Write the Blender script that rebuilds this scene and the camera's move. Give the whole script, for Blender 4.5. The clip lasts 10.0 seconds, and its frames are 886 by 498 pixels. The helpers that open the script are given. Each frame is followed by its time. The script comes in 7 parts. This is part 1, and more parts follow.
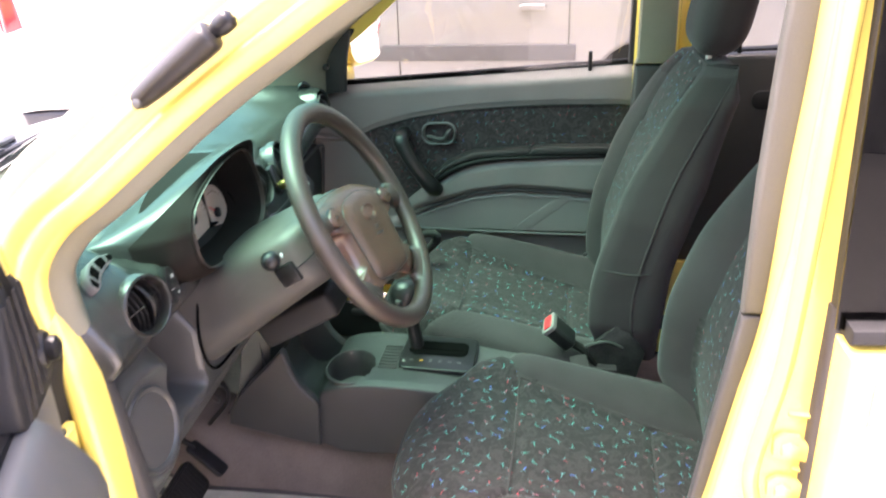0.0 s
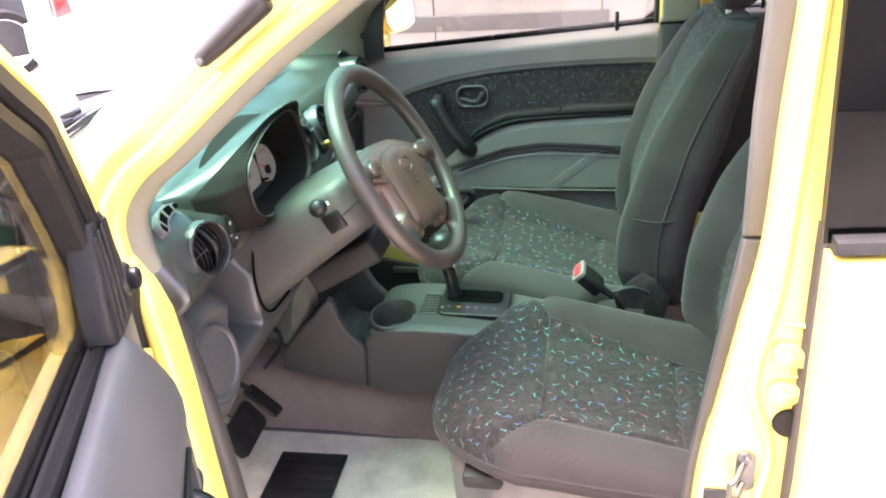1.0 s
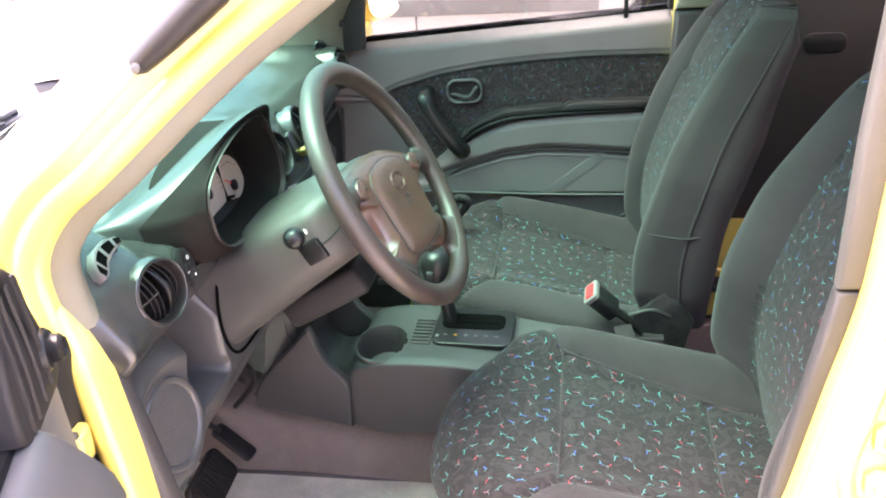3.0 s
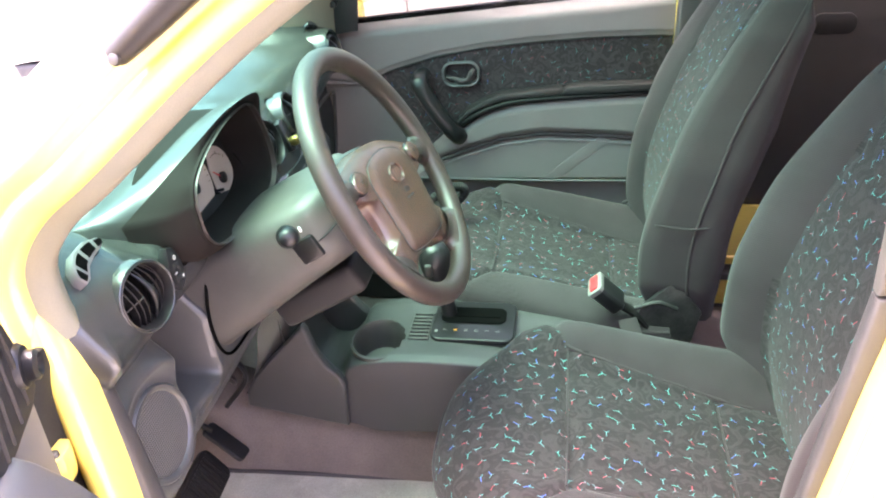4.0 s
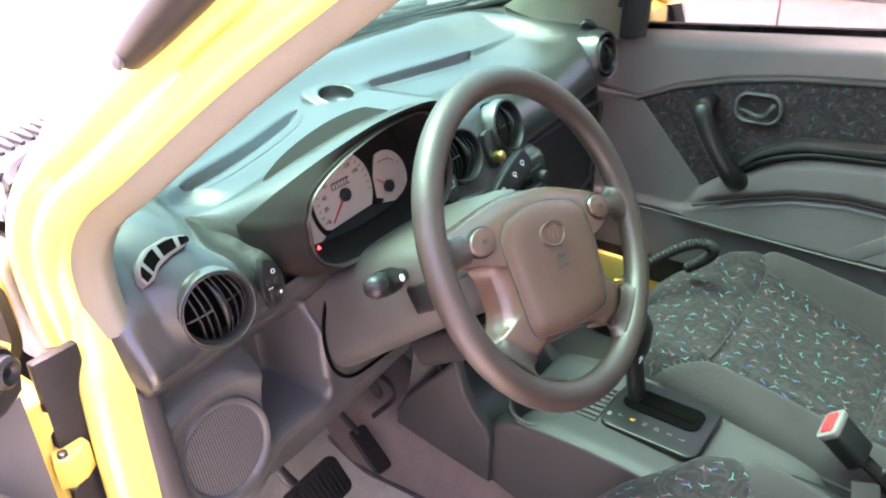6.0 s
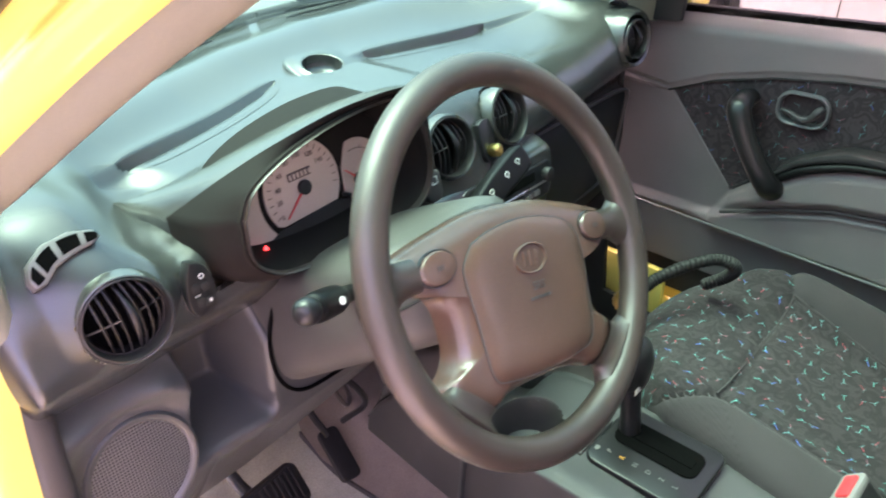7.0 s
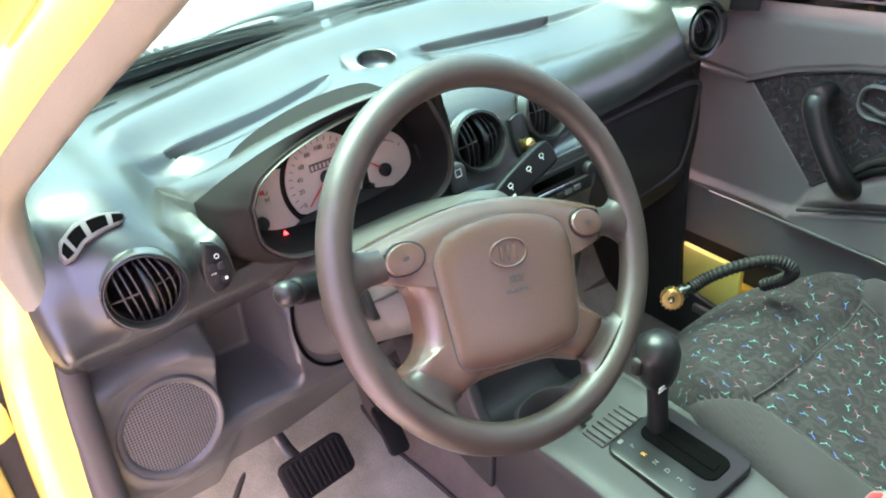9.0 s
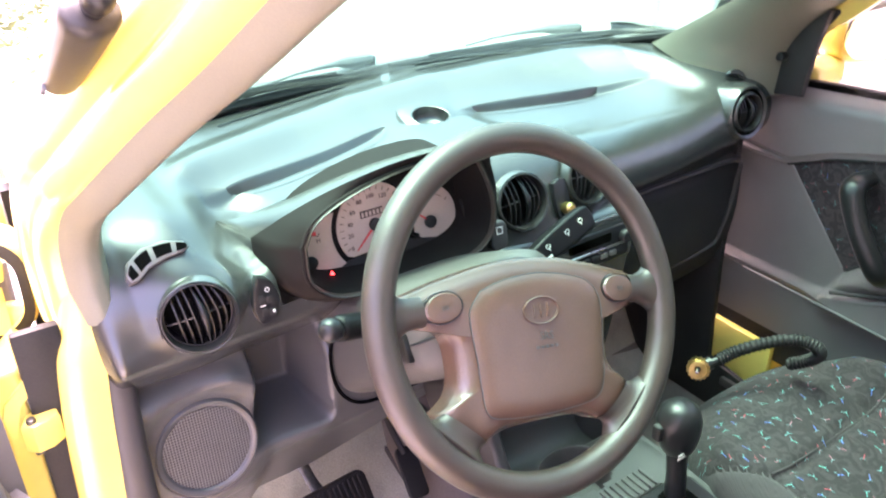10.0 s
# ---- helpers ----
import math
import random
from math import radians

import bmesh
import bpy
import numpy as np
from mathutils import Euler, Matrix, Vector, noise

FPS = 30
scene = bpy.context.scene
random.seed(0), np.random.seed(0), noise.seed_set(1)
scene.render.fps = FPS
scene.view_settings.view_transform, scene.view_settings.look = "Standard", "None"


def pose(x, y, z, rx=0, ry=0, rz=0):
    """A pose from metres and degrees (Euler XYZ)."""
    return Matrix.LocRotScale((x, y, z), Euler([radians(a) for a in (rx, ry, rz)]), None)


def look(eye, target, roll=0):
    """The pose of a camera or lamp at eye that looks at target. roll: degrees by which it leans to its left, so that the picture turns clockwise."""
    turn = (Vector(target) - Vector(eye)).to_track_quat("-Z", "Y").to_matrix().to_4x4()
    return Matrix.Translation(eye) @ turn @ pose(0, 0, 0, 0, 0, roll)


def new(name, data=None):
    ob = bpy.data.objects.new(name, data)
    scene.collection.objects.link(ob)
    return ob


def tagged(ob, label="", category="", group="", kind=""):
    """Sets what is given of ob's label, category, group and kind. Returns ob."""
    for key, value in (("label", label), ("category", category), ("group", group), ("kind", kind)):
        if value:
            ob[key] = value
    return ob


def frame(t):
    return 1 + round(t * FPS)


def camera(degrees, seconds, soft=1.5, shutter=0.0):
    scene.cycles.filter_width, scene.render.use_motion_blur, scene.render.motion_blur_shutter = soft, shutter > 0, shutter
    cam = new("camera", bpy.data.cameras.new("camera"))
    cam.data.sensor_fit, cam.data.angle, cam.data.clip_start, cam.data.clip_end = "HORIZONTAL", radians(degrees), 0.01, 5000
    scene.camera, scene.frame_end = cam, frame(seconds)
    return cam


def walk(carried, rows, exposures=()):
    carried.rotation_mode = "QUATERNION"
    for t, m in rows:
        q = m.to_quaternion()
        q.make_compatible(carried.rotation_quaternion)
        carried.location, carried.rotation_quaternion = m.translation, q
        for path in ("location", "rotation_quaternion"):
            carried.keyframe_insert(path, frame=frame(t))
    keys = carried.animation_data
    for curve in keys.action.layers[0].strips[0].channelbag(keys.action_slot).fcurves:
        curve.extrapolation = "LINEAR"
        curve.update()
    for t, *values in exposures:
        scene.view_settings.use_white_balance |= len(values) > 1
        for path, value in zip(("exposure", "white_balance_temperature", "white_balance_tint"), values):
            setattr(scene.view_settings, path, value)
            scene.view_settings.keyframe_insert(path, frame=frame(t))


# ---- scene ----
cam = camera(57.5, 10.0, 1.9, 0.4)
PATH = [
    (0, (0.551, -1.364, 1.414), (0.255, 0.443, 0.61), -1.9),
    (0.5, (0.564, -1.459, 1.413), (0.205, 0.313, 0.558), -2.9),
    (1, (0.581, -1.476, 1.413), (0.187, 0.289, 0.559), -4.4),
    (1.5, (0.581, -1.471, 1.408), (0.182, 0.292, 0.554), -5.3),
    (2, (0.564, -1.431, 1.401), (0.184, 0.33, 0.534), -5.2),
    (2.5, (0.536, -1.337, 1.391), (0.184, 0.417, 0.497), -4.6),
    (2.7, (0.521, -1.304, 1.39), (0.173, 0.451, 0.496), -4.2),
    (3.8, (0.489, -1.214, 1.383), (0.179, 0.536, 0.465), -4.6),
    (4, (0.481, -1.207, 1.383), (0.169, 0.53, 0.441), -4.2),
    (4.5, (0.482, -1.182, 1.395), (0.059, 0.521, 0.435), -4.9),
    (5, (0.525, -1.093, 1.391), (-0.128, 0.548, 0.454), -4.5),
    (5.5, (0.612, -0.981, 1.384), (-0.328, 0.532, 0.475), -4.0),
    (5.7, (0.628, -0.955, 1.382), (-0.382, 0.506, 0.461), -3.9),
    (6.8, (0.57, -0.776, 1.338), (-0.534, 0.542, 0.315), 0.8),
    (7, (0.587, -0.751, 1.351), (-0.509, 0.563, 0.316), 0.7),
    (7.5, (0.658, -0.713, 1.373), (-0.537, 0.525, 0.352), 0.3),
    (8, (0.679, -0.674, 1.364), (-0.637, 0.44, 0.351), -1.9),
    (8.5, (0.707, -0.669, 1.371), (-0.625, 0.397, 0.328), -2.9),
    (9, (0.717, -0.665, 1.377), (-0.617, 0.378, 0.314), -3.4),
    (9.5, (0.728, -0.675, 1.393), (-0.64, 0.356, 0.361), -2.4),
    (10, (0.747, -0.693, 1.404), (-0.688, 0.321, 0.449), 0.1),
]
walk(cam, [(t, look(eye, target, roll)) for t, eye, target, roll in PATH], [(0.0, 3.36, 6550, 26), (0.7, 3.43, 6550, 26), (1.5, 3.74, 6550, 27), (2.5, 3.69, 6550, 29), (4.0, 3.96, 6600, 33), (4.6, 4.09, 6700, 35), (5.0, 4.02, 6600, 37), (5.6, 3.85, 6600, 40), (7.0, 3.48, 6800, 47), (7.5, 3.82, 6750, 48), (8.0, 3.78, 6750, 46), (9.0, 3.77, 6650, 46), (9.5, 3.97, 6630, 47), (10.0, 3.95, 6650, 46)])

# ---------------------------------------------------------------- world and light
SUN_ELEV, SUN_TURN = 69.0, 260.0
world = bpy.data.worlds.new("daylight")
scene.world = world
world.use_nodes = True
wn = world.node_tree.nodes
wl = world.node_tree.links
sky = wn.new("ShaderNodeTexSky")
sky.sky_type = "NISHITA"
sky.sun_disc = False
sky.sun_elevation = radians(SUN_ELEV)
sky.sun_rotation = radians(SUN_TURN)
sky.air_density, sky.dust_density, sky.ozone_density = 1.0, 7.0, 1.0
wn["Background"].inputs[1].default_value = 0.15
wl.new(sky.outputs[0], wn["Background"].inputs[0])
sun_data = bpy.data.lights.new("sun", "SUN")
sun_data.energy, sun_data.angle, sun_data.color = 0.9, radians(40.0), (1.0, 0.92, 0.82)
sun = new("sun", sun_data)
sun.matrix_basis = look((-2.0, -1.2, 8.0), (0, 0, 0))

# ---------------------------------------------------------------- materials


def nodes_of(name):
    m = bpy.data.materials.new(name)
    m.use_nodes = True
    return m, m.node_tree.nodes, m.node_tree.links, m.node_tree.nodes["Principled BSDF"]


def surface(name, colour, rough=0.5, metal=0.0, vary=0.12, scale=6.0, grain=400.0, bump=0.15, coat=0.0, spec=0.5, wear=None, hide=0.0):
    """A surface with stains at a large scale, grain at a small one, and fine relief."""
    m, n, l, b = nodes_of(name)
    tc = n.new("ShaderNodeTexCoord")
    big = n.new("ShaderNodeTexNoise")
    big.inputs["Scale"].default_value = scale
    big.inputs["Detail"].default_value = 3.0
    fine = n.new("ShaderNodeTexNoise")
    fine.inputs["Scale"].default_value = grain
    fine.inputs["Detail"].default_value = 3.0
    for t in (big, fine):
        l.new(tc.outputs["Object"], t.inputs["Vector"])
    ramp = n.new("ShaderNodeMapRange")
    ramp.inputs[1].default_value, ramp.inputs[2].default_value = 0.3, 0.7
    ramp.inputs[3].default_value, ramp.inputs[4].default_value = 1.0 - vary, 1.0 + vary
    l.new(big.outputs[0], ramp.inputs[0])
    ramp2 = n.new("ShaderNodeMapRange")
    ramp2.inputs[1].default_value, ramp2.inputs[2].default_value = 0.3, 0.7
    ramp2.inputs[3].default_value, ramp2.inputs[4].default_value = 1.0 - vary * 0.6, 1.0 + vary * 0.6
    l.new(fine.outputs[0], ramp2.inputs[0])
    mul = n.new("ShaderNodeMath")
    mul.operation = "MULTIPLY"
    l.new(ramp.outputs[0], mul.inputs[0])
    l.new(ramp2.outputs[0], mul.inputs[1])
    tint = n.new("ShaderNodeVectorMath")
    tint.operation = "SCALE"
    tint.inputs[0].default_value = colour
    l.new(mul.outputs[0], tint.inputs["Scale"])
    out = tint.outputs[0]
    if wear:
        worn = n.new("ShaderNodeTexNoise")
        worn.inputs["Scale"].default_value = wear[1]
        worn.inputs["Detail"].default_value = 4.0
        l.new(tc.outputs["Object"], worn.inputs["Vector"])
        wr = n.new("ShaderNodeMapRange")
        wr.inputs[1].default_value, wr.inputs[2].default_value = wear[2], wear[2] + 0.34
        l.new(worn.outputs[0], wr.inputs[0])
        mix = n.new("ShaderNodeMix")
        mix.data_type = "RGBA"
        l.new(wr.outputs[0], mix.inputs[0])
        l.new(out, mix.inputs[6])
        mix.inputs[7].default_value = (*wear[0], 1)
        out = mix.outputs[2]
    l.new(out, b.inputs["Base Color"])
    rr = n.new("ShaderNodeMapRange")
    rr.inputs[3].default_value, rr.inputs[4].default_value = max(0.02, rough - 0.05), min(1, rough + 0.05)
    l.new(big.outputs[0], rr.inputs[0])
    l.new(rr.outputs[0], b.inputs["Roughness"])
    b.inputs["Metallic"].default_value = metal
    b.inputs["Coat Weight"].default_value = coat
    b.inputs["Coat Roughness"].default_value = 0.08
    b.inputs["Specular IOR Level"].default_value = spec
    if bump:
        bp = n.new("ShaderNodeBump")
        bp.inputs["Strength"].default_value = bump
        bp.inputs["Distance"].default_value = 0.001
        l.new(fine.outputs[0], bp.inputs["Height"])
        if hide:  # moulded leather grain: small cells with creases between them
            cells = n.new("ShaderNodeTexVoronoi")
            cells.feature = "DISTANCE_TO_EDGE"
            cells.inputs["Scale"].default_value = hide
            l.new(tc.outputs["Object"], cells.inputs["Vector"])
            crease = n.new("ShaderNodeMapRange")
            crease.inputs[1].default_value, crease.inputs[2].default_value = 0.0, 0.12
            l.new(cells.outputs["Distance"], crease.inputs[0])
            b2 = n.new("ShaderNodeBump")
            b2.inputs["Strength"].default_value = 0.18
            b2.inputs["Distance"].default_value = 0.0003
            l.new(crease.outputs[0], b2.inputs["Height"])
            l.new(bp.outputs[0], b2.inputs["Normal"])
            bp = b2
        l.new(bp.outputs[0], b.inputs["Normal"])
    return m


def glass(name, tint, gloss=0.06, rough=0.0):
    """Thin automotive glass: clear and tinted, with a mirror-like skin."""
    m, n, l, b = nodes_of(name)
    n.remove(b)
    clear = n.new("ShaderNodeBsdfTransparent")
    clear.inputs[0].default_value = (*tint, 1)
    skin = n.new("ShaderNodeBsdfGlossy")
    skin.inputs["Roughness"].default_value = rough
    face = n.new("ShaderNodeLayerWeight")
    face.inputs[0].default_value = 0.5
    power = n.new("ShaderNodeMath")
    power.operation = "POWER"
    l.new(face.outputs["Facing"], power.inputs[0])
    power.inputs[1].default_value = 4.0
    fres = n.new("ShaderNodeMath")
    fres.operation = "MULTIPLY_ADD"
    l.new(power.outputs[0], fres.inputs[0])
    fres.inputs[1].default_value, fres.inputs[2].default_value = 0.7, gloss
    mix = n.new("ShaderNodeMixShader")
    l.new(fres.outputs[0], mix.inputs[0])
    l.new(clear.outputs[0], mix.inputs[1])
    l.new(skin.outputs[0], mix.inputs[2])
    l.new(mix.outputs[0], n["Material Output"].inputs[0])
    return m


def glow(name, colour, strength):
    m, n, l, b = nodes_of(name)
    b.inputs["Base Color"].default_value = (*colour, 1)
    b.inputs["Emission Color"].default_value = (*colour, 1)
    b.inputs["Emission Strength"].default_value = strength
    return m


def weave(name, colour, rough=0.95):
    """Plain ribbed upholstery, on the UV map in metres."""
    m, n, l, b = nodes_of(name)
    uv = n.new("ShaderNodeUVMap")
    wave = n.new("ShaderNodeTexWave")
    wave.wave_type, wave.bands_direction = "BANDS", "DIAGONAL"
    wave.inputs["Scale"].default_value = 170.0
    wave.inputs["Distortion"].default_value = 0.6
    wave.inputs["Detail"].default_value = 1.0
    noise_big = n.new("ShaderNodeTexNoise")
    noise_big.inputs["Scale"].default_value = 9.0
    noise_big.inputs["Detail"].default_value = 6.0
    for t in (wave, noise_big):
        l.new(uv.outputs[0], t.inputs["Vector"])
    a = n.new("ShaderNodeMapRange")
    a.inputs[3].default_value, a.inputs[4].default_value = 0.86, 1.12
    l.new(wave.outputs["Fac"], a.inputs[0])
    c = n.new("ShaderNodeMapRange")
    c.inputs[1].default_value, c.inputs[2].default_value = 0.3, 0.7
    c.inputs[3].default_value, c.inputs[4].default_value = 0.85, 1.15
    l.new(noise_big.outputs[0], c.inputs[0])
    mul = n.new("ShaderNodeMath")
    mul.operation = "MULTIPLY"
    l.new(a.outputs[0], mul.inputs[0])
    l.new(c.outputs[0], mul.inputs[1])
    tint = n.new("ShaderNodeVectorMath")
    tint.operation = "SCALE"
    tint.inputs[0].default_value = colour
    l.new(mul.outputs[0], tint.inputs["Scale"])
    l.new(tint.outputs[0], b.inputs["Base Color"])
    b.inputs["Roughness"].default_value = rough
    b.inputs["Sheen Weight"].default_value = 0.08
    b.inputs["Sheen Roughness"].default_value = 0.5
    b.inputs["Specular IOR Level"].default_value = 0.2
    bp = n.new("ShaderNodeBump")
    bp.inputs["Strength"].default_value = 0.22
    bp.inputs["Distance"].default_value = 0.001
    l.new(wave.outputs["Fac"], bp.inputs["Height"])
    l.new(bp.outputs[0], b.inputs["Normal"])
    return m


def flecked(name, colour, cell=0.0255, arm=0.0088, width=0.00052, clear=0.72):
    """Dark velour with small three-armed coloured flecks strewn over it, on the UV map in metres."""
    m, n, l, b = nodes_of(name)

    def op(kind, *ins):
        q = n.new("ShaderNodeMath")
        q.operation = kind
        for i, v in enumerate(ins):
            if isinstance(v, (int, float)):
                q.inputs[i].default_value = v
            else:
                l.new(v, q.inputs[i])
        return q.outputs[0]

    uv = n.new("ShaderNodeUVMap")
    cells = n.new("ShaderNodeTexVoronoi")
    cells.voronoi_dimensions, cells.feature = "2D", "F1"
    cells.inputs["Scale"].default_value = 1.0 / cell
    cells.inputs["Randomness"].default_value = 0.75
    l.new(uv.outputs[0], cells.inputs["Vector"])
    rel = n.new("ShaderNodeVectorMath")
    rel.operation = "SUBTRACT"
    l.new(uv.outputs[0], rel.inputs[0])
    l.new(cells.outputs["Position"], rel.inputs[1])
    sep = n.new("ShaderNodeSeparateXYZ")
    l.new(rel.outputs[0], sep.inputs[0])
    rnd = n.new("ShaderNodeSeparateColor")
    l.new(cells.outputs["Color"], rnd.inputs[0])
    px, py = sep.outputs[0], sep.outputs[1]
    turn = op("MULTIPLY", rnd.outputs[0], 6.283)
    arms = []
    for k, (off, size) in enumerate(((0.0, 1.0), (2.3, 0.7), (4.3, 0.4))):
        ang = op("ADD", turn, off)
        ca, sa = op("COSINE", ang), op("SINE", ang)
        along = op("ADD", op("MULTIPLY", px, ca), op("MULTIPLY", py, sa))
        side = op("ABSOLUTE", op("SUBTRACT", op("MULTIPLY", py, ca), op("MULTIPLY", px, sa)))
        inside = op("MULTIPLY", op("GREATER_THAN", along, -0.001), op("LESS_THAN", along, arm * size))
        arms.append(op("MULTIPLY", inside, op("LESS_THAN", side, width * (1.0 - 0.15 * k))))
    there = op("GREATER_THAN", rnd.outputs[1], 0.12)
    # colours of the arms: teal to blue, and now and then red or rose
    c1 = n.new("ShaderNodeValToRGB")
    c1.color_ramp.interpolation = "CONSTANT"
    stops = ((0.0, (0.05, 0.34, 0.32)), (0.30, (0.07, 0.16, 0.55)), (0.5, (0.11, 0.32, 0.35)), (0.66, (0.48, 0.055, 0.08)), (0.84, (0.38, 0.13, 0.18)))
    el = c1.color_ramp.elements
    el[0].position, el[0].color = stops[0][0], (*stops[0][1], 1)
    el[1].position, el[1].color = stops[-1][0], (*stops[-1][1], 1)
    for pos, col in stops[1:-1]:
        e = el.new(pos)
        e.color = (*col, 1)
    l.new(rnd.outputs[2], c1.inputs[0])
    c2 = n.new("ShaderNodeValToRGB")
    c2.color_ramp.interpolation = "CONSTANT"
    el = c2.color_ramp.elements
    el[0].position, el[0].color = 0.0, (0.12, 0.26, 0.29, 1)
    el[1].position, el[1].color = 0.55, (0.06, 0.29, 0.31, 1)
    l.new(rnd.outputs[0], c2.inputs[0])
    # winding tone-on-tone pattern
    swirl = n.new("ShaderNodeTexNoise")
    swirl.noise_dimensions = "2D"
    swirl.inputs["Scale"].default_value = 46.0
    swirl.inputs["Detail"].default_value = 0.0
    swirl.inputs["Distortion"].default_value = 1.4
    l.new(uv.outputs[0], swirl.inputs["Vector"])
    band = op("PINGPONG", op("MULTIPLY", swirl.outputs[0], 3.2), 1.0)
    sw = n.new("ShaderNodeMapRange")
    sw.inputs[1].default_value, sw.inputs[2].default_value = 0.3, 0.7
    sw.inputs[3].default_value, sw.inputs[4].default_value = 0.72, 1.14
    l.new(band, sw.inputs[0])
    nap = n.new("ShaderNodeTexNoise")
    nap.inputs["Scale"].default_value = 900.0
    nap.inputs["Detail"].default_value = 2.0
    l.new(uv.outputs[0], nap.inputs["Vector"])
    nr = n.new("ShaderNodeMapRange")
    nr.inputs[1].default_value, nr.inputs[2].default_value = 0.25, 0.75
    nr.inputs[3].default_value, nr.inputs[4].default_value = 0.6, 1.4
    l.new(nap.outputs[0], nr.inputs[0])
    tint = n.new("ShaderNodeVectorMath")
    tint.operation = "SCALE"
    tint.inputs[0].default_value = colour
    l.new(op("MULTIPLY", sw.outputs[0], nr.outputs[0]), tint.inputs["Scale"])
    last = tint.outputs[0]
    for mask, col in ((arms[1], c2.outputs[0]), (arms[2], c2.outputs[0]), (arms[0], c1.outputs[0])):
        mix = n.new("ShaderNodeMix")
        mix.data_type = "RGBA"
        l.new(op("MULTIPLY", mask, op("MULTIPLY", there, clear)), mix.inputs[0])
        l.new(last, mix.inputs[6])
        l.new(col, mix.inputs[7])
        last = mix.outputs[2]
    l.new(last, b.inputs["Base Color"])
    b.inputs["Roughness"].default_value = 0.9
    b.inputs["Sheen Weight"].default_value = 0.06
    b.inputs["Specular IOR Level"].default_value = 0.2
    bp = n.new("ShaderNodeBump")
    bp.inputs["Strength"].default_value = 0.3
    bp.inputs["Distance"].default_value = 0.001
    l.new(nap.outputs[0], bp.inputs["Height"])
    l.new(bp.outputs[0], b.inputs["Normal"])
    return m


def perforated(name, colour, pitch=0.0052):
    """Speaker grille: rows of small round holes, on the UV map in metres."""
    m, n, l, b = nodes_of(name)
    uv = n.new("ShaderNodeUVMap")
    cells = n.new("ShaderNodeTexVoronoi")
    cells.voronoi_dimensions = "2D"
    cells.inputs["Scale"].default_value = 1 / pitch
    cells.inputs["Randomness"].default_value = 0.0
    l.new(uv.outputs[0], cells.inputs["Vector"])
    r = n.new("ShaderNodeMapRange")
    r.inputs[1].default_value, r.inputs[2].default_value = 0.28, 0.40
    r.inputs[3].default_value, r.inputs[4].default_value = 0.04, 1.15
    l.new(cells.outputs["Distance"], r.inputs[0])
    tint = n.new("ShaderNodeVectorMath")
    tint.operation = "SCALE"
    tint.inputs[0].default_value = colour
    l.new(r.outputs[0], tint.inputs["Scale"])
    l.new(tint.outputs[0], b.inputs["Base Color"])
    b.inputs["Roughness"].default_value = 0.5
    bp = n.new("ShaderNodeBump")
    bp.inputs["Strength"].default_value = 0.8
    bp.inputs["Distance"].default_value = 0.002
    l.new(r.outputs[0], bp.inputs["Height"])
    l.new(bp.outputs[0], b.inputs["Normal"])
    return m


DASH = surface("dash_plastic", (0.034, 0.0345, 0.033), 0.20, vary=0.07, scale=9, grain=900, bump=0.2, spec=0.9)
GREY = surface("grey_plastic", (0.158, 0.147, 0.146), 0.42, vary=0.08, scale=8, grain=800, bump=0.3)
CONSOLE = surface("console_plastic", (0.042, 0.042, 0.0425), 0.45, vary=0.1, scale=9, grain=800, bump=0.3)
PALE_GREY = surface("pale_grey_plastic", (0.108, 0.110, 0.111), 0.4, vary=0.08, scale=8, grain=800, bump=0.25)
# pale grey stands for the bright sheen on black scuttle plastic
SCUTTLE = surface("lightened_scuttle_plastic", (0.19, 0.19, 0.185), 0.5, vary=0.3, scale=6, grain=300, bump=0.3)
# beige trim colour darkened for the weaker light on the post
POST_TRIM = surface("dimmed_post_trim_plastic", (0.078, 0.075, 0.067), 0.6, vary=0.06, scale=6, grain=500, bump=0.25)
GREY_DARK = surface("dark_grey_plastic", (0.045, 0.042, 0.042), 0.5, vary=0.1, scale=8, grain=800, bump=0.3)
SHROUD = surface("worn_column_plastic", (0.066, 0.063, 0.058), 0.48, vary=0.12, scale=14, grain=800, bump=0.25, wear=((0.118, 0.113, 0.106), 16.0, 0.58))
BLACK = surface("black_plastic", (0.013, 0.013, 0.014), 0.30, vary=0.2, scale=12, grain=600, bump=0.1, spec=0.35)
VANE = surface("vent_vane_plastic", (0.024, 0.022, 0.021), 0.4, vary=0.15, scale=12, grain=600, bump=0.1, spec=0.4)
HOOD_FACE = surface("hood_face_plastic", (0.0135, 0.0108, 0.0098), 0.75, vary=0.1, scale=10, grain=700, bump=0.3, spec=0.12)
# near-black without gloss: the shade of openings put into the colour
SHADE_BLACK = surface("opening_shade_black", (0.004, 0.004, 0.004), 0.9, vary=0.1, bump=0, spec=0.0)
BLACK_MATT = surface("black_matt_plastic", (0.019, 0.0185, 0.019), 0.55, vary=0.2, scale=12, grain=500, bump=0.3, spec=0.35)
KNEE = surface("lower_dash_plastic", (0.066, 0.066, 0.066), 0.36, vary=0.08, scale=8, grain=800, bump=0.3, spec=0.65)
STALK = surface("stalk_plastic", (0.006, 0.006, 0.0062), 0.38, vary=0.15, scale=14, grain=600, bump=0.15, spec=0.15)
RUBBER = surface("black_rubber", (0.012, 0.0115, 0.0115), 0.55, vary=0.25, scale=20, grain=300, bump=0.3, spec=0.2)
LEATHER = surface("wheel_rim_plastic", (0.041, 0.031, 0.026), 0.34, vary=0.12, scale=18, grain=700, bump=0.25, spec=0.65, wear=((0.049, 0.037, 0.031), 5.0, 0.5), hide=900.0)
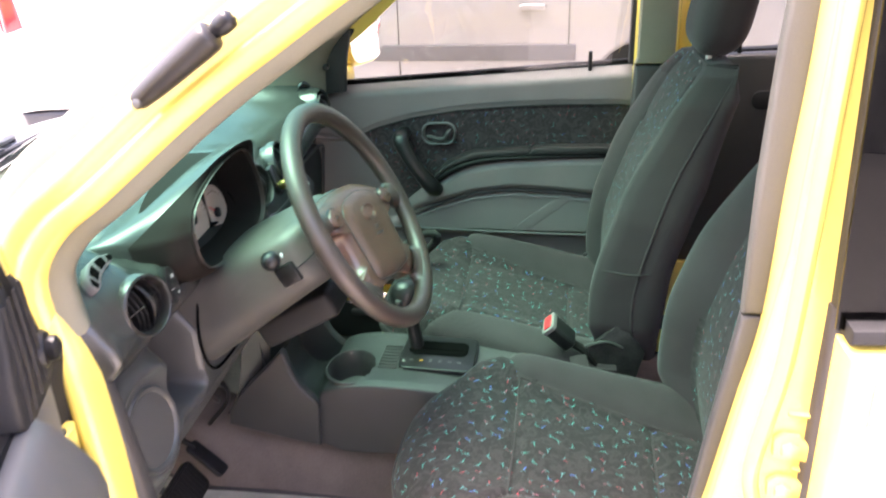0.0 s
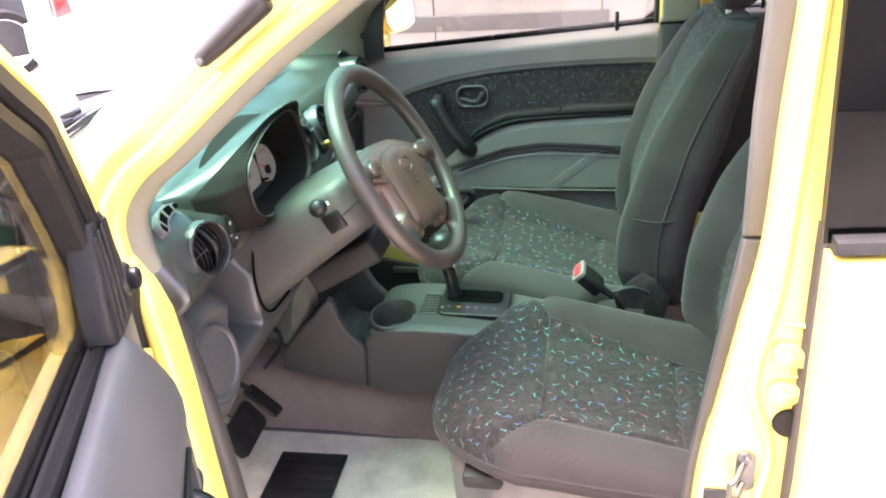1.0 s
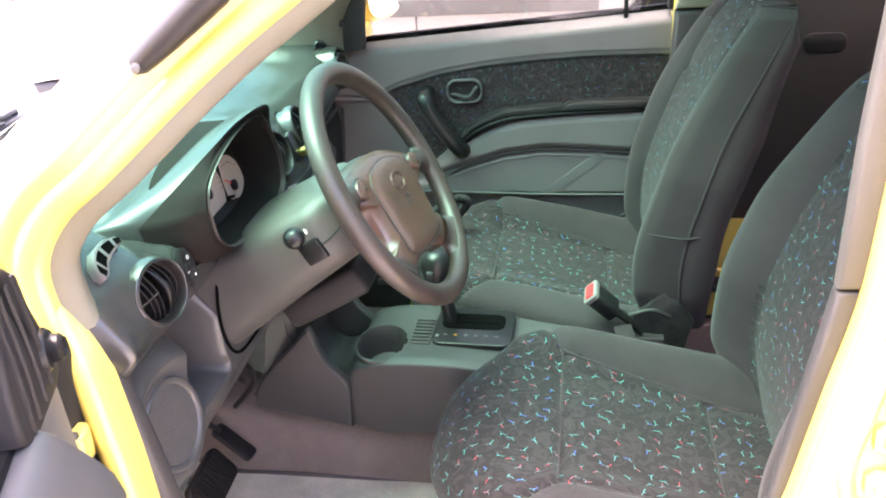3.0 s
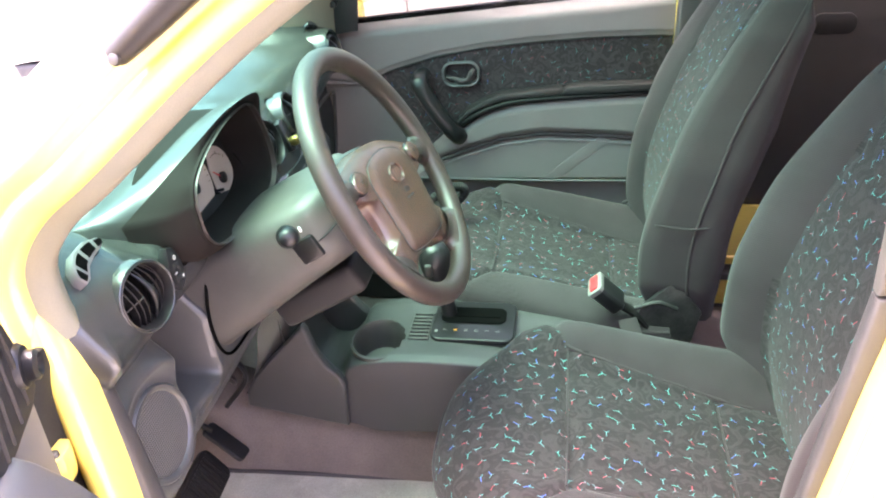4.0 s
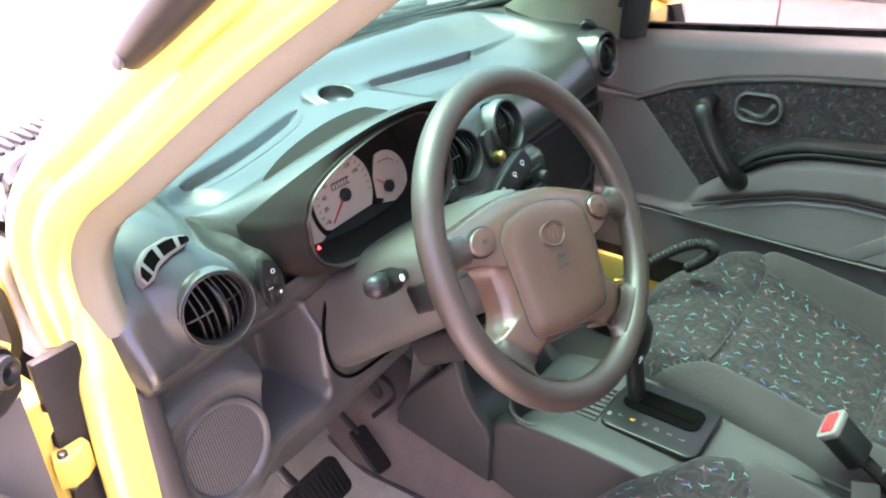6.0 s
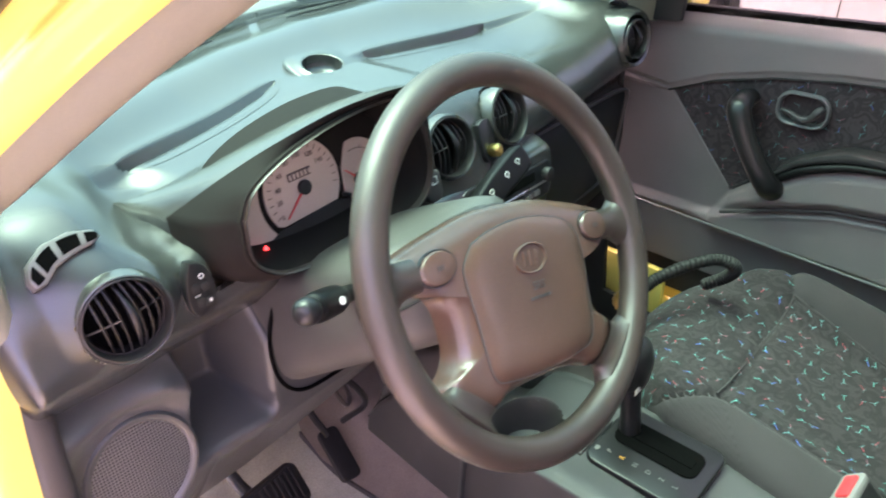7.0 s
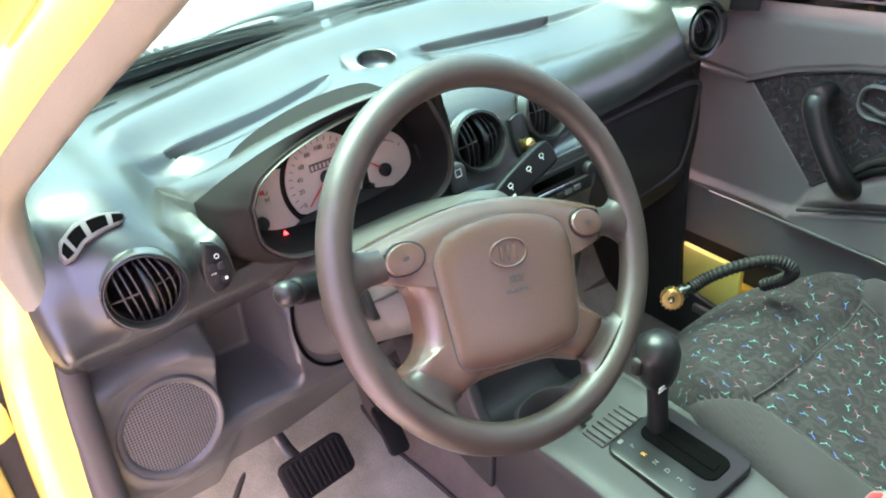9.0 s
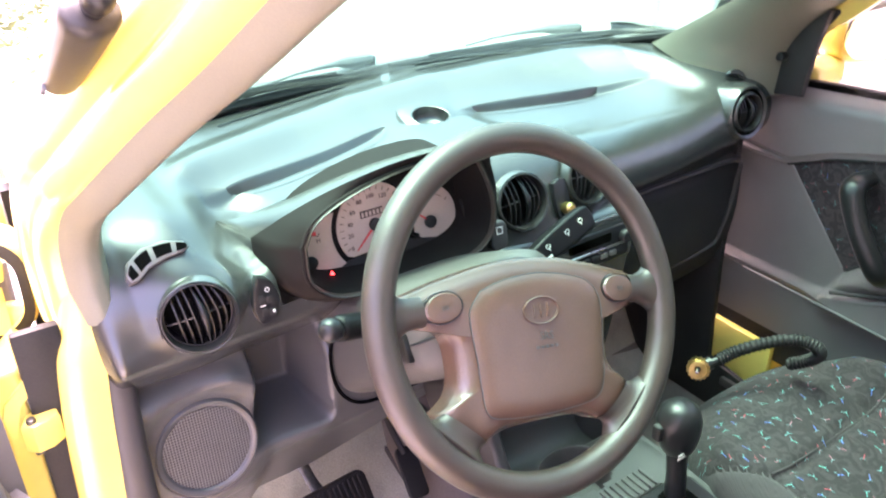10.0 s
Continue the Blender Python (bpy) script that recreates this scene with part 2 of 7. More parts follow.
# base reddened to hold the warm reflection on grey hub plastic
HUB = surface("wheel_hub_plastic", (0.098, 0.053, 0.038), 0.20, vary=0.1, scale=12, grain=600, bump=0.25, spec=0.9, hide=800.0)
BEIGE = surface("beige_trim_plastic", (0.172, 0.166, 0.124), 0.6, vary=0.06, scale=6, grain=500, bump=0.25)
YELLOW = surface("yellow_car_paint", (0.82, 0.645, 0.15), 0.25, vary=0.03, scale=3, grain=60, bump=0.02, coat=0.7)
CARPET = surface("beige_carpet", (0.40, 0.40, 0.34), 0.95, vary=0.22, scale=14, grain=350, bump=1.0, wear=((0.27, 0.26, 0.22), 7.0, 0.56))
CARPET_DARK = surface("brown_carpet", (0.165, 0.137, 0.123), 0.95, vary=0.18, scale=10, grain=350, bump=1.0)
CHROME = surface("steel", (0.6, 0.6, 0.6), 0.28, metal=1.0, vary=0.1, scale=40, grain=200, bump=0.05)
DARK_METAL = surface("dark_steel", (0.12, 0.12, 0.12), 0.4, metal=0.9, vary=0.2, scale=40, grain=200, bump=0.1)
BRASS = surface("brass", (0.62, 0.46, 0.16), 0.3, metal=1.0, vary=0.15, scale=60, grain=300, bump=0.1)
RED = surface("red_plastic", (0.62, 0.035, 0.04), 0.35, vary=0.05, bump=0.05)
HEADLINER = surface("headliner_fabric", (0.46, 0.40, 0.32), 0.95, vary=0.08, scale=6, grain=400, bump=0.4)
DIM_INK = surface("worn_print", (0.13, 0.13, 0.125), 0.6, vary=0.05, bump=0)
WHITE_INK = surface("white_print", (0.75, 0.75, 0.72), 0.6, vary=0.03, bump=0)
ORANGE_INK = surface("amber_print", (0.75, 0.33, 0.03), 0.5, vary=0.03, bump=0)
DIAL = surface("dial_face", (0.45, 0.355, 0.305), 0.6, vary=0.05, scale=10, bump=0)
INK = surface("dark_print", (0.10, 0.07, 0.06), 0.6, vary=0.05, bump=0)
PLAIN_CLOTH = weave("grey_ribbed_cloth", (0.0345, 0.0295, 0.0315))
DARK_CLOTH = weave("charcoal_cloth", (0.036, 0.030, 0.032))
FLECK = flecked("flecked_velour", (0.0245, 0.0200, 0.0215))
DOOR_CLOTH = flecked("flecked_door_cloth", (0.046, 0.036, 0.039), clear=0.45)
GRILLE = perforated("speaker_grille_plastic", (0.108, 0.106, 0.105), 0.0034)
WINDSHIELD = glass("green_tinted_windshield", (0.248, 0.556, 0.422))
SIDE_GLASS = glass("side_glass", (0.66, 0.655, 0.63))
FILM_GLASS = glass("lightly_smoked_glass", (0.50, 0.50, 0.50), 0.30)
DARK_GLASS = glass("smoked_glass", (0.10, 0.095, 0.09), 0.02)
MIRROR = surface("mirror_silver", (0.9, 0.9, 0.9), 0.03, metal=1.0, vary=0.0, bump=0)
SILVER = surface("silver_car_paint", (0.36, 0.36, 0.365), 0.35, metal=0.35, vary=0.03, scale=2, grain=80, bump=0.02, coat=0.6)
WHITE_PAINT = surface("white_car_paint", (0.66, 0.66, 0.65), 0.35, vary=0.02, scale=2, grain=60, bump=0.02, coat=0.6)
MOULDING = surface("grey_moulding", (0.13, 0.13, 0.135), 0.4, vary=0.05)
GREY_PAINT = surface("grey_bumper", (0.055, 0.055, 0.06), 0.5, vary=0.1)
LAMP_RED = surface("red_lamp_glass", (0.60, 0.02, 0.03), 0.15, vary=0.05, bump=0, coat=1.0)
TARP = surface("dark_tarpaulin", (0.035, 0.034, 0.034), 0.55, vary=0.25, scale=5, grain=120, bump=0.4)
CONCRETE = surface("pale_concrete", (0.46, 0.44, 0.415), 0.9, vary=0.14, scale=0.9, grain=60, bump=0.5, wear=((0.36, 0.34, 0.31), 0.7, 0.6))
PLASTER = surface("warm_plaster", (0.50, 0.475, 0.445), 0.9, vary=0.12, scale=1.2, grain=40, bump=0.4)
LEAF = surface("leaf", (0.09, 0.12, 0.03), 0.5, vary=0.35, scale=3, grain=40, bump=0.1)
WOOD = surface("grey_wood", (0.22, 0.18, 0.14), 0.8, vary=0.2, scale=10, grain=100, bump=0.4)
WARN = glow("red_warning_lamp", (1.0, 0.05, 0.04), 0.6)

# ---------------------------------------------------------------- mesh helpers
WORLD_OF = {}


def thing(name, at, label, category, group="", kind=""):
    ob = new(name)
    ob.empty_display_size = 0.05
    ob.matrix_basis = Matrix.Translation(at)
    WORLD_OF[ob.name] = ob.matrix_basis.copy()
    return tagged(ob, label, category, group, kind)


def part(name, geo, material, parent=None, label="", sharp=38):
    """Links a bmesh or mesh as one mesh object under a thing or a part."""
    if isinstance(geo, bmesh.types.BMesh):
        me = bpy.data.meshes.new(name)
        bmesh.ops.recalc_face_normals(geo, faces=geo.faces)
        geo.to_mesh(me)
        geo.free()
    else:
        me = geo
    me.name = name
    me.shade_smooth()
    me.set_sharp_from_angle(angle=radians(sharp))
    me.materials.clear()
    me.materials.append(material)
    ob = new(name, me)
    if parent is not None:
        ob.parent = parent
        ob.matrix_parent_inverse = WORLD_OF.get(parent.name, Matrix()).inverted()
    if label:
        ob["label"] = label
    return ob


def single(name, geo, material, label, category, kind="", group="", sharp=38):
    return tagged(part(name, geo, material, None, sharp=sharp), label, category, group, kind)


def ramp01(v, a, b):
    """Smooth step from 0 at a to 1 at b."""
    t = np.clip((np.asarray(v, float) - a) / (b - a), 0, 1)
    return t * t * (3 - 2 * t)


def spline(pts, n):
    """n points along a smooth curve through pts."""
    p = np.asarray(pts, float)
    p = np.vstack([2 * p[0] - p[1], p, 2 * p[-1] - p[-2]])
    out = []
    for s in np.linspace(0, len(p) - 3, n):
        i = min(int(s), len(p) - 4)
        t = s - i
        a, b, c, d = p[i : i + 4]
        out.append(0.5 * (2 * b + (c - a) * t + (2 * a - 5 * b + 4 * c - d) * t * t + (3 * b - a - 3 * c + d) * t**3))
    return np.array(out)


def sheet(P, uv=None, cu=False, cv=False, keep=None):
    """A mesh from a grid of points (n, m, 3); keep: mask of the cells to build."""
    P = np.asarray(P, float)
    n, m = P.shape[:2]
    faces = []
    for i in range(n if cu else n - 1):
        for j in range(m if cv else m - 1):
            if keep is None or keep[i, j]:
                faces.append((i * m + j, ((i + 1) % n) * m + j, ((i + 1) % n) * m + (j + 1) % m, i * m + (j + 1) % m))
    me = bpy.data.meshes.new("sheet")
    used = sorted({v for f in faces for v in f})
    index = {v: k for k, v in enumerate(used)}
    flat = P.reshape(-1, 3)
    me.from_pydata([tuple(flat[v]) for v in used], [], [tuple(index[v] for v in f) for f in faces])
    if uv is not None:
        lay = me.uv_layers.new(name="UVMap")
        fu = np.asarray(uv, float).reshape(-1, 2)
        lay.data.foreach_set("uv", np.array([fu[v] for f in faces for v in f]).ravel())
    me.update()
    return me


def to_bm(me):
    bm = bmesh.new()
    bm.from_mesh(me)
    bpy.data.meshes.remove(me)
    return bm


def thick(me, depth):
    """A sheet given a thickness, against its normals."""
    bm = to_bm(me)
    bmesh.ops.recalc_face_normals(bm, faces=bm.faces)
    bmesh.ops.solidify(bm, geom=bm.faces[:], thickness=depth)
    return bm


def rbox(size, at=(0, 0, 0), bevel=0.004, seg=2, m=None):
    bm = bmesh.new()
    bmesh.ops.create_cube(bm, size=1.0)
    bm.transform(Matrix.Diagonal((*size, 1)))
    bevel = min(bevel, 0.49 * min(size))
    if bevel > 0:
        bmesh.ops.bevel(bm, geom=bm.edges[:], offset=bevel, segments=seg, profile=0.5, affect="EDGES")
    bm.transform(Matrix.Translation(at))
    if m is not None:
        bm.transform(m)
    return bm


def prism(poly, z0, z1, bevel=0.003, seg=2, m=None):
    """A polygon of the XY plane, extruded from z0 to z1 with rounded edges."""
    bm = bmesh.new()
    f = bm.faces.new([bm.verts.new((x, y, z0)) for x, y in poly])
    ext = bmesh.ops.extrude_face_region(bm, geom=[f])
    bmesh.ops.translate(bm, vec=(0, 0, z1 - z0), verts=[v for v in ext["geom"] if isinstance(v, bmesh.types.BMVert)])
    if bevel > 0:
        caps = [e for e in bm.edges if abs(e.verts[0].co.z - e.verts[1].co.z) < 1e-9]
        bmesh.ops.bevel(bm, geom=caps, offset=bevel, segments=seg, profile=0.5, affect="EDGES", clamp_overlap=True)
    bmesh.ops.recalc_face_normals(bm, faces=bm.faces)
    if m is not None:
        bm.transform(m)
    return bm


def cyl(r, h, at=(0, 0, 0), seg=32, bevel=0.001, r2=None, m=None):
    bm = bmesh.new()
    bmesh.ops.create_cone(bm, cap_ends=True, segments=seg, radius1=r, radius2=r if r2 is None else r2, depth=h)
    if bevel > 0:
        rims = [e for e in bm.edges if abs(e.verts[0].co.z - e.verts[1].co.z) < 1e-9]
        bmesh.ops.bevel(bm, geom=rims, offset=bevel, segments=2, profile=0.5, affect="EDGES")
    bm.transform(Matrix.Translation(at))
    if m is not None:
        bm.transform(m)
    return bm


def lathe(profile, seg=48, m=None, closed=False):
    """Profile (radius, height) turned round Z."""
    p = np.asarray(profile, float)
    a = np.linspace(0, 2 * np.pi, seg, endpoint=False)
    P = np.stack([np.outer(np.cos(a), p[:, 0]), np.outer(np.sin(a), p[:, 0]), np.outer(np.ones(seg), p[:, 1])], -1)
    bm = to_bm(sheet(P, cu=True, cv=closed))
    bmesh.ops.remove_doubles(bm, verts=bm.verts, dist=1e-6)
    if m is not None:
        bm.transform(m)
    return bm


def tube(pts, r, n=12, smooth=0, caps=True, flat=1.0, up=(0, 0, 1)):
    """A round or flattened rod along pts; r: one radius or one for each point."""
    p = np.asarray(pts, float)
    rad = np.full(len(p), r, float) if np.isscalar(r) else np.asarray(r, float)
    if smooth:
        both = spline(np.column_stack([p, rad]), smooth)
        p, rad = both[:, :3], both[:, 3]
    t = np.gradient(p, axis=0)
    t /= np.linalg.norm(t, axis=1)[:, None]
    a = np.linspace(0, 2 * np.pi, n, endpoint=False)
    side = np.cross(t[0], up)
    if np.linalg.norm(side) < 0.05:
        side = np.cross(t[0], (1, 0, 0))
    rows = []
    for k in range(len(p)):
        side = side - t[k] * (side @ t[k])
        side /= np.linalg.norm(side)
        over = np.cross(side, t[k])
        rows.append(p[k] + rad[k] * (np.outer(np.cos(a), side) + flat * np.outer(np.sin(a), over)))
    bm = to_bm(sheet(np.array(rows), cv=True))
    if caps:
        bm.verts.ensure_lookup_table()
        bm.faces.new([bm.verts[i] for i in range(n)])
        bm.faces.new([bm.verts[(len(p) - 1) * n + i] for i in range(n)])
    return bm


def frame_of(at, x, z):
    """A pose from an origin, the way of local X and the way of local Z."""
    z = Vector(z).normalized()
    x = Vector(x)
    x = (x - z * x.dot(z)).normalized()
    y = z.cross(x)
    return Matrix(((x.x, y.x, z.x, at[0]), (x.y, y.y, z.y, at[1]), (x.z, y.z, z.z, at[2]), (0, 0, 0, 1)))


def rounded(w, h, r, n=6, cx=0.0, cy=0.0):
    """A rounded rectangle as a polygon."""
    out = []
    for qx, qy, a0 in ((1, 1, 0), (-1, 1, 90), (-1, -1, 180), (1, -1, 270)):
        for k in range(n + 1):
            a = radians(a0 + 90 * k / n)
            out.append((cx + qx * (w / 2 - r) + r * math.cos(a), cy + qy * (h / 2 - r) + r * math.sin(a)))
    return out


def words(text, size, m, material, parent, name="lettering"):
    """Letters of the built-in font as a thin mesh at pose m."""
    cu = bpy.data.curves.new("lettering", "FONT")
    cu.body, cu.size, cu.align_x, cu.align_y = text, size, "CENTER", "CENTER"
    cu.extrude, cu.resolution_u = 0.0003, 3
    ob = bpy.data.objects.new("lettering", cu)
    me = bpy.data.meshes.new_from_object(ob)
    bpy.data.objects.remove(ob)
    me.transform(m)
    return part(name, me, material, parent)


def merge(*bms):
    """Several bmeshes as one mesh."""
    out = bmesh.new()
    for b in bms:
        me = bpy.data.meshes.new("tmp")
        b.to_mesh(me)
        b.free()
        out.from_mesh(me)
        bpy.data.meshes.remove(me)
    return out


# ---------------------------------------------------------------- ground and surroundings
G = 400.0
single("ground", rbox((G, G, 0.3), (0, 0, -0.15), 0), CONCRETE, "sunlit pale concrete yard, worn and stained", "ground", "structure")

# unseen wall, added so that warm light bounces into the cabin
single("bounce_wall", rbox((14.0, 0.25, 3.6), (3.5, -4.8, 1.8), 0.02), PLASTER, "plain warm plaster wall added out of view to bounce warm light", "wall", "structure")
# ---------------------------------------------------------------- body shell of the yellow car
car = thing("car", (0.4, 0, 0.2), "yellow compact taxi body with its driver door open", "car")

# inner edge of the front pillar's trim, and the door opening below it: (x, y, z)
PILLAR = [(-0.020, -0.572, 0.940), (-0.026, -0.574, 0.975), (-0.024, -0.574, 1.020), (0.005, -0.569, 1.062), (0.056, -0.558, 1.101), (0.151, -0.520, 1.181), (0.234, -0.494, 1.241), (0.412, -0.468, 1.354), (0.632, -0.452, 1.446), (0.75, -0.447, 1.468)]
OPENING = [(0.040, -0.622, 0.34), (0.034, -0.622, 0.60), (0.024, -0.618, 0.78), (0.006, -0.606, 0.90), (-0.014, -0.590, 0.955), (-0.026, -0.582, 0.99)]


def along(path, section, mirror=False, n=60):
    """Sweeps a closed section (ahead of the line, outwards) along a pillar line."""
    line = spline(path, n)
    t = np.gradient(line, axis=0)
    t /= np.linalg.norm(t, axis=1)[:, None]
    sec = spline(list(section) + [section[0]], 4 * len(section) + 1)[:-1]
    rows = []
    for p, d in zip(line, t):
        ahead = np.cross(d, (0, 1, 0))
        ahead /= np.linalg.norm(ahead)
        out = np.array((0, -1.0, 0))
        rows.append([p + ahead * a + out * o for a, o in sec])
    P = np.array(rows)
    if mirror:
        P[..., 1] *= -1
    return to_bm(sheet(P, cv=True))


OUTER = [(0.013, 0.006), (0.014, 0.026), (0.021, 0.040), (0.036, 0.047), (0.044, 0.044), (0.052, 0.050), (0.062, 0.054), (0.072, 0.050), (0.081, 0.039), (0.087, 0.021), (0.089, 0.0), (0.07, -0.008)]
TRIM = [(0.0, -0.008), (-0.005, 0.006), (0.002, 0.018), (0.014, 0.026), (0.024, 0.025), (0.032, 0.008), (0.108, 0.0), (0.108, -0.014), (0.03, -0.018)]
LOWER = [(0.016, -0.02), (0.016, 0.008), (0.022, 0.022), (0.034, 0.026), (0.048, 0.018), (0.060, 0.010), (0.12, 0.008), (0.16, -0.01), (0.12, -0.03)]
SEAL = [(0.018, -0.004), (0.012, 0.010), (0.002, 0.014), (-0.010, 0.006), (-0.010, -0.014), (0.004, -0.022)]
for flip in (False, True):
    part("front_pillar", along([(x, y - 0.05, z) for x, y, z in PILLAR[2:]] if flip else PILLAR, OUTER, flip, 80), YELLOW, car, sharp=70)
    part("hinge_pillar", along([(x, y - 0.08 * flip, z) for x, y, z in OPENING], LOWER, flip, 40), YELLOW, car, sharp=70)
    if flip:
        continue
    part("pillar_trim", along(PILLAR, TRIM, False, 80), BEIGE, car, "beige plastic pillar trim", sharp=70)
    strip = [(0.034, -0.590, 0.34), (0.022, -0.592, 0.60), (0.004, -0.589, 0.76), (-0.014, -0.584, 0.855), (-0.022, -0.581, 0.885)]
    part("door_seal", along(strip, SEAL, False, 30), GREY_DARK, car, "grey plastic edge strip", sharp=70)
# passenger side trim: a broad fillet at the dash, narrowing towards the roof
front_edge = spline([(-0.268, 0.512, 1.018), (-0.188, 0.502, 1.069), (-0.092, 0.494, 1.130), (0.10, 0.474, 1.245), (0.40, 0.448, 1.400), (0.62, 0.435, 1.475)], 50)
door_edge = spline([(-0.060, 0.612, 0.955), (-0.048, 0.611, 1.050), (0.022, 0.610, 1.135), (0.18, 0.600, 1.240), (0.44, 0.560, 1.375), (0.64, 0.520, 1.455)], 50)
rows = []
for f, d in zip(front_edge, door_edge):
    bow = np.array((0.030, -0.038, 0.0)) * np.linalg.norm(d - f) / 0.2
    rows.append([f + (d - f) * w + bow * (math.sin(math.pi * w) ** 0.8) for w in np.linspace(0, 1, 20)])
part("pillar_trim", thick(sheet(rows), 0.006), BEIGE, car, "beige plastic pillar trim", sharp=70)
part("kick_trim", prism([(-0.39, 0.93), (-0.39, 0.27), (0.05, 0.27), (0.05, 0.365), (-0.070, 0.385), (-0.078, 0.470), (-0.078, 0.50), (-0.085, 0.60), (-0.092, 0.90), (-0.095, 0.93)], -0.588, -0.574, 0.003, 2, Matrix(((1, 0, 0, 0), (0, 0, -1, 0), (0, 1, 0, 0), (0, 0, 0, 1)))), BLACK_MATT, car, "black footwell side trim")

# roof, rear closing panels, sills, floor pan
roof_pts = []
for x in np.linspace(0.57, 2.1, 16):
    roof_pts.append([(x, y, 1.53 + 0.025 * math.sin(math.pi * (x - 0.55) / 1.6) - 0.05 * (abs(y) / 0.55) ** 4) for y in np.linspace(-0.56, 0.56, 18)])
part("roof", thick(sheet(roof_pts), 0.03), YELLOW, car)
part("headliner", thick(sheet(np.array(roof_pts) - (0, 0, 0.04)), 0.008), HEADLINER, car, "pale fabric headliner")
part("floor_pan", rbox((2.5, 1.24, 0.03), (0.83, 0, 0.235), 0.004), BLACK_MATT, car)
for s in (-1, 1):
    part("sill", rbox((1.9, 0.09, 0.16), (0.80, s * 0.655, 0.275), 0.02, 3), YELLOW, car)
    part("sill_trim", rbox((1.5, 0.055, 0.02), (0.72, s * 0.592, 0.352), 0.006, 2), GREY_DARK, car)
part("tailgate", rbox((0.05, 1.16, 1.0), (2.1, 0, 0.85), 0.02), YELLOW, car)
part("firewall", rbox((0.03, 1.22, 0.72), (-0.40, 0, 0.60), 0.0), BLACK_MATT, car)
part("toe_board", thick(sheet([[(-0.385, y, 0.62), (-0.36, y, 0.45), (-0.27, y, 0.30), (-0.2, y, 0.258)] for y in np.linspace(-0.59, 0.59, 4)]), 0.01), CARPET, car, "worn beige carpet on the toe board")

# bonnet, wings, scuttle
bon = []
for u in np.linspace(0, 1, 14):
    row = []
    for v in np.linspace(-1, 1, 15):
        x = -0.60 + 0.13 * v * v - 0.68 * u
        row.append((x, 0.66 * v, 0.925 - 0.20 * u - 0.07 * u**3 + 0.018 * (1 - v * v) - 0.03 * abs(v) ** 3))
    bon.append(row)
part("bonnet", thick(sheet(bon), 0.02), YELLOW, car)
for s in (-1, 1):
    wing = []
    for x in np.linspace(-1.26, -0.03, 12):
        top = 0.70 + 0.205 * ramp01(x, -1.3, -0.20)
        wing.append([(x, s * 0.655, top), (x, s * 0.685, top - 0.03), (x, s * 0.715, top - 0.12), (x, s * 0.72, 0.62), (x, s * 0.71, 0.34)])
    part("wing", thick(sheet(wing), 0.015), YELLOW, car)
part("front_bumper", rbox((0.16, 1.36, 0.45), (-1.32, 0, 0.50), 0.07, 4), YELLOW, car)
scut = []
for v in np.linspace(-1, 1, 41):
    x0 = -0.490 + 0.165 * abs(v) ** 2.2
    lift = 0.006 * math.sin(7 * v)
    scut.append([(x0, 0.6 * v, 0.974 + 0.022 * v * v), (x0 - 0.03, 0.6 * v, 0.981 + 0.022 * v * v), (x0 - 0.07, 0.6 * v, 0.986 + lift + 0.018 * v * v), (x0 - 0.11, 0.6 * v, 0.982 + lift), (x0 - 0.15, 0.6 * v, 0.966 - 0.01 * v * v)])
part("scuttle_panel", thick(sheet(scut), 0.006), SCUTTLE, car, "plastic scuttle below the windshield, its grey lightened for sunlit sheen")
for k in range(17):
    y = -0.50 + 0.018 * k
    x0 = -0.490 + 0.165 * abs(y / 0.6) ** 2.2
    part("scuttle_slat", rbox((0.058, 0.007, 0.006), (x0 - 0.050, y, 0.987 + 0.006 * math.sin(7 * y / 0.6) + 0.018 * (y / 0.6) ** 2), 0.001, 1), BLACK_MATT, car)

# windshield, curved in plan, with a dark border and rubber at its foot


def shield(u, v):
    """Point of the windshield: u -1 to 1 across, v 0 at the foot to 1 at the roof."""
    foot = np.array((-0.490 + 0.160 * abs(u) ** 2.2 + 0.175 * abs(u) ** 8, 0.575 * u, 0.979 + 0.024 * u * u + 0.052 * abs(u) ** 8))
    head = np.array((0.62 + 0.03 * u * u, 0.46 * u, 1.53 - 0.018 * u * u))
    p = foot + (head - foot) * v
    return p + np.array((-0.35, 0, 0.75)) * 0.06 * v * (1 - v)


part("windshield", sheet([[shield(u, v) for v in np.linspace(0, 1, 20)] for u in np.linspace(-1, 1, 30)]), WINDSHIELD, car, "green-tinted windshield glass")
part("windshield_rubber", tube([shield(u, 0) + (0.002, 0, 0.003) for u in np.linspace(-1, 1, 40)], 0.009, 8), RUBBER, car)
for s in (-1, 1):
    part("windshield_edge", tube([shield(s * 1.0, v) for v in np.linspace(0, 1, 20)], 0.003, 10), RUBBER, car)


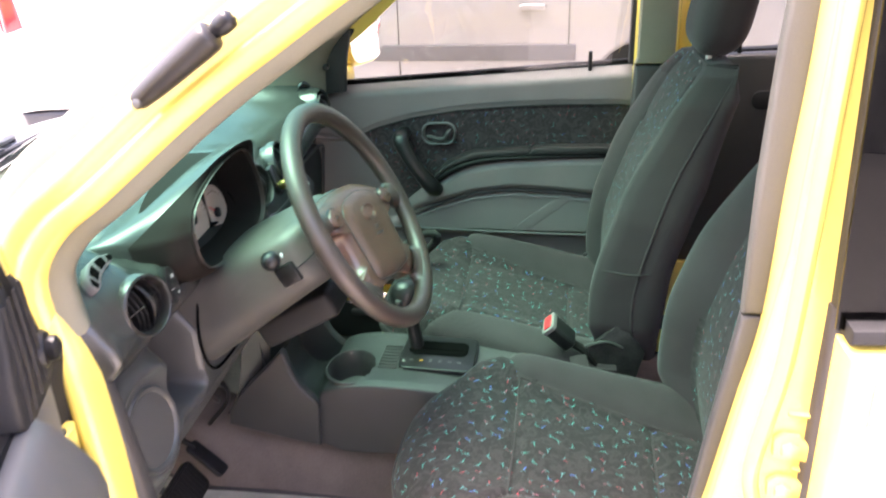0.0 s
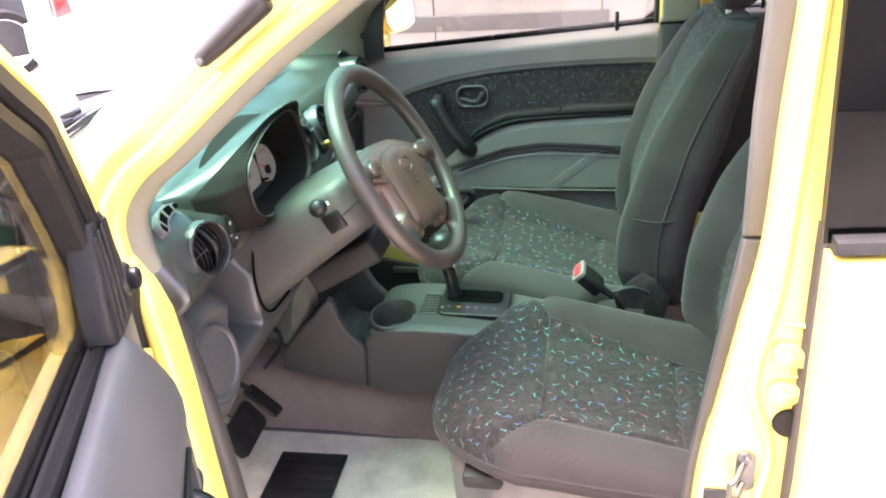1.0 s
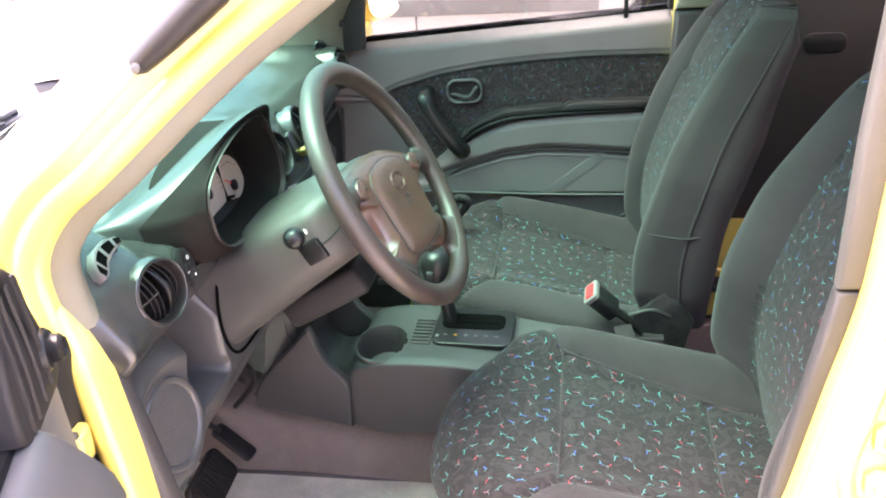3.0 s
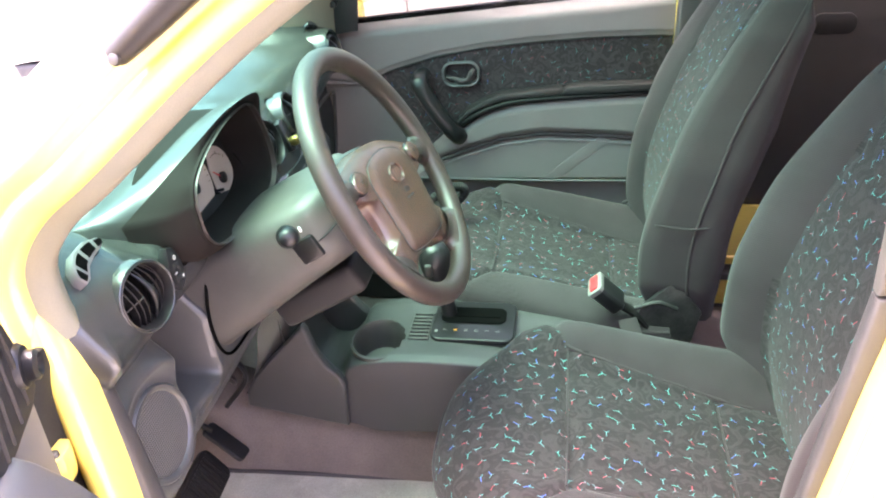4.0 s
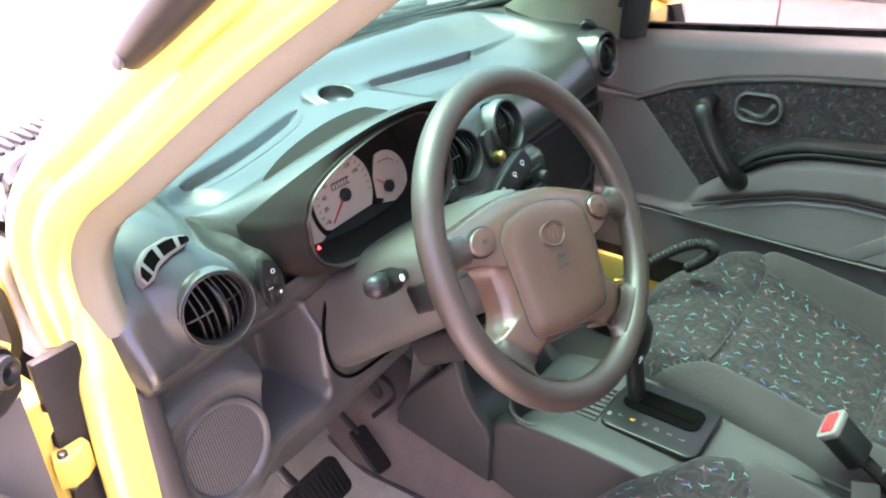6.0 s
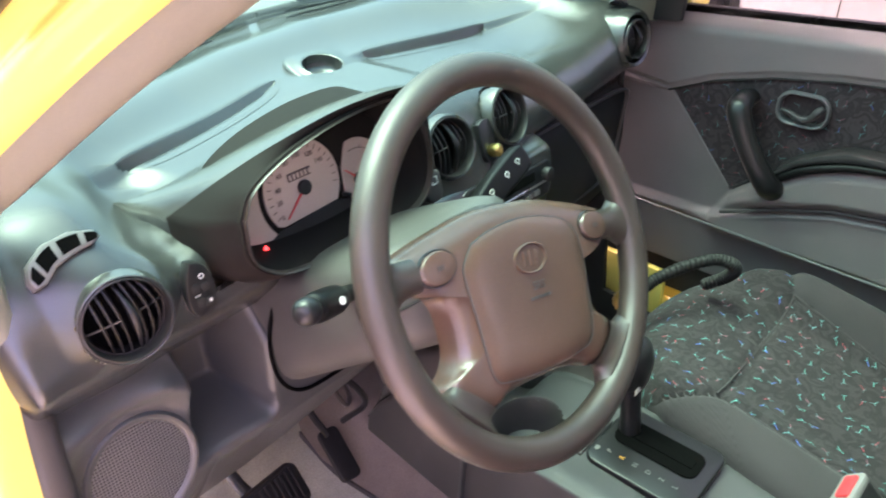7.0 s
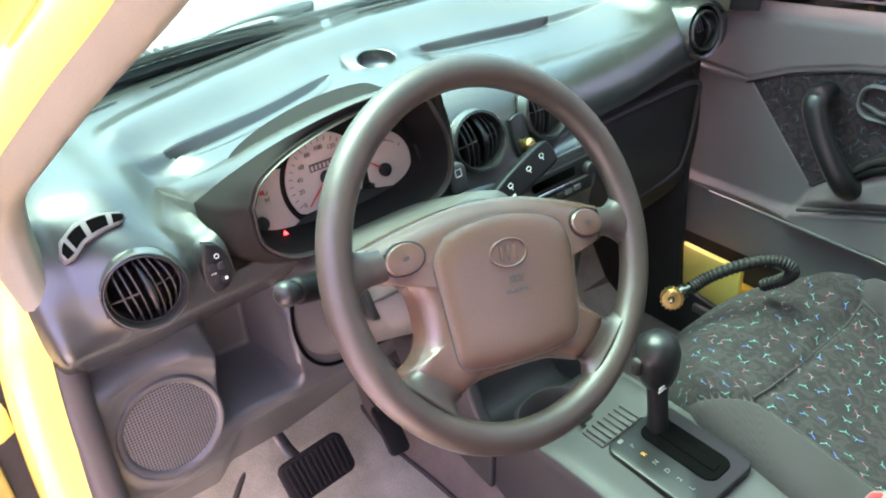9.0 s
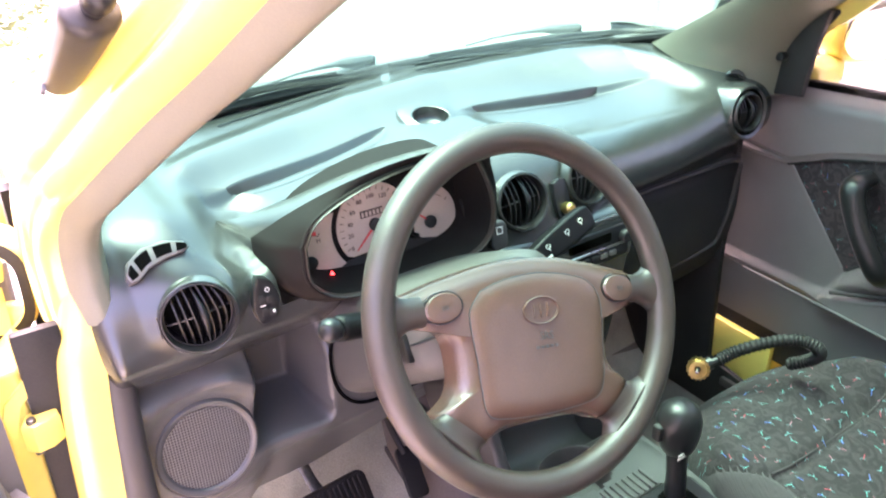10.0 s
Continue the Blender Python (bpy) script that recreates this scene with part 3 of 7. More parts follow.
def wiper(base, tip, reach):
    """A wiper at rest: base of its arm, where the arm meets the blade, and the blade's ends in y."""
    base, tip = np.array(base), np.array(tip)
    w = thing("windshield_wiper", base, "wiper with pale grey arm and black blade at the windshield foot", "wiper", "windshield wipers")
    part("arm", tube([base, base + (tip - base) * 0.22 + (0, 0, 0.004), base + (tip - base) * 0.36 + (0, 0, 0.006), base + (tip - base) * 0.7 + (0, 0, 0.006), tip], [0.016, 0.018, 0.010, 0.005, 0.004], 10, 24, flat=0.7), SCUTTLE, w)
    c = [shield(y / 0.575, 0.012) + (-0.012, 0, 0.010) for y in np.linspace(reach[0], reach[1], 16)]
    part("blade", tube(c, 0.0042, 8), RUBBER, w)
    part("blade_frame", tube([p + (-0.002, 0, 0.006) for p in c[3:-3]], 0.003, 6), BLACK_MATT, w)
    part("pivot", cyl(0.014, 0.03, tuple(base + (0, 0, -0.012)), 16), BLACK, w)


wiper((-0.555, 0.055, 0.998), (-0.515, -0.175, 0.994), (-0.40, 0.04))
wiper((-0.500, 0.530, 1.004), (-0.510, 0.250, 1.002), (0.06, 0.48))

# left door post
post = [(0.768, 1.50), (0.768, 1.30), (0.760, 1.10), (0.752, 1.03), (0.740, 0.95), (0.718, 0.80), (0.702, 0.66), (0.693, 0.36), (0.83, 0.36), (0.825, 0.70), (0.822, 1.03), (0.815, 1.30), (0.80, 1.50)]
XZ = Matrix(((1, 0, 0, 0), (0, 0, -1, 0), (0, 1, 0, 0), (0, 0, 0, 1)))  # polygon (x, z); extrusion towards -y
bpost = part("door_post", prism(post, 0.628, 0.638, 0.004, 3, XZ), YELLOW, car, "yellow door post with striker and hinge")
part("post_ridge", tube([(0.782, -0.637, 1.45), (0.778, -0.637, 1.25), (0.774, -0.637, 1.06), (0.770, -0.637, 0.973), (0.762, -0.637, 0.914), (0.754, -0.637, 0.853), (0.759, -0.637, 0.813), (0.777, -0.637, 0.763), (0.781, -0.637, 0.725), (0.774, -0.637, 0.661), (0.768, -0.637, 0.50)], 0.014, 12, 60, flat=0.6), YELLOW, bpost)
inner = ((0.772, 1.50), (0.768, 1.28), (0.762, 1.15), (0.757, 1.00), (0.742, 0.90), (0.724, 0.78), (0.706, 0.66), (0.690, 0.36))
outer = ((0.771, 1.50), (0.770, 1.28), (0.764, 1.11), (0.752, 1.00), (0.736, 0.90), (0.719, 0.78), (0.705, 0.66), (0.696, 0.36))
pi, po = spline(inner, 60), spline(outer, 60)
part("post_flange", sheet([[(a[0], -0.576, a[1]), (a[0] - 0.002, -0.590, a[1]), ((a[0] + c[0]) / 2 - 0.004, -0.612, (a[1] + c[1]) / 2), (c[0] - 0.002, -0.628, c[1]), (c[0] + 0.004, -0.6375, c[1])] for a, c in zip(pi, po)]), YELLOW, bpost)
trim_up = [(0.752, 1.47), (0.740, 1.28), (0.736, 1.15), (0.737, 1.004), (0.760, 1.004), (0.764, 1.15), (0.770, 1.28), (0.775, 1.47)]
part("post_trim", prism(trim_up, 0.566, 0.586, 0.005, 3, XZ), POST_TRIM, car, "beige post trim")
trim_low = [(0.737, 1.001), (0.724, 0.90), (0.709, 0.78), (0.694, 0.66), (0.680, 0.36), (0.693, 0.36), (0.709, 0.66), (0.727, 0.78), (0.745, 0.90), (0.759, 1.001)]
part("post_trim_lower", prism(trim_low, 0.566, 0.584, 0.005, 3, XZ), CONSOLE, car, "dark grey lower post trim")
# striker, latch hole, rubber plug, hinge of the rear door
stp = part("striker_plate", prism(rounded(0.024, 0.060, 0.011, 5, 0.756, 0.709), 0.638, 0.643, 0.0015, 2, XZ), DARK_METAL, bpost, "dark steel door striker")
part("striker_loop", tube([(0.754, -0.640, 0.722), (0.742, -0.662, 0.713), (0.735, -0.667, 0.707), (0.737, -0.667, 0.688), (0.744, -0.662, 0.683), (0.755, -0.640, 0.692)], 0.0042, 10, 30), DARK_METAL, stp)
part("screw", cyl(0.005, 0.005, (0.757, 0.731, 0.645), 12, 0.001, m=XZ), DARK_METAL, stp)
part("latch_hole", prism(rounded(0.028, 0.026, 0.004, 3, 0.723, 0.664), 0.637, 0.642, 0.001, 2, XZ), BLACK, bpost)
part("rubber_plug", cyl(0.020, 0.006, (0.800, 0.786, 0.640), 28, 0.0025, m=XZ), RUBBER, bpost, "black rubber plug")
hin = part("rear_door_hinge", prism([(0.770, 0.893), (0.779, 0.899), (0.795, 0.898), (0.806, 0.886), (0.826, 0.868), (0.826, 0.858), (0.806, 0.866), (0.796, 0.868), (0.782, 0.866), (0.771, 0.872)], 0.638, 0.645, 0.002, 2, XZ), YELLOW, bpost)
low = part("rear_door_hinge", prism([(0.770, 0.838), (0.779, 0.846), (0.793, 0.845), (0.806, 0.838), (0.826, 0.842), (0.826, 0.830), (0.808, 0.822), (0.796, 0.812), (0.781, 0.811), (0.771, 0.820)], 0.638, 0.645, 0.002, 2, XZ), YELLOW, bpost)
for strap, z in ((hin, 0.882), (low, 0.829)):
    part("hinge_bolt", cyl(0.0095, 0.008, (0.786, z, 0.648), 6, 0.002, m=XZ), YELLOW, strap)
for x0, z in ((0.782, 0.921), (0.793, 0.853)):
    part("pressed_rib", tube([(x0, -0.637, z), (0.826, -0.637, z - 0.002)], [0.004, 0.007], 10, flat=0.6), YELLOW, bpost)

# right door post and rear closing
part("right_door_post", prism([(0.70, 1.47), (0.70, 0.36), (0.80, 0.36), (0.80, 1.47)], -0.645, -0.60, 0.01, 2, XZ), YELLOW, car)
part("right_post_trim", prism([(0.705, 1.46), (0.705, 1.05), (0.700, 1.04), (0.79, 1.04), (0.785, 1.46)], -0.60, -0.565, 0.012, 3, XZ), BEIGE, car, "beige post trim")
part("right_post_lower", prism([(0.700, 1.036), (0.68, 0.5), (0.68, 0.36), (0.80, 0.36), (0.79, 1.036)], -0.60, -0.57, 0.01, 3, XZ), GREY_DARK, car)


def rear_door(s, dark):
    """Closed rear door; s is -1 on the driver's side."""
    d = thing("rear_door", (0.82, s * 0.68, 0.36), "closed yellow rear door with smoked glass" if s < 0 else "closed yellow rear door with grey trim inside", "car door", "rear doors")
    M = Matrix.Diagonal((1, -s, 1, 1)) @ XZ
    if s < 0:
        M = XZ
    else:
        M = Matrix(((1, 0, 0, 0), (0, 0, 1, 0), (0, 1, 0, 0), (0, 0, 0, 1)))
    body = [(0.803, 1.028), (0.806, 0.72), (0.79, 0.36), (1.45, 0.36), (1.62, 0.72), (1.64, 1.07)]
    part("outer_skin", prism(body, 0.652, 0.70, 0.014, 4, M), YELLOW, d, "bright sunlit outer panel")
    if s < 0:
        part("white_sheet", prism([(0.832, 0.954), (0.832, 0.72), (0.823, 0.40), (1.44, 0.40), (1.55, 0.62), (1.60, 0.985)], 0.7005, 0.7020, 0.0004, 1, M), WHITE_PAINT, d, "glossy white sheet covering most of the door skin")
        part("decal_band", prism([(0.832, 1.000), (0.832, 0.957), (1.60, 0.988), (1.61, 1.032)], 0.7005, 0.7020, 0.0004, 1, M), SILVER, d, "grey-blue vinyl band on the door")
    part("belt_moulding", prism([(0.806, 1.034), (0.806, 1.050), (1.64, 1.09), (1.64, 1.074)], 0.66, 0.696, 0.004, 2, M), BLACK_MATT, d)
    part("handle_recess", prism(rounded(0.16, 0.05, 0.02, 5, 1.45, 0.98), 0.700, 0.704, 0.001, 2, M), BLACK_MATT, d)
    part("window_frame", prism([(0.803, 1.05), (0.790, 1.44), (0.803, 1.46), (1.45, 1.46), (1.45, 1.435), (0.822, 1.435), (0.834, 1.05)], 0.625, 0.668, 0.005, 2, M), BLACK_MATT if s < 0 else YELLOW, d)
    part("window_glass", prism([(0.798, 1.04), (0.784, 1.46), (1.45, 1.46), (1.62, 1.08)] if s < 0 else [(0.815, 1.04), (0.80, 1.45), (1.45, 1.45), (1.62, 1.08)], 0.672 if s < 0 else 0.64, 0.676 if s < 0 else 0.644, 0, 1, M), DARK_GLASS if dark else SIDE_GLASS, d, "smoked window glass" if dark else "")
    part("inner_trim", prism([(0.80, 1.05), (0.80, 0.42), (1.40, 0.42), (1.6, 0.7), (1.62, 1.08)], 0.60, 0.65, 0.015, 3, M), GREY_DARK, d, "dark grey inner door trim")
    if s > 0:
        part("lock_knob", cyl(0.005, 0.05, (0.94, 0.622, 1.075), 10), BLACK, d)
        part("pull_cup", prism(rounded(0.09, 0.045, 0.02, 5, 1.02, 0.95), 0.594, 0.602, 0.003, 2, M), BLACK_MATT, d)
    return d


rear_door(-1, True)
rear_door(1, False)

# ---------------------------------------------------------------- open driver's door
OPEN = 67.4
dd = Vector((math.cos(radians(OPEN)), -math.sin(radians(OPEN)), 0))
DOOR = frame_of((0.005, -0.685, 0), dd, Vector((-dd.y, dd.x, 0)) * -1)  # X along the door, Y up, Z outwards
door = thing("driver_door", (0.005, -0.685, 0.36), "open yellow driver door with grey inner trim", "car door")
part("outer_skin", prism([(-0.03, 0.935), (-0.04, 0.40), (0.03, 0.36), (0.78, 0.36), (0.84, 0.60), (0.86, 0.95)], 0.052, 0.095, 0.012, 3, DOOR), YELLOW, door)
part("inner_shell", prism([(0.0, 0.90), (-0.01, 0.42), (0.05, 0.38), (0.76, 0.38), (0.82, 0.60), (0.84, 0.90)], 0.010, 0.055, 0.006, 2, DOOR), YELLOW, door)
# upper pad of the trim, swelling below the belt line, and the recessed lower panel
pad = []
for z, dep, x0 in ((0.963, 0.012, 0.128), (0.966, 0.002, 0.118), (0.962, -0.008, 0.105), (0.945, -0.016, 0.094), (0.915, -0.023, 0.076), (0.88, -0.029, 0.054), (0.85, -0.033, 0.037), (0.82, -0.036, 0.031), (0.798, -0.037, 0.040), (0.788, -0.034, 0.060), (0.782, -0.022, 0.075), (0.780, 0.0, 0.08)):
    row = [(x0 + 0.004, z - 0.001, 0.016), (x0 - 0.001, z - 0.0005, 0.5 * (dep + 0.006)), (x0 + 0.001, z, dep + 0.005), (x0 + 0.007, z, dep)]
    row += [(x, z + 0.004 * (x / 0.8), dep - 0.006 * math.sin(min(1, x / 0.8) * math.pi)) for x in np.linspace(x0 + 0.03, 0.83, 14)]
    pad.append(row)
ut = part("upper_trim", sheet(pad), PALE_GREY, door, "pale worn grey plastic trim", sharp=75)
ut.data.transform(DOOR)
part("lower_trim", prism([(0.012, 0.80), (0.006, 0.45), (0.05, 0.40), (0.76, 0.40), (0.82, 0.62), (0.825, 0.80)], -0.028, 0.012, 0.006, 3, DOOR), GREY, door, "grey lower door panel")
pocket = []
for v in np.linspace(0, 1, 8):
    pocket.append([(x, 0.50 + 0.25 * v - 0.012 * math.sin(math.pi * (x - 0.05) / 0.5) * v, -0.029 - 0.022 * math.sin(math.pi * min(1, 0.15 + v * 0.75)) * math.sin(math.pi * (x - 0.045) / 0.51) ** 0.5) for x in np.linspace(0.05, 0.55, 16)])
pk = np.array(pocket)
mp = part("map_pocket", sheet(pk, pk[..., :2]), FLECK, door, "flecked cloth door pocket")
mp.data.transform(DOOR)
part("pocket_binding", tube([DOOR @ Vector(p) for p in pocket[-1]], 0.004, 8, 40), BLACK_MATT, mp)
part("pull_handle", tube([DOOR @ Vector(p) for p in ((0.10, 0.715, -0.02), (0.12, 0.700, -0.05), (0.20, 0.690, -0.062), (0.36, 0.70, -0.062), (0.44, 0.715, -0.05), (0.46, 0.73, -0.02))], [0.014, 0.018, 0.019, 0.019, 0.018, 0.014], 14, 40), BLACK, door, "black plastic pull handle")
# belt rubber: two lips with a groove between them
part("belt_strip", prism([(0.10, 0.950), (0.85, 0.966), (0.85, 0.988), (0.10, 0.970)], 0.008, 0.022, 0.004, 2, DOOR), RUBBER, door)
part("belt_lip", prism([(0.10, 0.955), (0.85, 0.971), (0.85, 0.983), (0.10, 0.966)], 0.0225, 0.029, 0.002, 2, DOOR), BLACK_MATT, door)
part("belt_filler", prism([(0.06, 0.90), (0.84, 0.90), (0.84, 0.958), (0.06, 0.944)], 0.016, 0.046, 0.001, 1, DOOR), BLACK, door)
part("belt_strip_outer", prism([(0.08, 0.945), (0.85, 0.963), (0.85, 0.985), (0.08, 0.966)], 0.036, 0.052, 0.004, 2, DOOR), RUBBER, door)
outer_line = spline([(0.028, 1.03), (0.036, 1.06), (0.051, 1.105), (0.072, 1.154), (0.098, 1.205), (0.125, 1.248), (0.190, 1.293), (0.32, 1.37), (0.52, 1.42), (0.80, 1.42), (0.845, 1.20), (0.86, 0.95)], 72)


def door_ring(inset, depth, z0, z1, bevel=0.004):
    """A band that follows the window frame, from inset to inset + depth inside its outline."""
    c = np.array((0.5, 1.1))
    rows = []
    t = np.gradient(outer_line, axis=0)
    t /= np.linalg.norm(t, axis=1)[:, None]
    nrm = np.stack([t[:, 1], -t[:, 0]], 1)
    nrm *= np.sign(((c - outer_line) * nrm).sum(1))[:, None]
    a, b = outer_line + nrm * inset, outer_line + nrm * (inset + depth)
    for p, q in zip(a, b):
        rows.append([(p[0], p[1], z0 + bevel), (*(p * 0.8 + q * 0.2), z0), (*(q * 0.8 + p * 0.2), z0), (q[0], q[1], z0 + bevel), (q[0], q[1], z1), (p[0], p[1], z1)])
    bm = to_bm(sheet(rows, cv=True))
    bm.transform(DOOR)
    return bm


part("window_frame", door_ring(0.0, 0.021, -0.002, 0.055, 0.006), YELLOW, door)
part("outer_frame", door_ring(0.030, 0.016, 0.042, 0.055, 0.003), YELLOW, door)
part("window_rubber", door_ring(0.019, 0.030, -0.004, 0.040, 0.005), RUBBER, door, "black window rubber")
part("window_rubber_lip", door_ring(0.049, 0.024, 0.002, 0.034, 0.006), RUBBER, door, "inner lip of the window rubber")
gl = [tuple(p) for p in outer_line[2:-2:3]] + [(0.84, 0.955), (0.05, 0.945), (0.03, 1.0)]
part("window_glass", prism(gl, 0.030, 0.034, 0, 1, DOOR), FILM_GLASS, door, "lightly smoked window glass")
sail = part("mirror_corner_cover", prism([(0.110, 1.100), (0.060, 1.098), (0.034, 1.078), (0.030, 1.046), (0.002, 0.975), (0.006, 0.958), (0.030, 0.951), (0.125, 0.955), (0.142, 0.972), (0.136, 1.02)], -0.004, 0.028, 0.006, 3, DOOR), BLACK_MATT, door, "black plastic mirror corner cover")
for xa, xb in ((0.052, 0.040), (0.072, 0.066), (0.092, 0.094), (0.110, 0.116)):
    part("rib", tube([DOOR @ Vector((xa, 1.085, -0.003)), DOOR @ Vector(((xa + xb) / 2, 1.02, -0.0045)), DOOR @ Vector((xb, 0.965, -0.003))], 0.0034, 8, 12), BLACK_MATT, sail)
KN = DOOR @ Matrix.Translation((0.029, 0.995, -0.003))
part("adjuster_collar", lathe([(0.021, 0.006), (0.021, -0.002), (0.018, -0.006), (0.013, -0.007)], 28, KN), BLACK, sail)
part("adjuster_knob", lathe([(0.0, -0.0145), (0.004, -0.014), (0.006, -0.016), (0.010, -0.018), (0.0135, -0.015), (0.014, -0.008), (0.011, -0.003)], 28, KN), BLACK, sail)
part("mirror_base", prism([(-0.03, 0.94), (-0.04, 1.0), (-0.025, 1.07), (0.012, 1.10), (0.04, 1.05), (0.085, 0.945)], 0.050, 0.070, 0.006, 3, DOOR), YELLOW, door)
mir = thing("door_mirror", DOOR @ Vector((0.05, 0.95, 0.1)), "yellow door mirror outside the driver window", "wing mirror", "door mirrors")
MIR = DOOR @ frame_of((-0.040, 0.945, 0.152), (0.81, 0, 0.57), (0.57, 0.12, -0.81))  # face of the mirror
part("housing", prism(rounded(0.178, 0.128, 0.045, 7), -0.075, 0.002, 0.022, 4, MIR), YELLOW, mir)
part("bezel", prism(rounded(0.168, 0.120, 0.040, 7), 0.001, 0.005, 0.0015, 2, MIR), BLACK_MATT, mir, "black bezel")
part("mirror_glass", prism(rounded(0.148, 0.098, 0.034, 7), 0.0045, 0.0062, 0.0005, 1, MIR), MIRROR, mir)
part("foot", tube([DOOR @ Vector((0.01, 0.96, 0.06)), DOOR @ Vector((0.01, 0.955, 0.10)), DOOR @ Vector((0.02, 0.965, 0.15))], [0.02, 0.022, 0.03], 12, 14), BLACK_MATT, mir)
part("edge_panel", prism([(0.004, 0.95), (-0.002, 0.42), (0.03, 0.40), (0.10, 0.42), (0.10, 0.955)], 0.004, 0.016, 0.004, 2, DOOR), GREY, door, "grey cover along the hinge edge of the door")

# black panel added where the hinge gap lies in shade
part("jamb_shade_panel", rbox((0.012, 0.046, 0.62), (-0.035, -0.641, 0.640), 0.003, 2), BLACK_MATT, car, "black panel standing in for the shaded gap behind the door hinges")
part("wing_return", rbox((0.014, 0.056, 0.58), (-0.040, -0.692, 0.620), 0.006, 3), YELLOW, car, "folded rear edge of the wing")
for z in (0.835, 0.50):
    hg = part("door_hinge", prism([(-0.046, -0.640), (-0.020, -0.640), (-0.012, -0.653), (-0.010, -0.668), (-0.018, -0.678), (-0.028, -0.674), (-0.046, -0.668)], z - 0.018, z + 0.018, 0.004, 2), YELLOW, car, "yellow painted door hinge")
    part("hinge_pin", cyl(0.005, 0.046, (-0.019, -0.667, z), 14, 0.002), DARK_METAL, hg)
part("check_strap", tube([(-0.02, -0.650, 0.66), (0.02, -0.668, 0.66), (0.05, -0.735, 0.66)], 0.007, 8, 14, flat=0.4), DARK_METAL, car)

# antenna foot on the front pillar
ant = thing("antenna_foot", (0.10, -0.60, 1.22), "black plastic antenna foot on the front pillar", "antenna")
A0, A1 = Vector((0.106, -0.588, 1.226)), Vector((0.204, -0.572, 1.301))
part("casing", tube([A0.lerp(A1, f) for f in (-0.02, 0.0, 0.06, 0.3, 0.7, 0.86, 0.90)], [0.007, 0.0125, 0.0145, 0.0175, 0.0205, 0.0205, 0.0135], 12, 30, flat=0.8), VANE, ant, sharp=60)
part("joint", tube([A0.lerp(A1, f) for f in (0.86, 0.92, 0.98, 1.08, 1.12)], [0.007, 0.008, 0.0105, 0.0105, 0.005], 14, 20), BLACK, ant)
part("screw", lathe([(0.0, 0.004), (0.005, 0.003), (0.006, 0.0)], 12, frame_of(A0 + Vector((0.006, -0.0118, 0.0)), (1, 0, 0), (0, -1, 0.3))), DARK_METAL, ant)

# ---------------------------------------------------------------- passenger door
pd = thing("passenger_door", (0.3, 0.66, 0.36), "closed yellow passenger door with grey trim and cloth insert", "car door")
YZ = Matrix(((1, 0, 0, 0), (0, 0, 1, 0), (0, 1, 0, 0), (0, 0, 0, 1)))  # polygon (x, z); extrusion towards +y
part("outer_skin", prism([(-0.04, 0.955), (-0.05, 0.36), (0.75, 0.36), (0.79, 0.7), (0.795, 1.02)], 0.668, 0.70, 0.012, 3, YZ), YELLOW, pd)


def sill_line(x):
    return 0.968 + 0.075 * (x + 0.03)


def cloth_top(x):
    return np.interp(x, (-0.02, 0.06, 0.166, 0.28, 0.399, 0.52, 0.66, 0.72), (0.832, 0.868, 0.897, 0.915, 0.925, 0.931, 0.932, 0.93))


def arm_line(x):
    return np.interp(x, (0.10, 0.131, 0.18, 0.217, 0.25, 0.289, 0.36, 0.44, 0.517, 0.72), (0.62, 0.667, 0.708, 0.736, 0.760, 0.781, 0.798, 0.806, 0.811, 0.82))


def low_line(x):
    return np.interp(x, (0.0, 0.10, 0.166, 0.233, 0.317, 0.413, 0.529, 0.72), (0.60, 0.622, 0.646, 0.672, 0.698, 0.711, 0.706, 0.69))


xs, zs = np.linspace(-0.15, 0.70, 340), np.linspace(0.0, 1.0, 230)
PX = np.repeat(xs[:, None], len(zs), 1)
PZ = 0.475 + (sill_line(PX) + 0.006 - 0.475) * zs[None]
CT, AL, LL, SL = cloth_top(PX), arm_line(PX), low_line(PX), sill_line(PX)
PY = 0.628 + 0.030 * ramp01(PZ - SL, -0.035, 0.006) ** 2
PY += 0.010 * ramp01(PZ - CT, 0.004, -0.008) * ramp01(PZ - AL, -0.03, 0.0)
PY -= 0.040 * ramp01(PZ - AL, 0.006, -0.012) * ramp01(PX, 0.10, 0.22) * ramp01(PZ - LL, -0.02, 0.025)
PY -= 0.022 * ramp01(PZ - LL, 0.0, -0.015) * ramp01(PZ, 0.57, 0.60) * ramp01(PX, 0.05, 0.16)
PY += 0.012 * ramp01(PZ, 0.600, 0.585)
PY += 0.004 * np.exp(-(((PZ - CT - 0.004 - 0.10 * np.maximum(0, -0.02 - PX)) / 0.004) ** 2))
P = np.stack([PX, PY, PZ], -1)
mid_x = (P[:-1, :-1, 0] + P[1:, 1:, 0]) / 2
mid_z = (P[:-1, :-1, 2] + P[1:, 1:, 2]) / 2
left_edge = np.interp(mid_z, (0.66, 0.835), (0.135, -0.02))
is_cloth = (mid_z < cloth_top(mid_x) - 0.004) & (mid_z > arm_line(mid_x) + 0.003) & (mid_x > left_edge)
uvs = P[..., [0, 2]]
part("door_trim", sheet(P, uvs, keep=~is_cloth), GREY, pd, "grey plastic door trim")
part("cloth_insert", sheet(P, uvs, keep=is_cloth), DOOR_CLOTH, pd, "flecked dark cloth insert")
def on_trim(x, z):
    i, j = int(np.argmin(abs(xs - x))), 0
    j = int(np.argmin(abs(P[i, :, 2] - z)))
    return (x, float(P[i, j, 1]) - 0.0005, z)


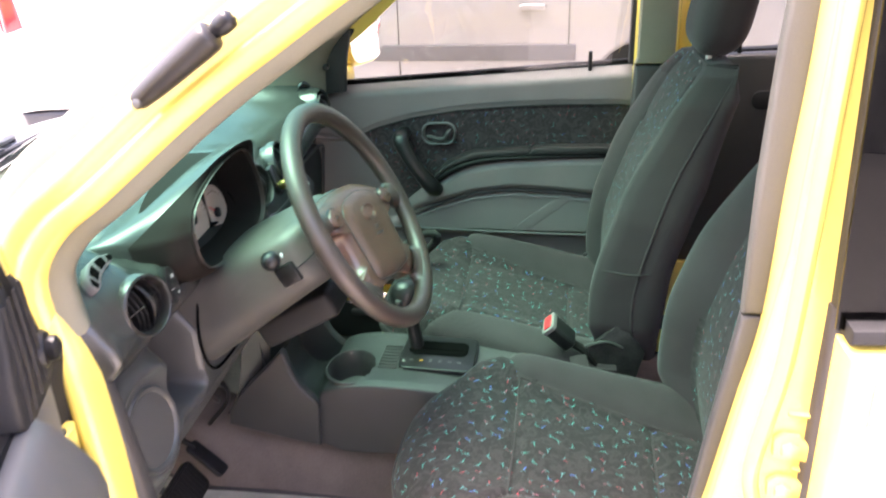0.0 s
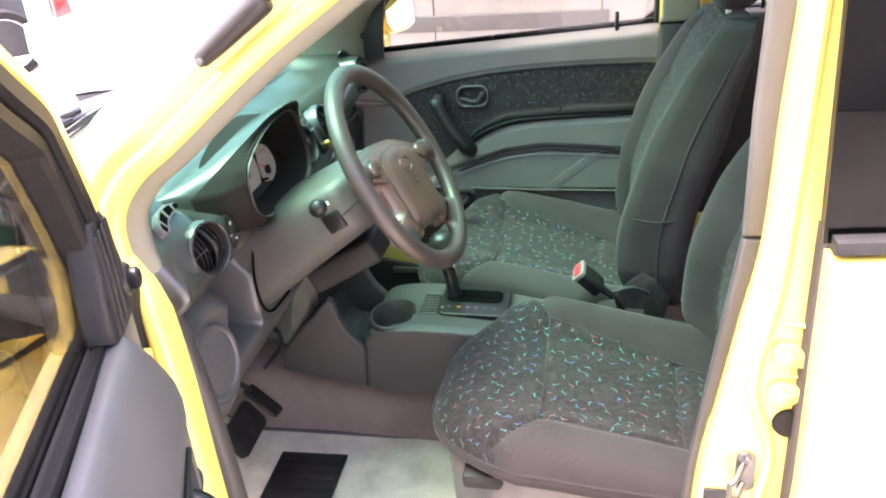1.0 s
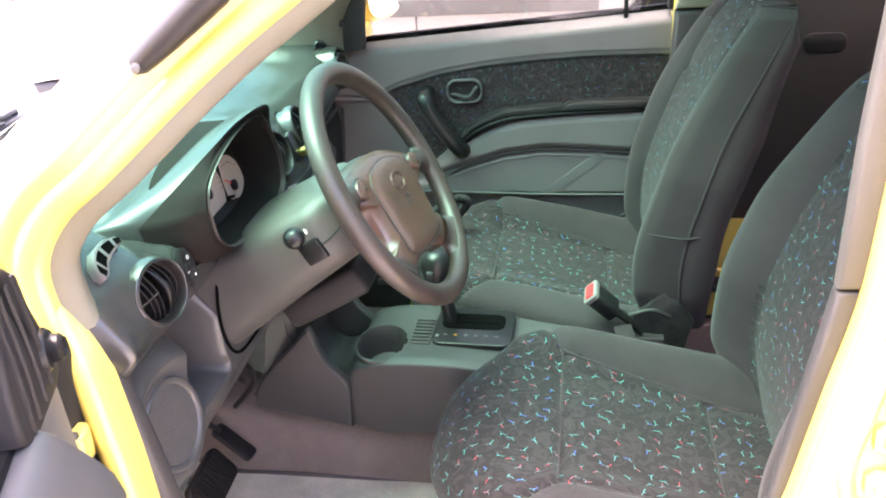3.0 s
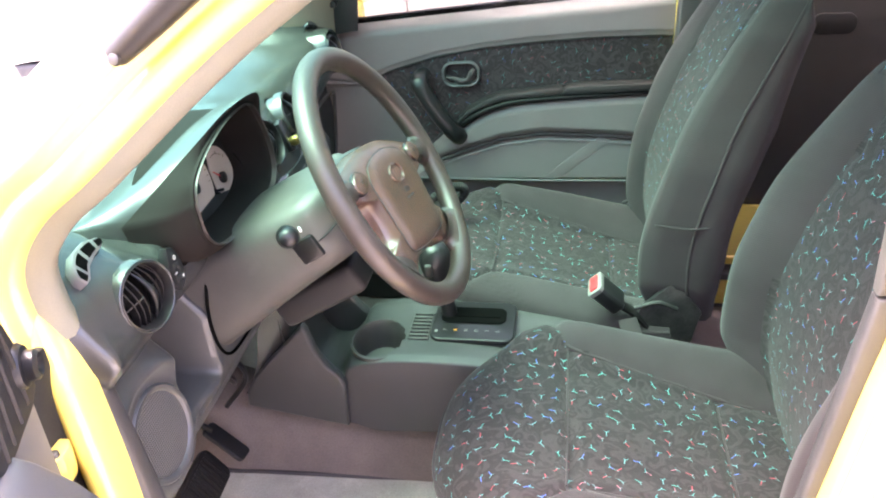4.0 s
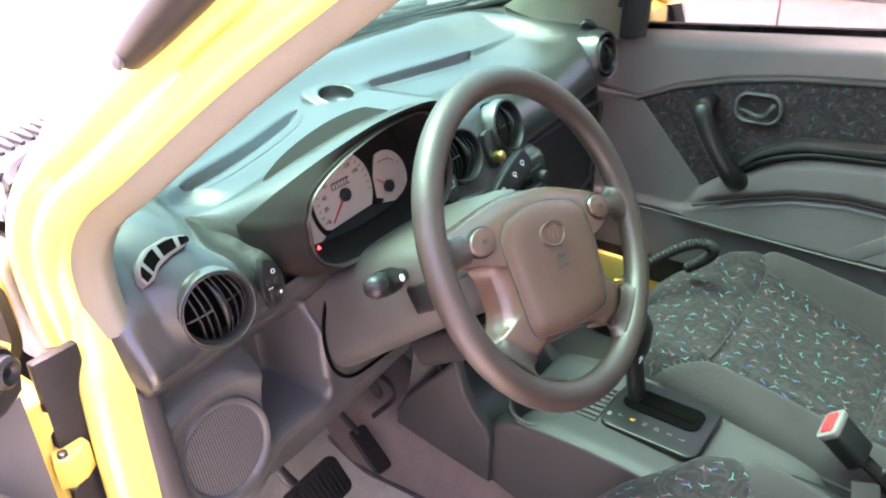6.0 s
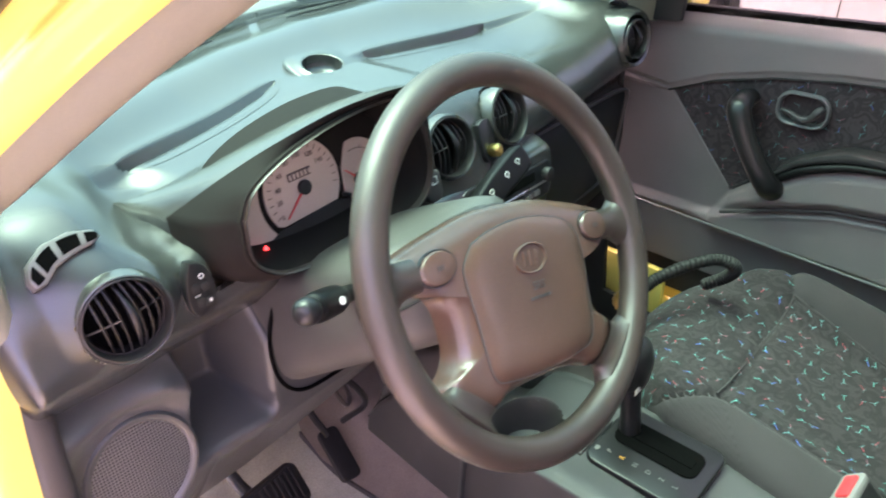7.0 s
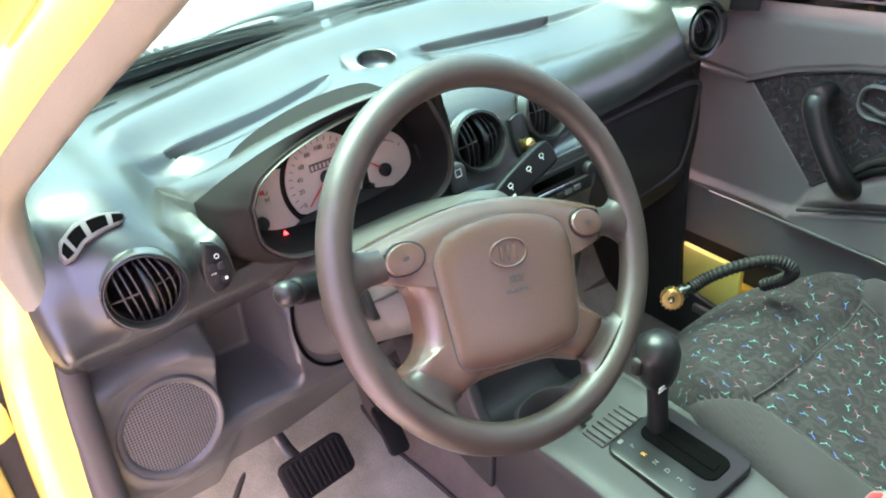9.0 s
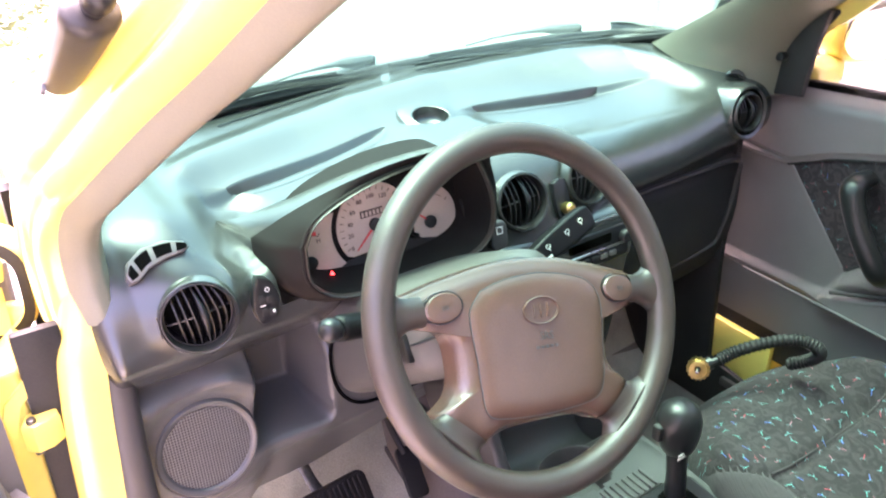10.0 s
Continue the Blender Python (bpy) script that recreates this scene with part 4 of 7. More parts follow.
part("cloth_seam", tube([on_trim(x, float(cloth_top(x)) - 0.004) for x in np.linspace(-0.022, 0.69, 40)], 0.0022, 6), BLACK_MATT, pd)
part("cloth_seam", tube([on_trim(float(np.interp(z, (0.66, 0.835), (0.135, -0.02))), z) for z in np.linspace(0.828, 0.672, 16)], 0.0022, 6), GREY, pd)
part("cloth_seam", tube([on_trim(x, float(arm_line(x)) + 0.004) for x in np.linspace(0.132, 0.69, 60)], 0.0036, 6), BLACK_MATT, pd)
part("trim_backing", prism([(-0.15, 0.955), (-0.15, 0.40), (0.70, 0.40), (0.70, 1.015)], 0.652, 0.666, 0.002, 1, YZ), BLACK_MATT, pd)
part("armrest_band", tube([(0.205, 0.594, 0.722), (0.225, 0.592, 0.741), (0.255, 0.590, 0.762), (0.291, 0.588, 0.779), (0.35, 0.588, 0.795), (0.464, 0.588, 0.804), (0.60, 0.588, 0.810), (0.69, 0.59, 0.813)], [0.005, 0.009, 0.009, 0.008, 0.007, 0.006, 0.005, 0.004], 10, 50), STALK, pd, "glossy black armrest band")
part("armrest_step", prism([(0.212, 0.738), (0.246, 0.768), (0.290, 0.790), (0.336, 0.802), (0.460, 0.811), (0.460, 0.826), (0.336, 0.816), (0.320, 0.815), (0.280, 0.800), (0.240, 0.778), (0.216, 0.756)], 0.582, 0.625, 0.004, 2, YZ), BLACK_MATT, pd)
part("armrest_switch_pad", prism([(0.452, 0.812), (0.470, 0.829), (0.52, 0.833), (0.66, 0.835), (0.665, 0.818), (0.52, 0.813)], 0.580, 0.620, 0.005, 2, YZ), BLACK_MATT, pd)
# made-up strip in the shape of the sheen on the bulging trim
part("trim_sheen", prism([(0.405, 0.596), (0.452, 0.596), (0.574, 0.694), (0.546, 0.706), (0.50, 0.672)], 0.605, 0.611, 0.003, 3, YZ), GREY, pd, "thin slanting strip standing in for a sheen on the door trim")
# dark rod drawn along the curve where the trim falls into shade
part("shade_line", tube([(x, 0.604, float(low_line(x)) + 0.002) for x in np.linspace(0.13, 0.69, 16)], 0.004, 8), GREY_DARK, pd)
part("trim_edge", tube([(-0.05, 0.607, 0.603), (0.12, 0.605, 0.600), (0.40, 0.600, 0.595), (0.69, 0.60, 0.593)], 0.0028, 8), PALE_GREY, pd, "pale lower edge of the trim")
part("grip_handle", tube([(0.136, 0.622, 0.858), (0.132, 0.594, 0.854), (0.137, 0.577, 0.838), (0.167, 0.570, 0.785), (0.206, 0.573, 0.733), (0.219, 0.590, 0.712), (0.225, 0.615, 0.706)], [0.018, 0.021, 0.021, 0.019, 0.021, 0.021, 0.018], 16, 44, flat=0.75), BLACK, pd, "black plastic pull handle")
cupm = frame_of((0.224, 0.628, 0.852), (1, 0, 0.02), (0, -1, 0))
loops = [(0.090, 0.061, 0.026, -0.002), (0.087, 0.058, 0.025, 0.004), (0.083, 0.054, 0.023, 0.005), (0.078, 0.049, 0.021, 0.003), (0.074, 0.045, 0.018, -0.010), (0.050, 0.026, 0.010, -0.013), (0.002, 0.002, 0.0009, -0.013)]
part("handle_bezel", sheet([[cupm @ Vector((x, y, d)) for x, y in rounded(w, h, r, 7)] for w, h, r, d in loops], cv=True), PALE_GREY, pd, "rounded door handle recess")
part("inner_handle", tube([cupm @ Vector(p) for p in ((-0.034, -0.006, 0.000), (-0.018, -0.008, 0.004), (0.000, -0.014, 0.006), (0.016, -0.010, 0.006), (0.026, 0.004, 0.005), (0.032, 0.010, 0.000))], [0.004, 0.005, 0.006, 0.006, 0.007, 0.005], 10, 30), GREY_DARK, pd)
part("lock_knob", cyl(0.005, 0.05, (0.60, 0.650, 1.03), 12, 0.002), BLACK, pd)
part("belt_strip", prism([(-0.03, 0.968), (0.70, 1.022), (0.70, 1.036), (-0.03, 0.982)], 0.655, 0.672, 0.004, 2, YZ), RUBBER, pd)
part("window_frame", merge(prism([(-0.10, 0.955), (-0.085, 1.06), (0.02, 1.16), (0.25, 1.335), (0.62, 1.455), (0.72, 1.46), (0.72, 1.42), (0.60, 1.42), (0.27, 1.30), (0.05, 1.14), (-0.03, 1.05), (-0.03, 0.965)], 0.612, 0.662, 0.006, 2, YZ), prism([(0.69, 1.03), (0.69, 1.44), (0.715, 1.44), (0.718, 1.03)], 0.612, 0.662, 0.006, 2, YZ)), BLACK_MATT, pd, "black window frame")
cover = part("mirror_corner_cover", prism([(-0.078, 0.956), (-0.076, 1.045), (-0.052, 1.085), (0.000, 1.128), (0.018, 1.118), (0.004, 1.05), (-0.004, 0.966)], 0.596, 0.612, 0.005, 2, YZ), BLACK_MATT, pd, "black plastic corner cover")
part("adjuster_knob", cyl(0.008, 0.02, (-0.050, 1.030, 0.590), 14, 0.003, m=YZ), BLACK, cover)
part("window_glass", prism([(-0.03, 0.97), (-0.03, 1.05), (0.05, 1.14), (0.27, 1.30), (0.60, 1.42), (0.70, 1.42), (0.70, 1.03)], 0.650, 0.653, 0, 1, YZ), SIDE_GLASS, pd, "clear side window glass")
mr = thing("door_mirror", (0.0, 0.80, 1.0), "yellow door mirror outside the passenger window", "wing mirror", "door mirrors")
MR = frame_of((0.000, 0.790, 1.072), (0.42, 1, 0), (1, -0.42, 0.03))
part("housing", prism(rounded(0.165, 0.150, 0.05, 6), -0.085, 0.008, 0.02, 4, MR), YELLOW, mr)
part("mirror_glass", prism(rounded(0.142, 0.126, 0.042, 6), 0.0085, 0.012, 0.001, 2, MR), MIRROR, mr)
part("foot", rbox((0.055, 0.10, 0.055), (-0.045, 0.708, 0.982), 0.018, 3), YELLOW, mr)
part("kick_panel", prism([(-0.09, 0.470), (-0.09, 0.36), (0.05, 0.36), (0.05, 0.466)], -0.612, -0.595, 0.004, 2, XZ), YELLOW, car)

# ---------------------------------------------------------------- dashboard
dash = thing("dashboard", (-0.1, 0, 0.66), "grey plastic dashboard with round vents", "dashboard")
STATIONS = [
    (-0.603, [(-0.14, 1.04), (-0.115, 1.035), (-0.095, 1.02), (-0.08, 1.0), (-0.068, 0.975), (-0.055, 0.955), (-0.042, 0.935), (-0.036, 0.90), (-0.036, 0.86)]),
    (-0.590, [(-0.17, 1.038), (-0.13, 1.034), (-0.10, 1.022), (-0.078, 1.003), (-0.060, 0.980), (-0.040, 0.957), (-0.022, 0.934), (-0.012, 0.897), (-0.026, 0.856)]),
    (-0.578, [(-0.19, 1.036), (-0.145, 1.032), (-0.105, 1.024), (-0.073, 1.006), (-0.050, 0.983), (-0.026, 0.958), (-0.006, 0.932), (0.013, 0.893), (-0.016, 0.851)]),
    (-0.55, [(-0.23, 1.034), (-0.165, 1.029), (-0.11, 1.024), (-0.07, 1.007), (-0.045, 0.984), (-0.020, 0.958), (-0.004, 0.932), (0.011, 0.890), (-0.02, 0.848)]),
    (-0.49, [(-0.285, 1.010), (-0.23, 1.011), (-0.17, 1.012), (-0.10, 1.010), (-0.052, 0.988), (-0.020, 0.962), (0.0, 0.93), (0.006, 0.885), (-0.025, 0.842)]),
    (-0.42, [(-0.352, 0.991), (-0.285, 0.993), (-0.21, 0.995), (-0.13, 0.990), (-0.068, 0.968), (-0.028, 0.950), (-0.004, 0.925), (0.003, 0.882), (-0.03, 0.842)]),
    (-0.22, [(-0.445, 0.979), (-0.365, 0.980), (-0.27, 0.982), (-0.17, 0.982), (-0.09, 0.970), (-0.04, 0.962), (-0.015, 0.93), (-0.004, 0.882), (-0.03, 0.842)]),
    (-0.08, [(-0.475, 0.982), (-0.385, 0.982), (-0.28, 0.985), (-0.18, 0.990), (-0.10, 0.990), (-0.045, 0.973), (-0.014, 0.938), (0.006, 0.885), (0.015, 0.842)]),
    (0.06, [(-0.48, 0.988), (-0.385, 0.983), (-0.28, 0.985), (-0.18, 0.990), (-0.10, 0.990), (-0.045, 0.975), (-0.012, 0.940), (0.012, 0.885), (0.025, 0.842)]),
    (0.18, [(-0.47, 0.992), (-0.38, 0.985), (-0.28, 0.984), (-0.18, 0.983), (-0.10, 0.975), (-0.05, 0.955), (-0.022, 0.922), (-0.020, 0.882), (-0.06, 0.852)]),
    (0.32, [(-0.445, 1.0), (-0.36, 0.992), (-0.27, 0.985), (-0.18, 0.980), (-0.11, 0.970), (-0.062, 0.948), (-0.036, 0.915), (-0.038, 0.878), (-0.09, 0.855)]),
    (0.46, [(-0.385, 1.012), (-0.30, 1.006), (-0.22, 1.0), (-0.15, 0.995), (-0.095, 0.986), (-0.060, 0.968), (-0.040, 0.938), (-0.044, 0.893), (-0.09, 0.862)]),
    (0.56, [(-0.26, 1.03), (-0.20, 1.022), (-0.15, 1.014), (-0.11, 1.006), (-0.08, 0.992), (-0.058, 0.972), (-0.046, 0.942), (-0.05, 0.90), (-0.09, 0.872)]),
    (0.600, [(-0.15, 1.03), (-0.13, 1.022), (-0.115, 1.012), (-0.10, 1.0), (-0.085, 0.985), (-0.070, 0.965), (-0.058, 0.94), (-0.062, 0.905), (-0.095, 0.878)]),
    (0.612, [(-0.16, 1.01), (-0.14, 1.005), (-0.125, 0.998), (-0.115, 0.985), (-0.105, 0.97), (-0.095, 0.955), (-0.09, 0.935), (-0.095, 0.91), (-0.11, 0.895)]),
]


def seg_dist(x, y, a, b):
    """Distance of (x, y) from the segment a-b, and the share along it."""
    a, b = np.array(a), np.array(b)
    d = b - a
    t = np.clip(((x - a[0]) * d[0] + (y - a[1]) * d[1]) / (d @ d), 0, 1)
    return np.hypot(x - a[0] - t * d[0], y - a[1] - t * d[1]), t


NY, NV = 420, 240
ys_st = np.array([s[0] for s in STATIONS])
prof = np.array([spline(s[1], NV) for s in STATIONS])  # (stations, NV, 2)
yy = np.linspace(ys_st[0], ys_st[-1], NY)
D = np.zeros((NY, NV, 3))
for j in range(NV):
    both = np.column_stack([ys_st, prof[:, j]])
    fine = spline(both, 600)
    order = np.argsort(fine[:, 0])
    D[:, j, 0] = np.interp(yy, fine[order, 0], fine[order, 1])
    D[:, j, 1] = yy
    D[:, j, 2] = np.interp(yy, fine[order, 0], fine[order, 2])
X, Y, Z = D[..., 0], D[..., 1], D[..., 2]
top = ramp01(Z, 0.955, 0.972)
# a ridge along the glass; behind it the top slopes down to two finger slots and a shallow tray each
SLOTS = (((-0.185, -0.376), (-0.278, -0.080)), ((-0.282, 0.092), (-0.240, 0.34)))
ridge_x = np.interp(yy, (-0.44, -0.375, -0.329, -0.217, -0.078, 0.091, 0.255, 0.372, 0.449, 0.50), (-0.215, -0.269, -0.295, -0.350, -0.387, -0.405, -0.386, -0.355, -0.310, -0.235))[:, None]
slot_x = np.interp(yy, (-0.44, -0.376, -0.080, 0.092, 0.34, 0.50), (-0.165, -0.185, -0.278, -0.282, -0.240, -0.190))[:, None]
ends = ramp01(Y, -0.452, -0.405) * ramp01(Y, 0.505, 0.435)
slope = np.clip((X - ridge_x) / (slot_x - ridge_x), 0, 1)
step = np.clip((X - slot_x + 0.004) / 0.016, 0, 1)
rise = np.clip((X - ridge_x + 0.060) / 0.060, 0, 1)
Z += 0.010 * rise**2 * (3 - 2 * rise) * ends * np.exp(-(np.maximum(0, X - ridge_x) / 0.05) ** 2)
Z -= 0.013 * slope**2 * (3 - 2 * slope) * ends * ramp01(X, -0.060, -0.120) * top
for y0, y1, x0, x1, deep, run in ((-0.425, -0.085, -0.105, -0.165, 0.007, 0.045), (0.075, 0.470, -0.085, -0.170, 0.011, 0.14)):
    Z -= deep * step**2 * (3 - 2 * step) * ramp01(Y, y0 - 0.030, y0 + 0.020) * ramp01(Y, y1 + 0.035, y1 - run) * ramp01(X, x0, x1) * top
# eyebrow pod round the outer vent
for cy, cx, amp in ((-0.495, -0.012, 0.012),):
    d = np.hypot(Y - cy, (Z - 0.965) * 1.0)
    X += (amp + 0.22 * np.clip(Y - cy, -0.05, 0.05)) * ramp01(d, 0.085, 0.045)
d, _ = seg_dist(X, Y, (-0.055, -0.415), (-0.14, -0.385))
Z -= 0.012 * ramp01(d, 0.055, 0.015) * ramp01(Z, 0.93, 0.96)


def top_z(x, y):
    """Height of the dash top at a place in plan."""
    i = int(np.argmin(abs(yy - y)))
    k = int(np.argmax(D[i, :, 0]))
    return float(np.interp(x, D[i, :k, 0], D[i, :k, 2]))


for a, b in SLOTS:
    a, b = np.array(a), np.array(b)
    d = (b - a) / np.linalg.norm(b - a)
    nrm = np.array((abs(d[1]), -d[0] * np.sign(d[1])))  # to the rear
    rows = []
    for t in np.linspace(0, 1, 60):
        w = max(0.02, 1 - abs(2 * t - 1) ** 5) ** 0.5
        c = a + (b - a) * t
        row = []
        front, rear = top_z(*(c - nrm * 0.022 * w)), top_z(*(c + nrm * 0.028 * w))
        for off, f, dep in ((-0.022, 1, 0.0005), (-0.010, 0.9, 0.001), (-0.006, 0.85, 0.0), (-0.0045, 0.75, -0.001), (0.0, 0.3, -0.0045), (0.003, 0.0, -0.006), (0.005, 0, -0.0045), (0.008, 0, -0.0005), (0.012, 0, 0.001), (0.020, 0, 0.001), (0.028, 0, 0.0005)):
            q = c + nrm * off * w
            row.append((q[0], q[1], front * f + rear * (1 - f) + dep * w))
        rows.append(row)
    part("finger_slot", sheet(rows), DASH, dash, "long moulded slot in the dash top", sharp=80)
VENTS = (((0.012, -0.490, 0.930), (0.97, -0.22, 0.18), 0.038, 8), ((-0.002, -0.030, 0.937), (1, -0.10, 0.35), 0.037, 4), ((0.000, 0.090, 0.945), (1, 0.05, 0.35), 0.037, -4), ((-0.034, 0.500, 0.950), (1, -0.05, 0.18), 0.031, 0))
CM = (D[:-1, :-1] + D[1:, 1:]) / 2
solid = np.ones(CM.shape[:2], bool)
for at, nrm, r, _ in VENTS:
    nv = np.array(nrm) / np.linalg.norm(nrm)
    rel = CM - np.array(at)
    ax = rel @ nv
    solid &= ~((np.linalg.norm(rel - ax[..., None] * nv, axis=-1) < r * 1.10) & (abs(ax) < 0.05))
for a, b in SLOTS:
    dd_, tt_ = seg_dist(CM[..., 0], CM[..., 1], a, b)
    solid &= ~((dd_ < 0.017 * np.sqrt(np.clip(1 - abs(2 * tt_ - 1) ** 5, 0.02, 1))) & (tt_ > 0.004) & (tt_ < 0.996) & (CM[..., 2] > 0.95))
solid &= ~((((CM[..., 0] + 0.268) / 0.027) ** 2 + ((CM[..., 1] + 0.000) / 0.029) ** 2 < 1) & (CM[..., 2] > 0.95))
solid &= ~((CM[..., 1] > -0.362) & (CM[..., 1] < -0.122) & (CM[..., 0] > -0.075) & (CM[..., 2] > 0.90))
solid &= ~((CM[..., 1] > -0.378) & (CM[..., 1] < -0.110) & (CM[..., 0] > -0.112) & (CM[..., 2] > 0.955))
solid &= ~((CM[..., 1] > -0.392) & (CM[..., 1] < -0.355) & (CM[..., 0] > -0.058) & (CM[..., 2] > 0.905))
part("dash_top", sheet(D, keep=solid), DASH, dash, "grained grey dash moulding, faded by sun", sharp=60)
part("glass_ledge", sheet([[D[i, 0] + (0.003, 0, -0.0015), D[i, 0] + (-0.05, 0, -0.004), D[i, 0] + (-0.06, 0, -0.03)] for i in range(0, NY, 6)]), DASH, dash)
part("dash_edge", tube([D[i, 0] + (-0.040, 0, -0.002) for i in range(0, NY, 12)], 0.006, 8), BLACK_MATT, dash)
# defroster slots near the glass
for y0, y1 in ((-0.46, -0.36), (-0.30, -0.05), (0.10, 0.34)):
    rows = []
    for y in np.linspace(y0, y1, 8):
        i = int(np.argmin(abs(yy - y)))
        p = D[i, 6]
        rows.append(p + (0, 0, 0.0015))
    part("defroster_slot", tube(rows, 0.0016, 6, flat=0.5), BLACK, dash)


def vent(at, normal, r, tilt=0.0):
    """A round vent: collar, ring, black disc for the shade inside, vertical vanes, and a leaf-shaped grip."""
    m = frame_of(at, (0, 1, 0), normal) @ pose(0, 0, 0, 0, 0, tilt)
    v = part("vent", lathe([(r * 1.15, -0.014), (r * 1.135, -0.005), (r * 1.10, 0.0002), (r * 1.07, 0.0010), (r * 1.04, 0.0), (r * 1.035, -0.03)], 64, m), DASH, dash)
    part("ring", lathe([(r * 1.05, -0.002), (r * 1.035, 0.0012), (r * 1.0, 0.0018), (r * 0.965, -0.001), (r * 0.95, -0.012), (r * 0.92, -0.012), (r * 0.90, -0.030)], 64, m), VANE, v, "black swivelling vent")
    # black disc stands in for the shade deep in the duct
    part("throat_shade", cyl(r * 0.95, 0.004, (0, 0, -0.030), 40, 0, m=m), SHADE_BLACK, v)
    for k in range(-4, 5):
        x = k * r * 0.215
        if k == 0 or abs(k) == 4:
            continue
        h = 0.95 * math.sqrt(r * r - x * x)
        rows = []
        for s in np.linspace(-1, 1, 13):
            bow = 1.0 - s * s
            front = -0.0025 - 0.010 * s * s
            xx = x * (0.86 + 0.14 * bow) + 0.0035 * bow
            rows.append([(xx - 0.0008, s * h, front), (xx + 0.0008, s * h, front), (xx + 0.0032, s * h, front - 0.014), (xx + 0.0016, s * h, front - 0.014)])
        part("vane", to_bm(sheet(rows, cv=True)), VANE, v).data.transform(m)
    for s in (-1, 1):
        part("cross_vane", tube([(-s * r * 0.93, 0.0, -0.012), (-s * r * 0.5, 0.001, -0.006), (-s * r * 0.12, 0.002, -0.002)], 0.0012, 6, 10), VANE, v).data.transform(m)
    part("grip", tube([(0.002, -r * 0.93, -0.012), (0.004, -r * 0.45, -0.001), (0.006, 0.0, 0.0035), (0.005, r * 0.45, -0.001), (0.002, r * 0.93, -0.012)], [0.0008, r * 0.07, r * 0.115, r * 0.07, 0.0008], 12, 28, flat=0.8), BLACK, v).data.transform(m)
    return v


for at, nrm, r, turn in VENTS:
    vent(at, nrm, r, turn)
part("vent_pod", lathe([(0.050, -0.085), (0.0500, -0.020), (0.0480, -0.006), (0.0445, 0.0005), (0.0400, -0.002)], 48, frame_of(VENTS[3][0], (0, 1, 0), VENTS[3][1])), DASH, dash, "rounded pod round the outer vent")
# crescent side window vent
cm = frame_of((-0.033, -0.511, 0.990), (-0.12, 1, -0.02), (1, 0.05, 0.8))
cres = [(-0.036, -0.010), (-0.030, 0.004), (-0.012, 0.014), (0.012, 0.015), (0.032, 0.008), (0.036, 0.000), (0.028, -0.003), (0.010, -0.004), (-0.010, -0.008), (-0.024, -0.017), (-0.034, -0.018)]
sv = part("side_vent", prism(cres, -0.012, 0.003, 0.002, 2, cm), GREY, dash)
crest = spline(cres[:6], 60)
cfoot = spline([cres[10], cres[9], cres[8], cres[7], cres[6], cres[5]], 60)
for k in range(4):
    u = np.linspace(0.06 + 0.22 * k, 0.06 + 0.22 * k + 0.17, 8)
    up_ = [crest[int(v * 59)] * 0.80 + cfoot[int(v * 59)] * 0.20 for v in u]
    dn_ = [crest[int(v * 59)] * 0.18 + cfoot[int(v * 59)] * 0.82 for v in u[::-1]]
    # flat black shape painted as shade in place of a cut slot
    part("slot", prism([tuple(p) for p in up_ + dn_], 0.0024, 0.0034, 0.0, 1, cm), SHADE_BLACK, sv)
sv2 = part("side_vent", prism([(-x * 0.52, y * 0.55) for x, y in cres][::-1], -0.012, 0.0015, 0.002, 2, frame_of((-0.085, 0.520, 1.003), (0.1, 1, -0.2), (1, 0.0, 0.9))), DASH, dash)
part("opening", prism([(-x * 0.42, y * 0.38) for x, y in cres][::-1], 0.0012, 0.0022, 0.0003, 1, frame_of((-0.085, 0.520, 1.003), (0.1, 1, -0.2), (1, 0.0, 0.9))), GREY_DARK, sv2)

# switch plate beside the outer vent
sw_m = frame_of((0.006, -0.413, 0.921), (0.0, 1, 0.0), (1, 0.0, 0.12))
swp = part("switch_plate", prism(spline([(-0.006, 0.031), (0.008, 0.024), (0.016, 0.004), (0.014, -0.016), (0.004, -0.026), (-0.009, -0.025), (-0.0145, -0.008), (-0.0125, 0.014), (-0.006, 0.031)], 44)[:-1], -0.01, 0.003, 0.002, 2, sw_m), BLACK, dash, "black plate with lamp switch symbols")
for sx, sy in ((-0.005, 0.004), (0.005, 0.002), (-0.003, -0.012), (0.006, -0.014)):
    part("button", prism(rounded(0.0085, 0.0095, 0.003, 4, sx, sy), 0.003, 0.0042, 0.0008, 2, sw_m), BLACK_MATT, swp)
part("symbol", lathe([(0.0028, 0.0), (0.0028, 0.0006), (0.0021, 0.0006), (0.0021, 0.0)], 20, sw_m @ Matrix.Translation((0.003, 0.014, 0.003))), WHITE_INK, swp)
part("symbol", rbox((0.0030, 0.0034, 0.0006), (0.007, -0.013, 0.0044), 0.0002, 1, sw_m), WHITE_INK, swp)
for k in range(3):
    part("printed_bar", rbox((0.0012, 0.0012, 0.0006), (-0.007 + 0.0022 * k, -0.004, 0.0034), 0.0, 1, sw_m), WHITE_INK, swp)

# small oval tray with its plate, on the centre of the dash
ci = int(np.argmin(abs(yy)))
cj = int(np.argmin(abs(D[ci, : NV // 2, 0] + 0.268)))
pm = frame_of((-0.268, 0.0, float(D[ci, cj, 2]) + 0.0035), (0.16, 1, 0), (0.20, -0.04, 0.97))
ang = np.linspace(0, 2 * np.pi, 64, endpoint=False)
ca, sa = np.cos(ang), np.sin(ang)
sq = (abs(ca) ** 4 + abs(sa) ** 4) ** -0.25
